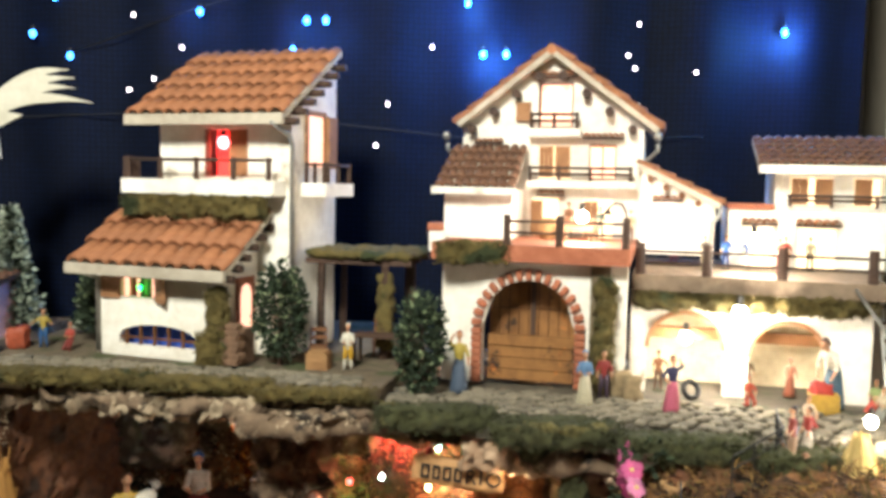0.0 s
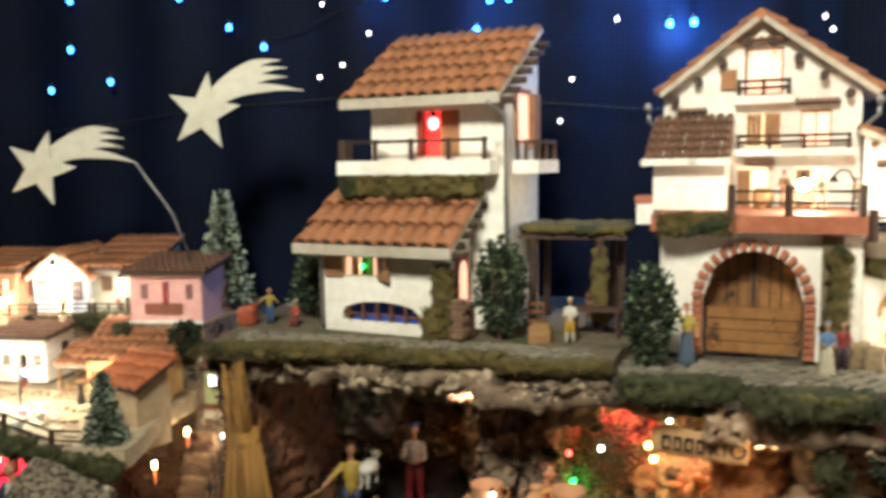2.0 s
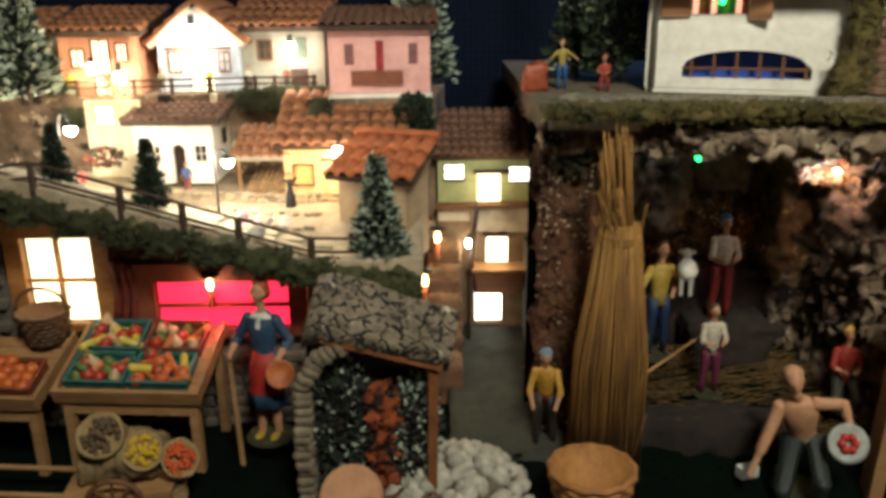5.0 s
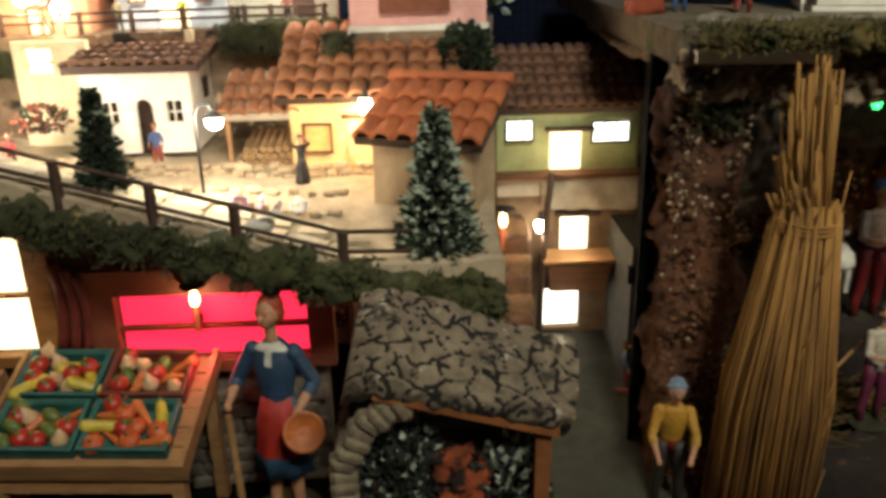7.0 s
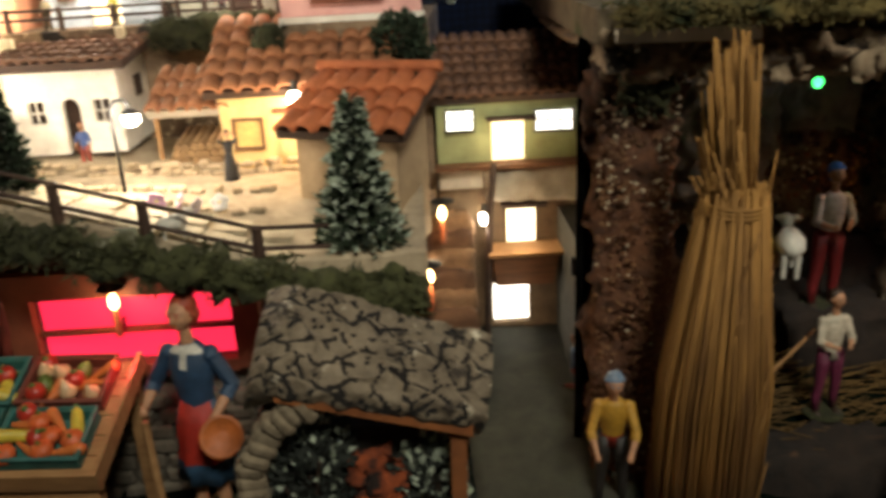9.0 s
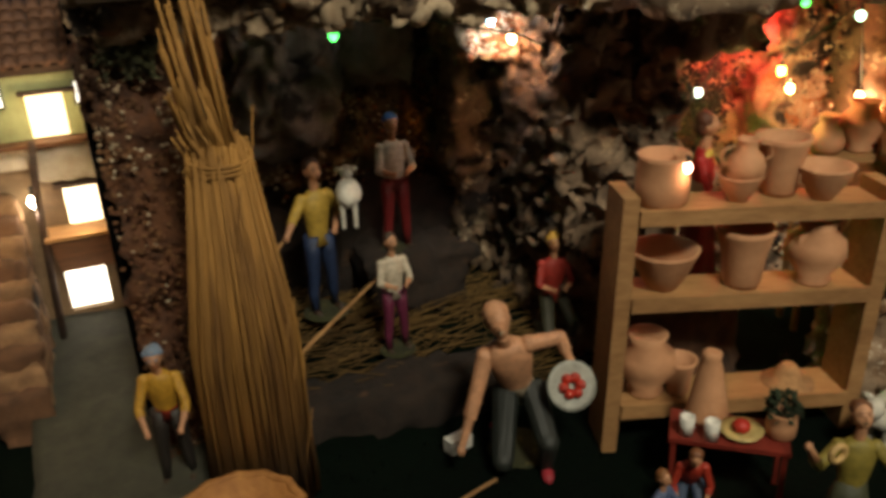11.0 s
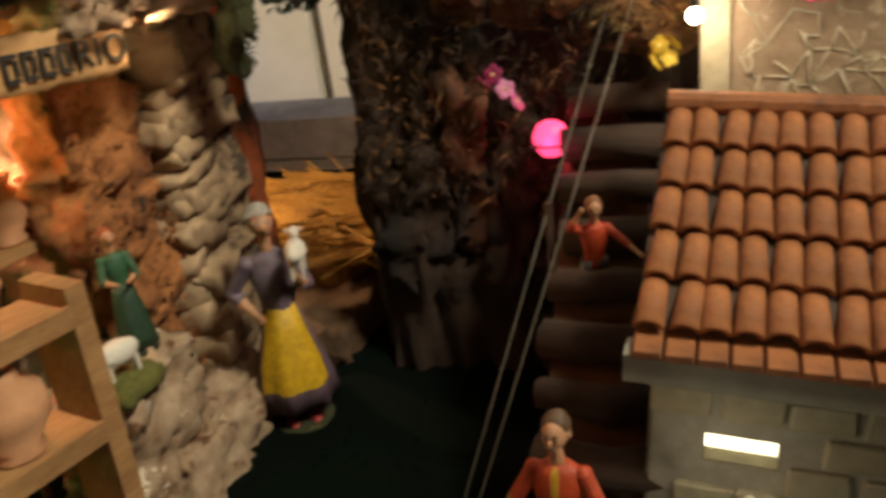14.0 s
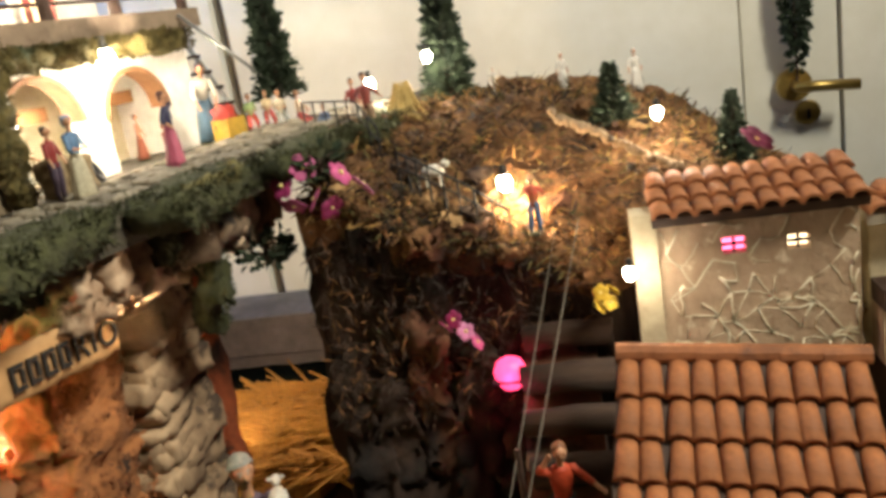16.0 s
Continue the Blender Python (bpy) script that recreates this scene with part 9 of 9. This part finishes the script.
# ---- comets and stars of the backdrop ----
def comet(x, z, y, s, ang, label):
    T = thing("comet_star", pose(x, y, z, 0, -ang, 0), label, "star", "comet stars")
    bm = B()
    star = []
    for i in range(10):
        a = math.pi / 2 - 0.30 + math.pi * i / 5
        r = s * (1.0 if i % 2 == 0 else 0.40)
        star.append((r * math.cos(a), r * math.sin(a)))
    lo = [bm.verts.new((p[0], -0.0045, p[1])) for p in star]
    hi = [bm.verts.new((p[0], -0.0005, p[1])) for p in star]
    ca, cb = bm.verts.new((0, -0.0045, 0)), bm.verts.new((0, -0.0005, 0))
    for i in range(10):
        bm.faces.new((ca, lo[i], lo[(i + 1) % 10])), bm.faces.new((cb, hi[(i + 1) % 10], hi[i]))
    for i in range(10):
        bm.faces.new((lo[i], hi[i], hi[(i + 1) % 10], lo[(i + 1) % 10]))
    part("star", bm, CARD, T)
    bm = B()
    tips = ((2.67, 0.10), (2.30, 0.50), (2.33, 0.73), (2.20, 0.94))
    for k in range(4):
        start, bend, tip = Vector((0.25, 0.12 + 0.10 * k)), Vector((1.20, 0.62 + 0.17 * k)), Vector(tips[k])
        n, prev = 14, None
        for i in range(n + 1):
            t = i / n
            c = start * (1 - t) ** 2 + bend * (2 * t * (1 - t)) + tip * t * t
            wdt = s * 0.115 * (1.0 if t < 0.62 else max(0.08, (1 - t) / 0.38))
            cur = [(s * c.x, 0.0006 * k, s * c.y - wdt), (s * c.x, 0.0006 * k, s * c.y + wdt), (s * c.x, 0.004, s * c.y + wdt), (s * c.x, 0.004, s * c.y - wdt)]
            if prev:
                hexa(bm, [prev[0], cur[0], cur[3], prev[3], prev[1], cur[1], cur[2], prev[2]])
            prev = cur
    bmesh.ops.remove_doubles(bm, verts=bm.verts[:], dist=0.00002)
    part("tail", bm, CARD, T)
    return T


CARD = mat("white_card", "cfc9b8", "b3ac98", 40, 0.85, 0.2)
comet(-0.797, 0.812, 1.39, 0.070, 8, "white cut-out comet with a forked tail")
comet(-1.112, 0.717, 1.38, 0.070, 0, "white cut-out comet with a forked tail on a wire")
bm = B()
path_tube(bm, [(-0.930, 1.387, 0.724), (-0.88, 1.42, 0.63), (-0.855, 1.44, 0.535)], 0.0018, 7)
solo("comet_wire", bm, METAL, None, "thin grey wire holding the comet", "wire")
LEDS = ((-0.805, 0.970), (-0.536, 1.064), (-0.317, 1.050), (-0.278, 1.051), (0.011, 1.09), (0.652, 1.042), (0.044, 0.988), (0.091, 0.989), (-0.882, 1.014), (-1.255, 0.979), (-0.994, 1.081), (-1.25, 1.085), (-1.307, 0.891), (-1.163, 0.906), (-0.345, 0.990), (-0.835, 1.089))
for x, z in [p for p in LEDS if p[0] > -0.6]:
    lamp_point((x, 1.70, z - 0.01), 3.2 if x > 0.5 else 1.6 if x > 0 else 0.35, (0.12, 0.36, 1.0), 0.006)
for x, z in LEDS:
    bulb("blue_led", "tiny blue star light pinned to the cloth", (x, 1.725, z), 0.0065, G_BLUE, group="blue star lights")
for x, z in ((0.359, 1.054), (0.354, 0.966), (0.478, 0.960), (-0.06, 1.001), (-0.149, 0.884), (-0.173, 0.799), (-0.573, 0.991), (-0.673, 1.055), (0.339, 0.991), (-0.683, 0.903), (-0.632, 0.927)):
    bulb("white_led", "tiny pale star light pinned to the cloth", (x, 1.725, z), 0.0035, G_STAR, group="pale star lights")
bm = B()
path_tube(bm, [(-1.5, 1.735, 0.78), (-0.9, 1.73, 0.845), (-0.5, 1.73, 0.865), (0.0, 1.735, 0.82), (0.5, 1.735, 0.83)], 0.0012, 5)
path_tube(bm, [(-0.80, 1.735, 0.98), (-0.55, 1.73, 1.07), (-0.30, 1.735, 1.15)], 0.0012, 5)
solo("star_light_cable", bm, BLACK, None, "thin dark cable sagging across the cloth", "cable")

# ---- deck: moss edges, cobbles, plants ----
moss_patch("deck_moss", "shaggy dry moss along the platform edge", [(-0.70, -0.40, 1.088, 1.150, 0.442, 0.456), (-0.42, -0.24, 1.07, 1.115, 0.442, 0.456), (-0.26, -0.10, 1.04, 1.08, 0.441, 0.454)], 41, None, 0.004)
moss_patch("deck_moss", "dark green moss along the arcade platform edge", [(-0.10, 0.06, 0.985, 1.04, 0.422, 0.448), (0.04, 0.20, 0.93, 0.99, 0.422, 0.448), (0.18, 0.34, 0.885, 0.94, 0.422, 0.448), (0.32, 0.50, 0.85, 0.90, 0.42, 0.447)], 45, MOSS_GREEN, 0.004)
moss_patch("wall_moss", "dry moss climbing the white house corner", [(-0.358, -0.328, 1.172, 1.195, 0.45, 0.57), (-0.372, -0.338, 1.168, 1.188, 0.45, 0.505)], 51)
moss_patch("roof_moss", "dry moss band under the white balcony", [(-0.53, -0.44, 1.292, 1.322, 0.662, 0.696), (-0.45, -0.36, 1.265, 1.295, 0.662, 0.696), (-0.37, -0.285, 1.236, 1.266, 0.662, 0.696)], 54)
moss_patch("terrace_moss", "dry moss under the gabled house terrace", [(-0.034, 0.077, 1.19, 1.218, 0.608, 0.640), (0.195, 0.226, 1.166, 1.186, 0.425, 0.60), (0.26, 0.36, 1.19, 1.25, 0.549, 0.573), (0.35, 0.46, 1.165, 1.225, 0.549, 0.573), (0.45, 0.58, 1.14, 1.20, 0.549, 0.573)], 57)
cob = [block_mesh("cobble", 0.017, 0.014, 0.006, COBBLE, 0.3, s + 60) for s in range(4)]
rg = random.Random(19)
for deck, (ax, ay, bx, by), rows_n, z in ((deck_l, (-0.66, 1.175, -0.125, 1.085), 4, 0.4495), (deck_r, (-0.085, 1.055, 0.54, 0.875), 11, 0.4455)):
    for k in range(rows_n):
        n = 34 if deck is deck_l else 27
        for i in range(n):
            t = (i + 0.5 * (k % 2)) / n
            x = ax + (bx - ax) * t + rg.uniform(-0.004, 0.004)
            y = ay + (by - ay) * t + (0.0155 if deck is deck_l else 0.0165) * k + rg.uniform(-0.004, 0.004)
            part("cobble", cob[rg.randrange(4)], None, deck, "", pose(x, y, z - (0.08 * max(0, y - 0.93) if deck is deck_r else 0) - rg.uniform(0, 0.0025), rg.uniform(-7, 7), rg.uniform(-7, 7), rg.uniform(-45, 45)) @ Matrix.Diagonal((rg.uniform(0.7, 1.15), rg.uniform(0.75, 1.25), 1, 1)))
SPECK = [FOLIAGE, mat("pale_leaf_tip", "8f9a72", "5f6b48", 90, 0.9, 0.3)]
shrub("tall_shrub", "tall dark shrub with pale tips beside the pergola", -0.258, 1.212, 0.45, 0.072, 0.155, 61, 1500, SPECK, 0.10, 0.010)
shrub("tall_shrub", "tall dark shrub with pale tips beside the barn arch", -0.047, 1.125, 0.430, 0.069, 0.145, 62, 1400, SPECK, 0.10, 0.010)
conifer("fir_tree", "green fir tree behind the white house", -0.62, 1.42, 0.45, 0.15, 0.05, 0.12, 63, 560)
shrub("tall_shrub", "dark shrub behind the shepherds", -0.585, 1.36, 0.45, 0.075, 0.13, 64, 1200, SPECK, 0.08, 0.011)

# ---- deck figurines ----
figurine("shepherd", "small figurine in yellow shirt and blue trousers with open arms", -0.655, 1.30, 0.449, 0.068, 5, "a8903a", "2f5a8c", "5a3a20", arms="out")
figurine("kneeling_shepherd", "small kneeling figurine in red beside the white house", -0.605, 1.285, 0.449, 0.06, -10, "a83a2a", "7a2a22", "8a3a28", arms="carry", kneel=True)
# Red brown bundle, built as one lump.
solo("red_bundle", (lambda bm: (lump(bm, -0.015, 0.015, -0.012, 0.012, 0, 0.035, 0.006, 0.004, 60, 3), bm)[1])(B()), paint("a04a2c"), pose(-0.69, 1.29, 0.449), "red brown bundle beside the shepherd", "bundle")
figurine("serving_woman", "small figurine in white blouse and yellow skirt", -0.155, 1.19, 0.449, 0.075, 0, "d2cbb8", "c99a22", "c9bfa8", skirt=False, apron="d9d2c0", arms="carry")
figurine("water_carrier", "figurine in yellow blouse carrying a red bucket", 0.006, 1.153, 0.4285, 0.096, 5, "a8923a", "4a5668", "8a4a26", skirt=True, arms=("up", "down"))
figurine("bonnet_woman", "figurine in blue bonnet and cream skirt", 0.172, 1.085, 0.4335, 0.08, -10, "5a7a9c", "b8ad90", "5a7a9c", skirt=True, arms="carry", hat="6f8aa8")
figurine("red_cloak_man", "figurine in red cloak beside the sacks", 0.205, 1.13, 0.430, 0.075, 0, "8a2a24", "4a3a4a", "3a2618", arms="down")
figurine("dancer", "figurine in black jacket with a pink skirt", 0.278, 1.05, 0.4365, 0.08, 15, "2a2a4a", "b8566c", "5a3020", skirt=True, arms=("hip", "up"))
figurine("fruit_seller", "small figurine in red sitting by baskets", 0.40, 1.12, 0.4305, 0.056, 0, "b0482c", "a03a24", "7a3a20", kneel=True, arms="work")
figurine("stooping_woman", "tall figurine in grey-green stooping under the arch", 0.512, 1.118, 0.431, 0.112, -55, "c9c2b0", "4a6678", "5a4030", skirt=True, arms="work", lean=32)
solo("yellow_crate", boxes((-0.018, 0.018, -0.012, 0.012, 0, 0.003), (-0.018, 0.018, -0.012, -0.009, 0.003, 0.026), (-0.018, 0.018, 0.009, 0.012, 0.003, 0.026), (-0.018, -0.015, -0.009, 0.009, 0.003, 0.026), (0.015, 0.018, -0.009, 0.009, 0.003, 0.026)), paint("b8902c"), pose(0.482, 1.078, 0.434, 0, 0, -14), "open yellow wooden crate at the arcade", "crate")
solo("red_cloth", (lambda bm: (lump(bm, -0.012, 0.012, -0.01, 0.01, 0, 0.03, 0.005, 0.004, 70, 8), bm)[1])(B()), paint("b5382c"), pose(0.478, 1.08, 0.445), "red cloth heaped in the yellow crate", "cloth")
for i, (fx, fy, ft, fl) in enumerate(((0.548, 1.075, "8a9a5a", "b8452c"), (0.570, 1.06, "c9b48c", "a83a2c"), (0.535, 1.03, "b8a88c", "8a8a80"))):
    figurine("seated_villager", "small painted figurine seated at the arcade end", fx, fy, 0.435, 0.062, -60, ft, fl, "5a3a24", kneel=True, arms="carry")
figurine("boy_figurine", "small figurine with dark hat inside the arch", 0.435, 1.225, 0.4225, 0.06, 0, "8a6a44", "5a3a24", "1c1c22", hat="1c1c22")
figurine("girl_figurine", "small figurine in pink under the second arch", 0.487, 1.20, 0.424, 0.062, 10, "b87a5c", "8a4a30", "6a3a20", skirt=True)
figurine("kneeling_woman", "small kneeling figurine in red and white at the platform edge", 0.415, 0.965, 0.443, 0.056, 0, "c2a98c", "a03028", "6a4a30", kneel=True, arms="work")
figurine("basket_carrier", "figurine with tan jacket and baskets below the platform", 0.37, 0.86, 0.36, 0.095, 10, "a87a4c", "8a5a34", "6a4020", arms="out")
figurine("potter_figurine", "figurine with black hat waving inside the arch", 0.305, 1.235, 0.4215, 0.065, 0, "8a5a34", "5a3a22", "181818", hat="181818", arms=("down", "out"))
for x, y, h, c in ((0.18, 1.357, 0.066, "8a5a3a"), (0.223, 1.308, 0.06, "2f3a2a"), (0.267, 1.292, 0.055, "c9b48c")):
    figurine("terrace_figurine", "small painted figurine on the gabled house terrace", x, y, 0.637, h, 0, c, "6a4a34", "3a2618", arms="carry")
for x, y, c, d in ((0.368, 1.416, "b84a58", "8a2a30"), (0.454, 1.31, "3a4a6a", "c9c2b4"), (0.519, 1.322, "a83a2c", "6a3020"), (0.555, 1.316, "c9b48c", "7a6a4a"), (0.425, 1.322, "2f5a9c", "1f3a6a"), (0.49, 1.27, "b05040", "8a3a30"), (0.385, 1.30, "5a4a3a", "8a7a5a")):
    figurine("terrace_figurine", "small painted figurine on the arcade terrace", x, y, 0.598, 0.058, 0, c, d, "3a2618", arms="down")
bm = B()
lathe(bm, [(0.012, 0), (0.017, 0.012), (0.017, 0.022), (0.012, 0.034), (0.010, 0.034)], 14)
solo("wooden_barrel", bm, WOOD_PALE, pose(0.147, 1.352, 0.637), "small pale barrel on the terrace", "barrel")
solo("brown_bench", boxes((0, 0.05, 0, 0.012, 0.015, 0.02), (0.003, 0.007, 0.002, 0.01, 0, 0.015), (0.043, 0.047, 0.002, 0.01, 0, 0.015), (0, 0.05, 0.01, 0.0125, 0.02, 0.036)), WOOD, pose(0.1635, 1.313, 0.637, 0, 0, -14), "small brown bench on the terrace", "bench")
T = thing("arched_lamp", pose(0.234, 1.264, 0.637), "black arched lamp stand on the terrace", "lamp")
bm = B()
path_tube(bm, [(0.02, 0, 0), (0.021, 0, 0.045), (0.014, 0, 0.06), (0.002, 0, 0.062), (-0.008, 0, 0.052)], 0.0018, 7)
part("arm", bm, BLACK, T)
bm = B()
tube(bm, (-0.008, 0, 0.052), (-0.008, 0, 0.044), 0.003, 0.008, 10)
part("shade", bm, BLACK, T)
for x, y, s in ((0.232, 1.15, 0.021), (0.245, 1.135, 0.019)):
    bm = B()
    lump(bm, -s * 0.7, s * 0.7, -s * 0.6, s * 0.6, 0, s * 1.9, 0.006, 0.003, 60, x * 50)
    solo("grain_sack", bm, paint("8f7a5a", 0.95), pose(x, y, 0.4285), "plump tan grain sack beside the pilaster", "sack", "grain sacks")
# Black tyre, built as a plain ring.
T = thing("black_tyre", pose(0.334, 1.187, 0.432, 65, 0, 20), "small black tyre leaning by the arch", "ring")
bm = B()
path_tube(bm, [(0.012 * math.cos(t), 0.012 * math.sin(t), 0.012) for t in (2 * math.pi * i / 14 for i in range(15))], 0.004, 8)
part("rim", bm, BLACK, T)
# dark open stair at the end of the arcade
T = thing("open_stair", pose(0.598, 1.139, 0.428, 0, 0, -14) @ Matrix.Scale(1.15, 4), "dark open wooden stair at the arcade end", "stair")
for i in range(7):
    part("tread", boxes((0, 0.05, 0.012 * i, 0.012 * i + 0.014, 0.02 * i + 0.012, 0.02 * i + 0.016)), WOOD_DARK, T)
for x in (0, 0.048):
    bm = B()
    tube(bm, (x, 0, 0), (x, 0.09, 0.155), 0.003, 0.003, 6)
    part("stringer", bm, METAL, T)
bm = B()
path_tube(bm, [(0.545, 1.14, 0.59), (0.572, 1.09, 0.53), (0.60, 1.031, 0.463)], 0.0025, 7)
solo("stair_wire", bm, METAL, None, "pale grey handrail wire beside the open stair", "wire")
# street figurines
figurine("street_man", "small figurine in blue jacket on the village street", -1.15, 1.345, 0.307, 0.052, 0, "4a5f94", "a04a3a", "7a3a20")
figurine("dark_woman", "small figurine in black dress on the village street", -1.002, 1.29, 0.303, 0.052, 20, "1e1c1c", "1a1818", "2a2220", skirt=True, arms="up")
figurine("red_street_figurine", "small figurine in red near the cottages", -1.275, 1.31, 0.315, 0.045, 0, "a83a3a", "4a2a2a", "6a3a20")
for i, (x, y) in enumerate(((-1.33, 1.44), (-1.275, 1.44), (-1.14, 1.468), (-1.085, 1.475), (-1.03, 1.478), (-1.205, 1.455))):
    figurine("ledge_figurine", "small painted figurine on the upper ledge", x, y, 0.429, 0.042, 0, ("c9a52c", "8a5a3a", "b8a82c", "c9c2b4", "7a3a2a", "9a8a6a")[i], ("a08a2c", "4a3a24", "8a7a24", "5a4a3a", "3a2a2a", "5a4a34")[i], "3a2618")
for i, (x, y) in enumerate(((-1.01, 1.19), (-1.025, 1.20), (-0.995, 1.205), (-1.04, 1.185))):
    flower(x, y, street_z(x, y) + 0.008, 0.008, ("d9c9d0", "c4a0b0", "d8d4cc", "c890a8")[i], "pale pink flower beside the street", i, "street flowers")
lamb(-1.015, 1.135, 0.303, 0.028, 30, "small white toy sheep at the fence")
figurine("market_woman", "large figurine woman in red apron holding a basket", -1.010, 1.108, 0.078, 0.205, -12, "2c4560", "35536e", "a8452a", skirt=True, apron="a82a1c", arms=(((0.15, -0.01, 0.12), (0.15, -0.10, 0.06)), ((0.15, 0.0, 0.12), (0.10, -0.10, 0.02))), belt="c2702a", hem=0.20, collar="d6cfc0", bun=True, shoes="b5962c", turn=-12)
T = thing("bread_basket", pose(-0.988, 1.082, 0.168, 62, 0, 10), "round orange basket on her arm", "basket")
bm = B()
lathe(bm, [(0.006, 0), (0.015, 0.005), (0.016, 0.010), (0.013, 0.008), (0.004, 0.004)], 18)
part("bowl", bm, paint("b5622a"), T)
for i in range(3):
    bm = B()
    path_tube(bm, [(-1.197 + 0.004 * math.sin(k), 1.178, 0.275 - 0.02 * k - 0.006 * i) for k in range(5)], 0.006 - 0.001 * i, 7)
    solo("chilli_string", bm, paint("6a2a1e"), pose(0.009 * i, 0, 0), "string of dark red chillies hanging by the window", "chillies", "chilli strings")
bm = B()
tube(bm, (-1.040, 1.085, 0.05), (-1.046, 1.092, 0.178), 0.0032, 0.0028, 7)
solo("walking_stick", bm, WOOD_PALE, None, "pale wooden stick beside the market woman", "stick")
figurine("lying_man", "figurine in blue and red lying in the alley", -0.690, 1.275, 0.078, 0.075, 60, "3a5070", "8a2f24", "7a4a2a", kneel=True, arms="out")
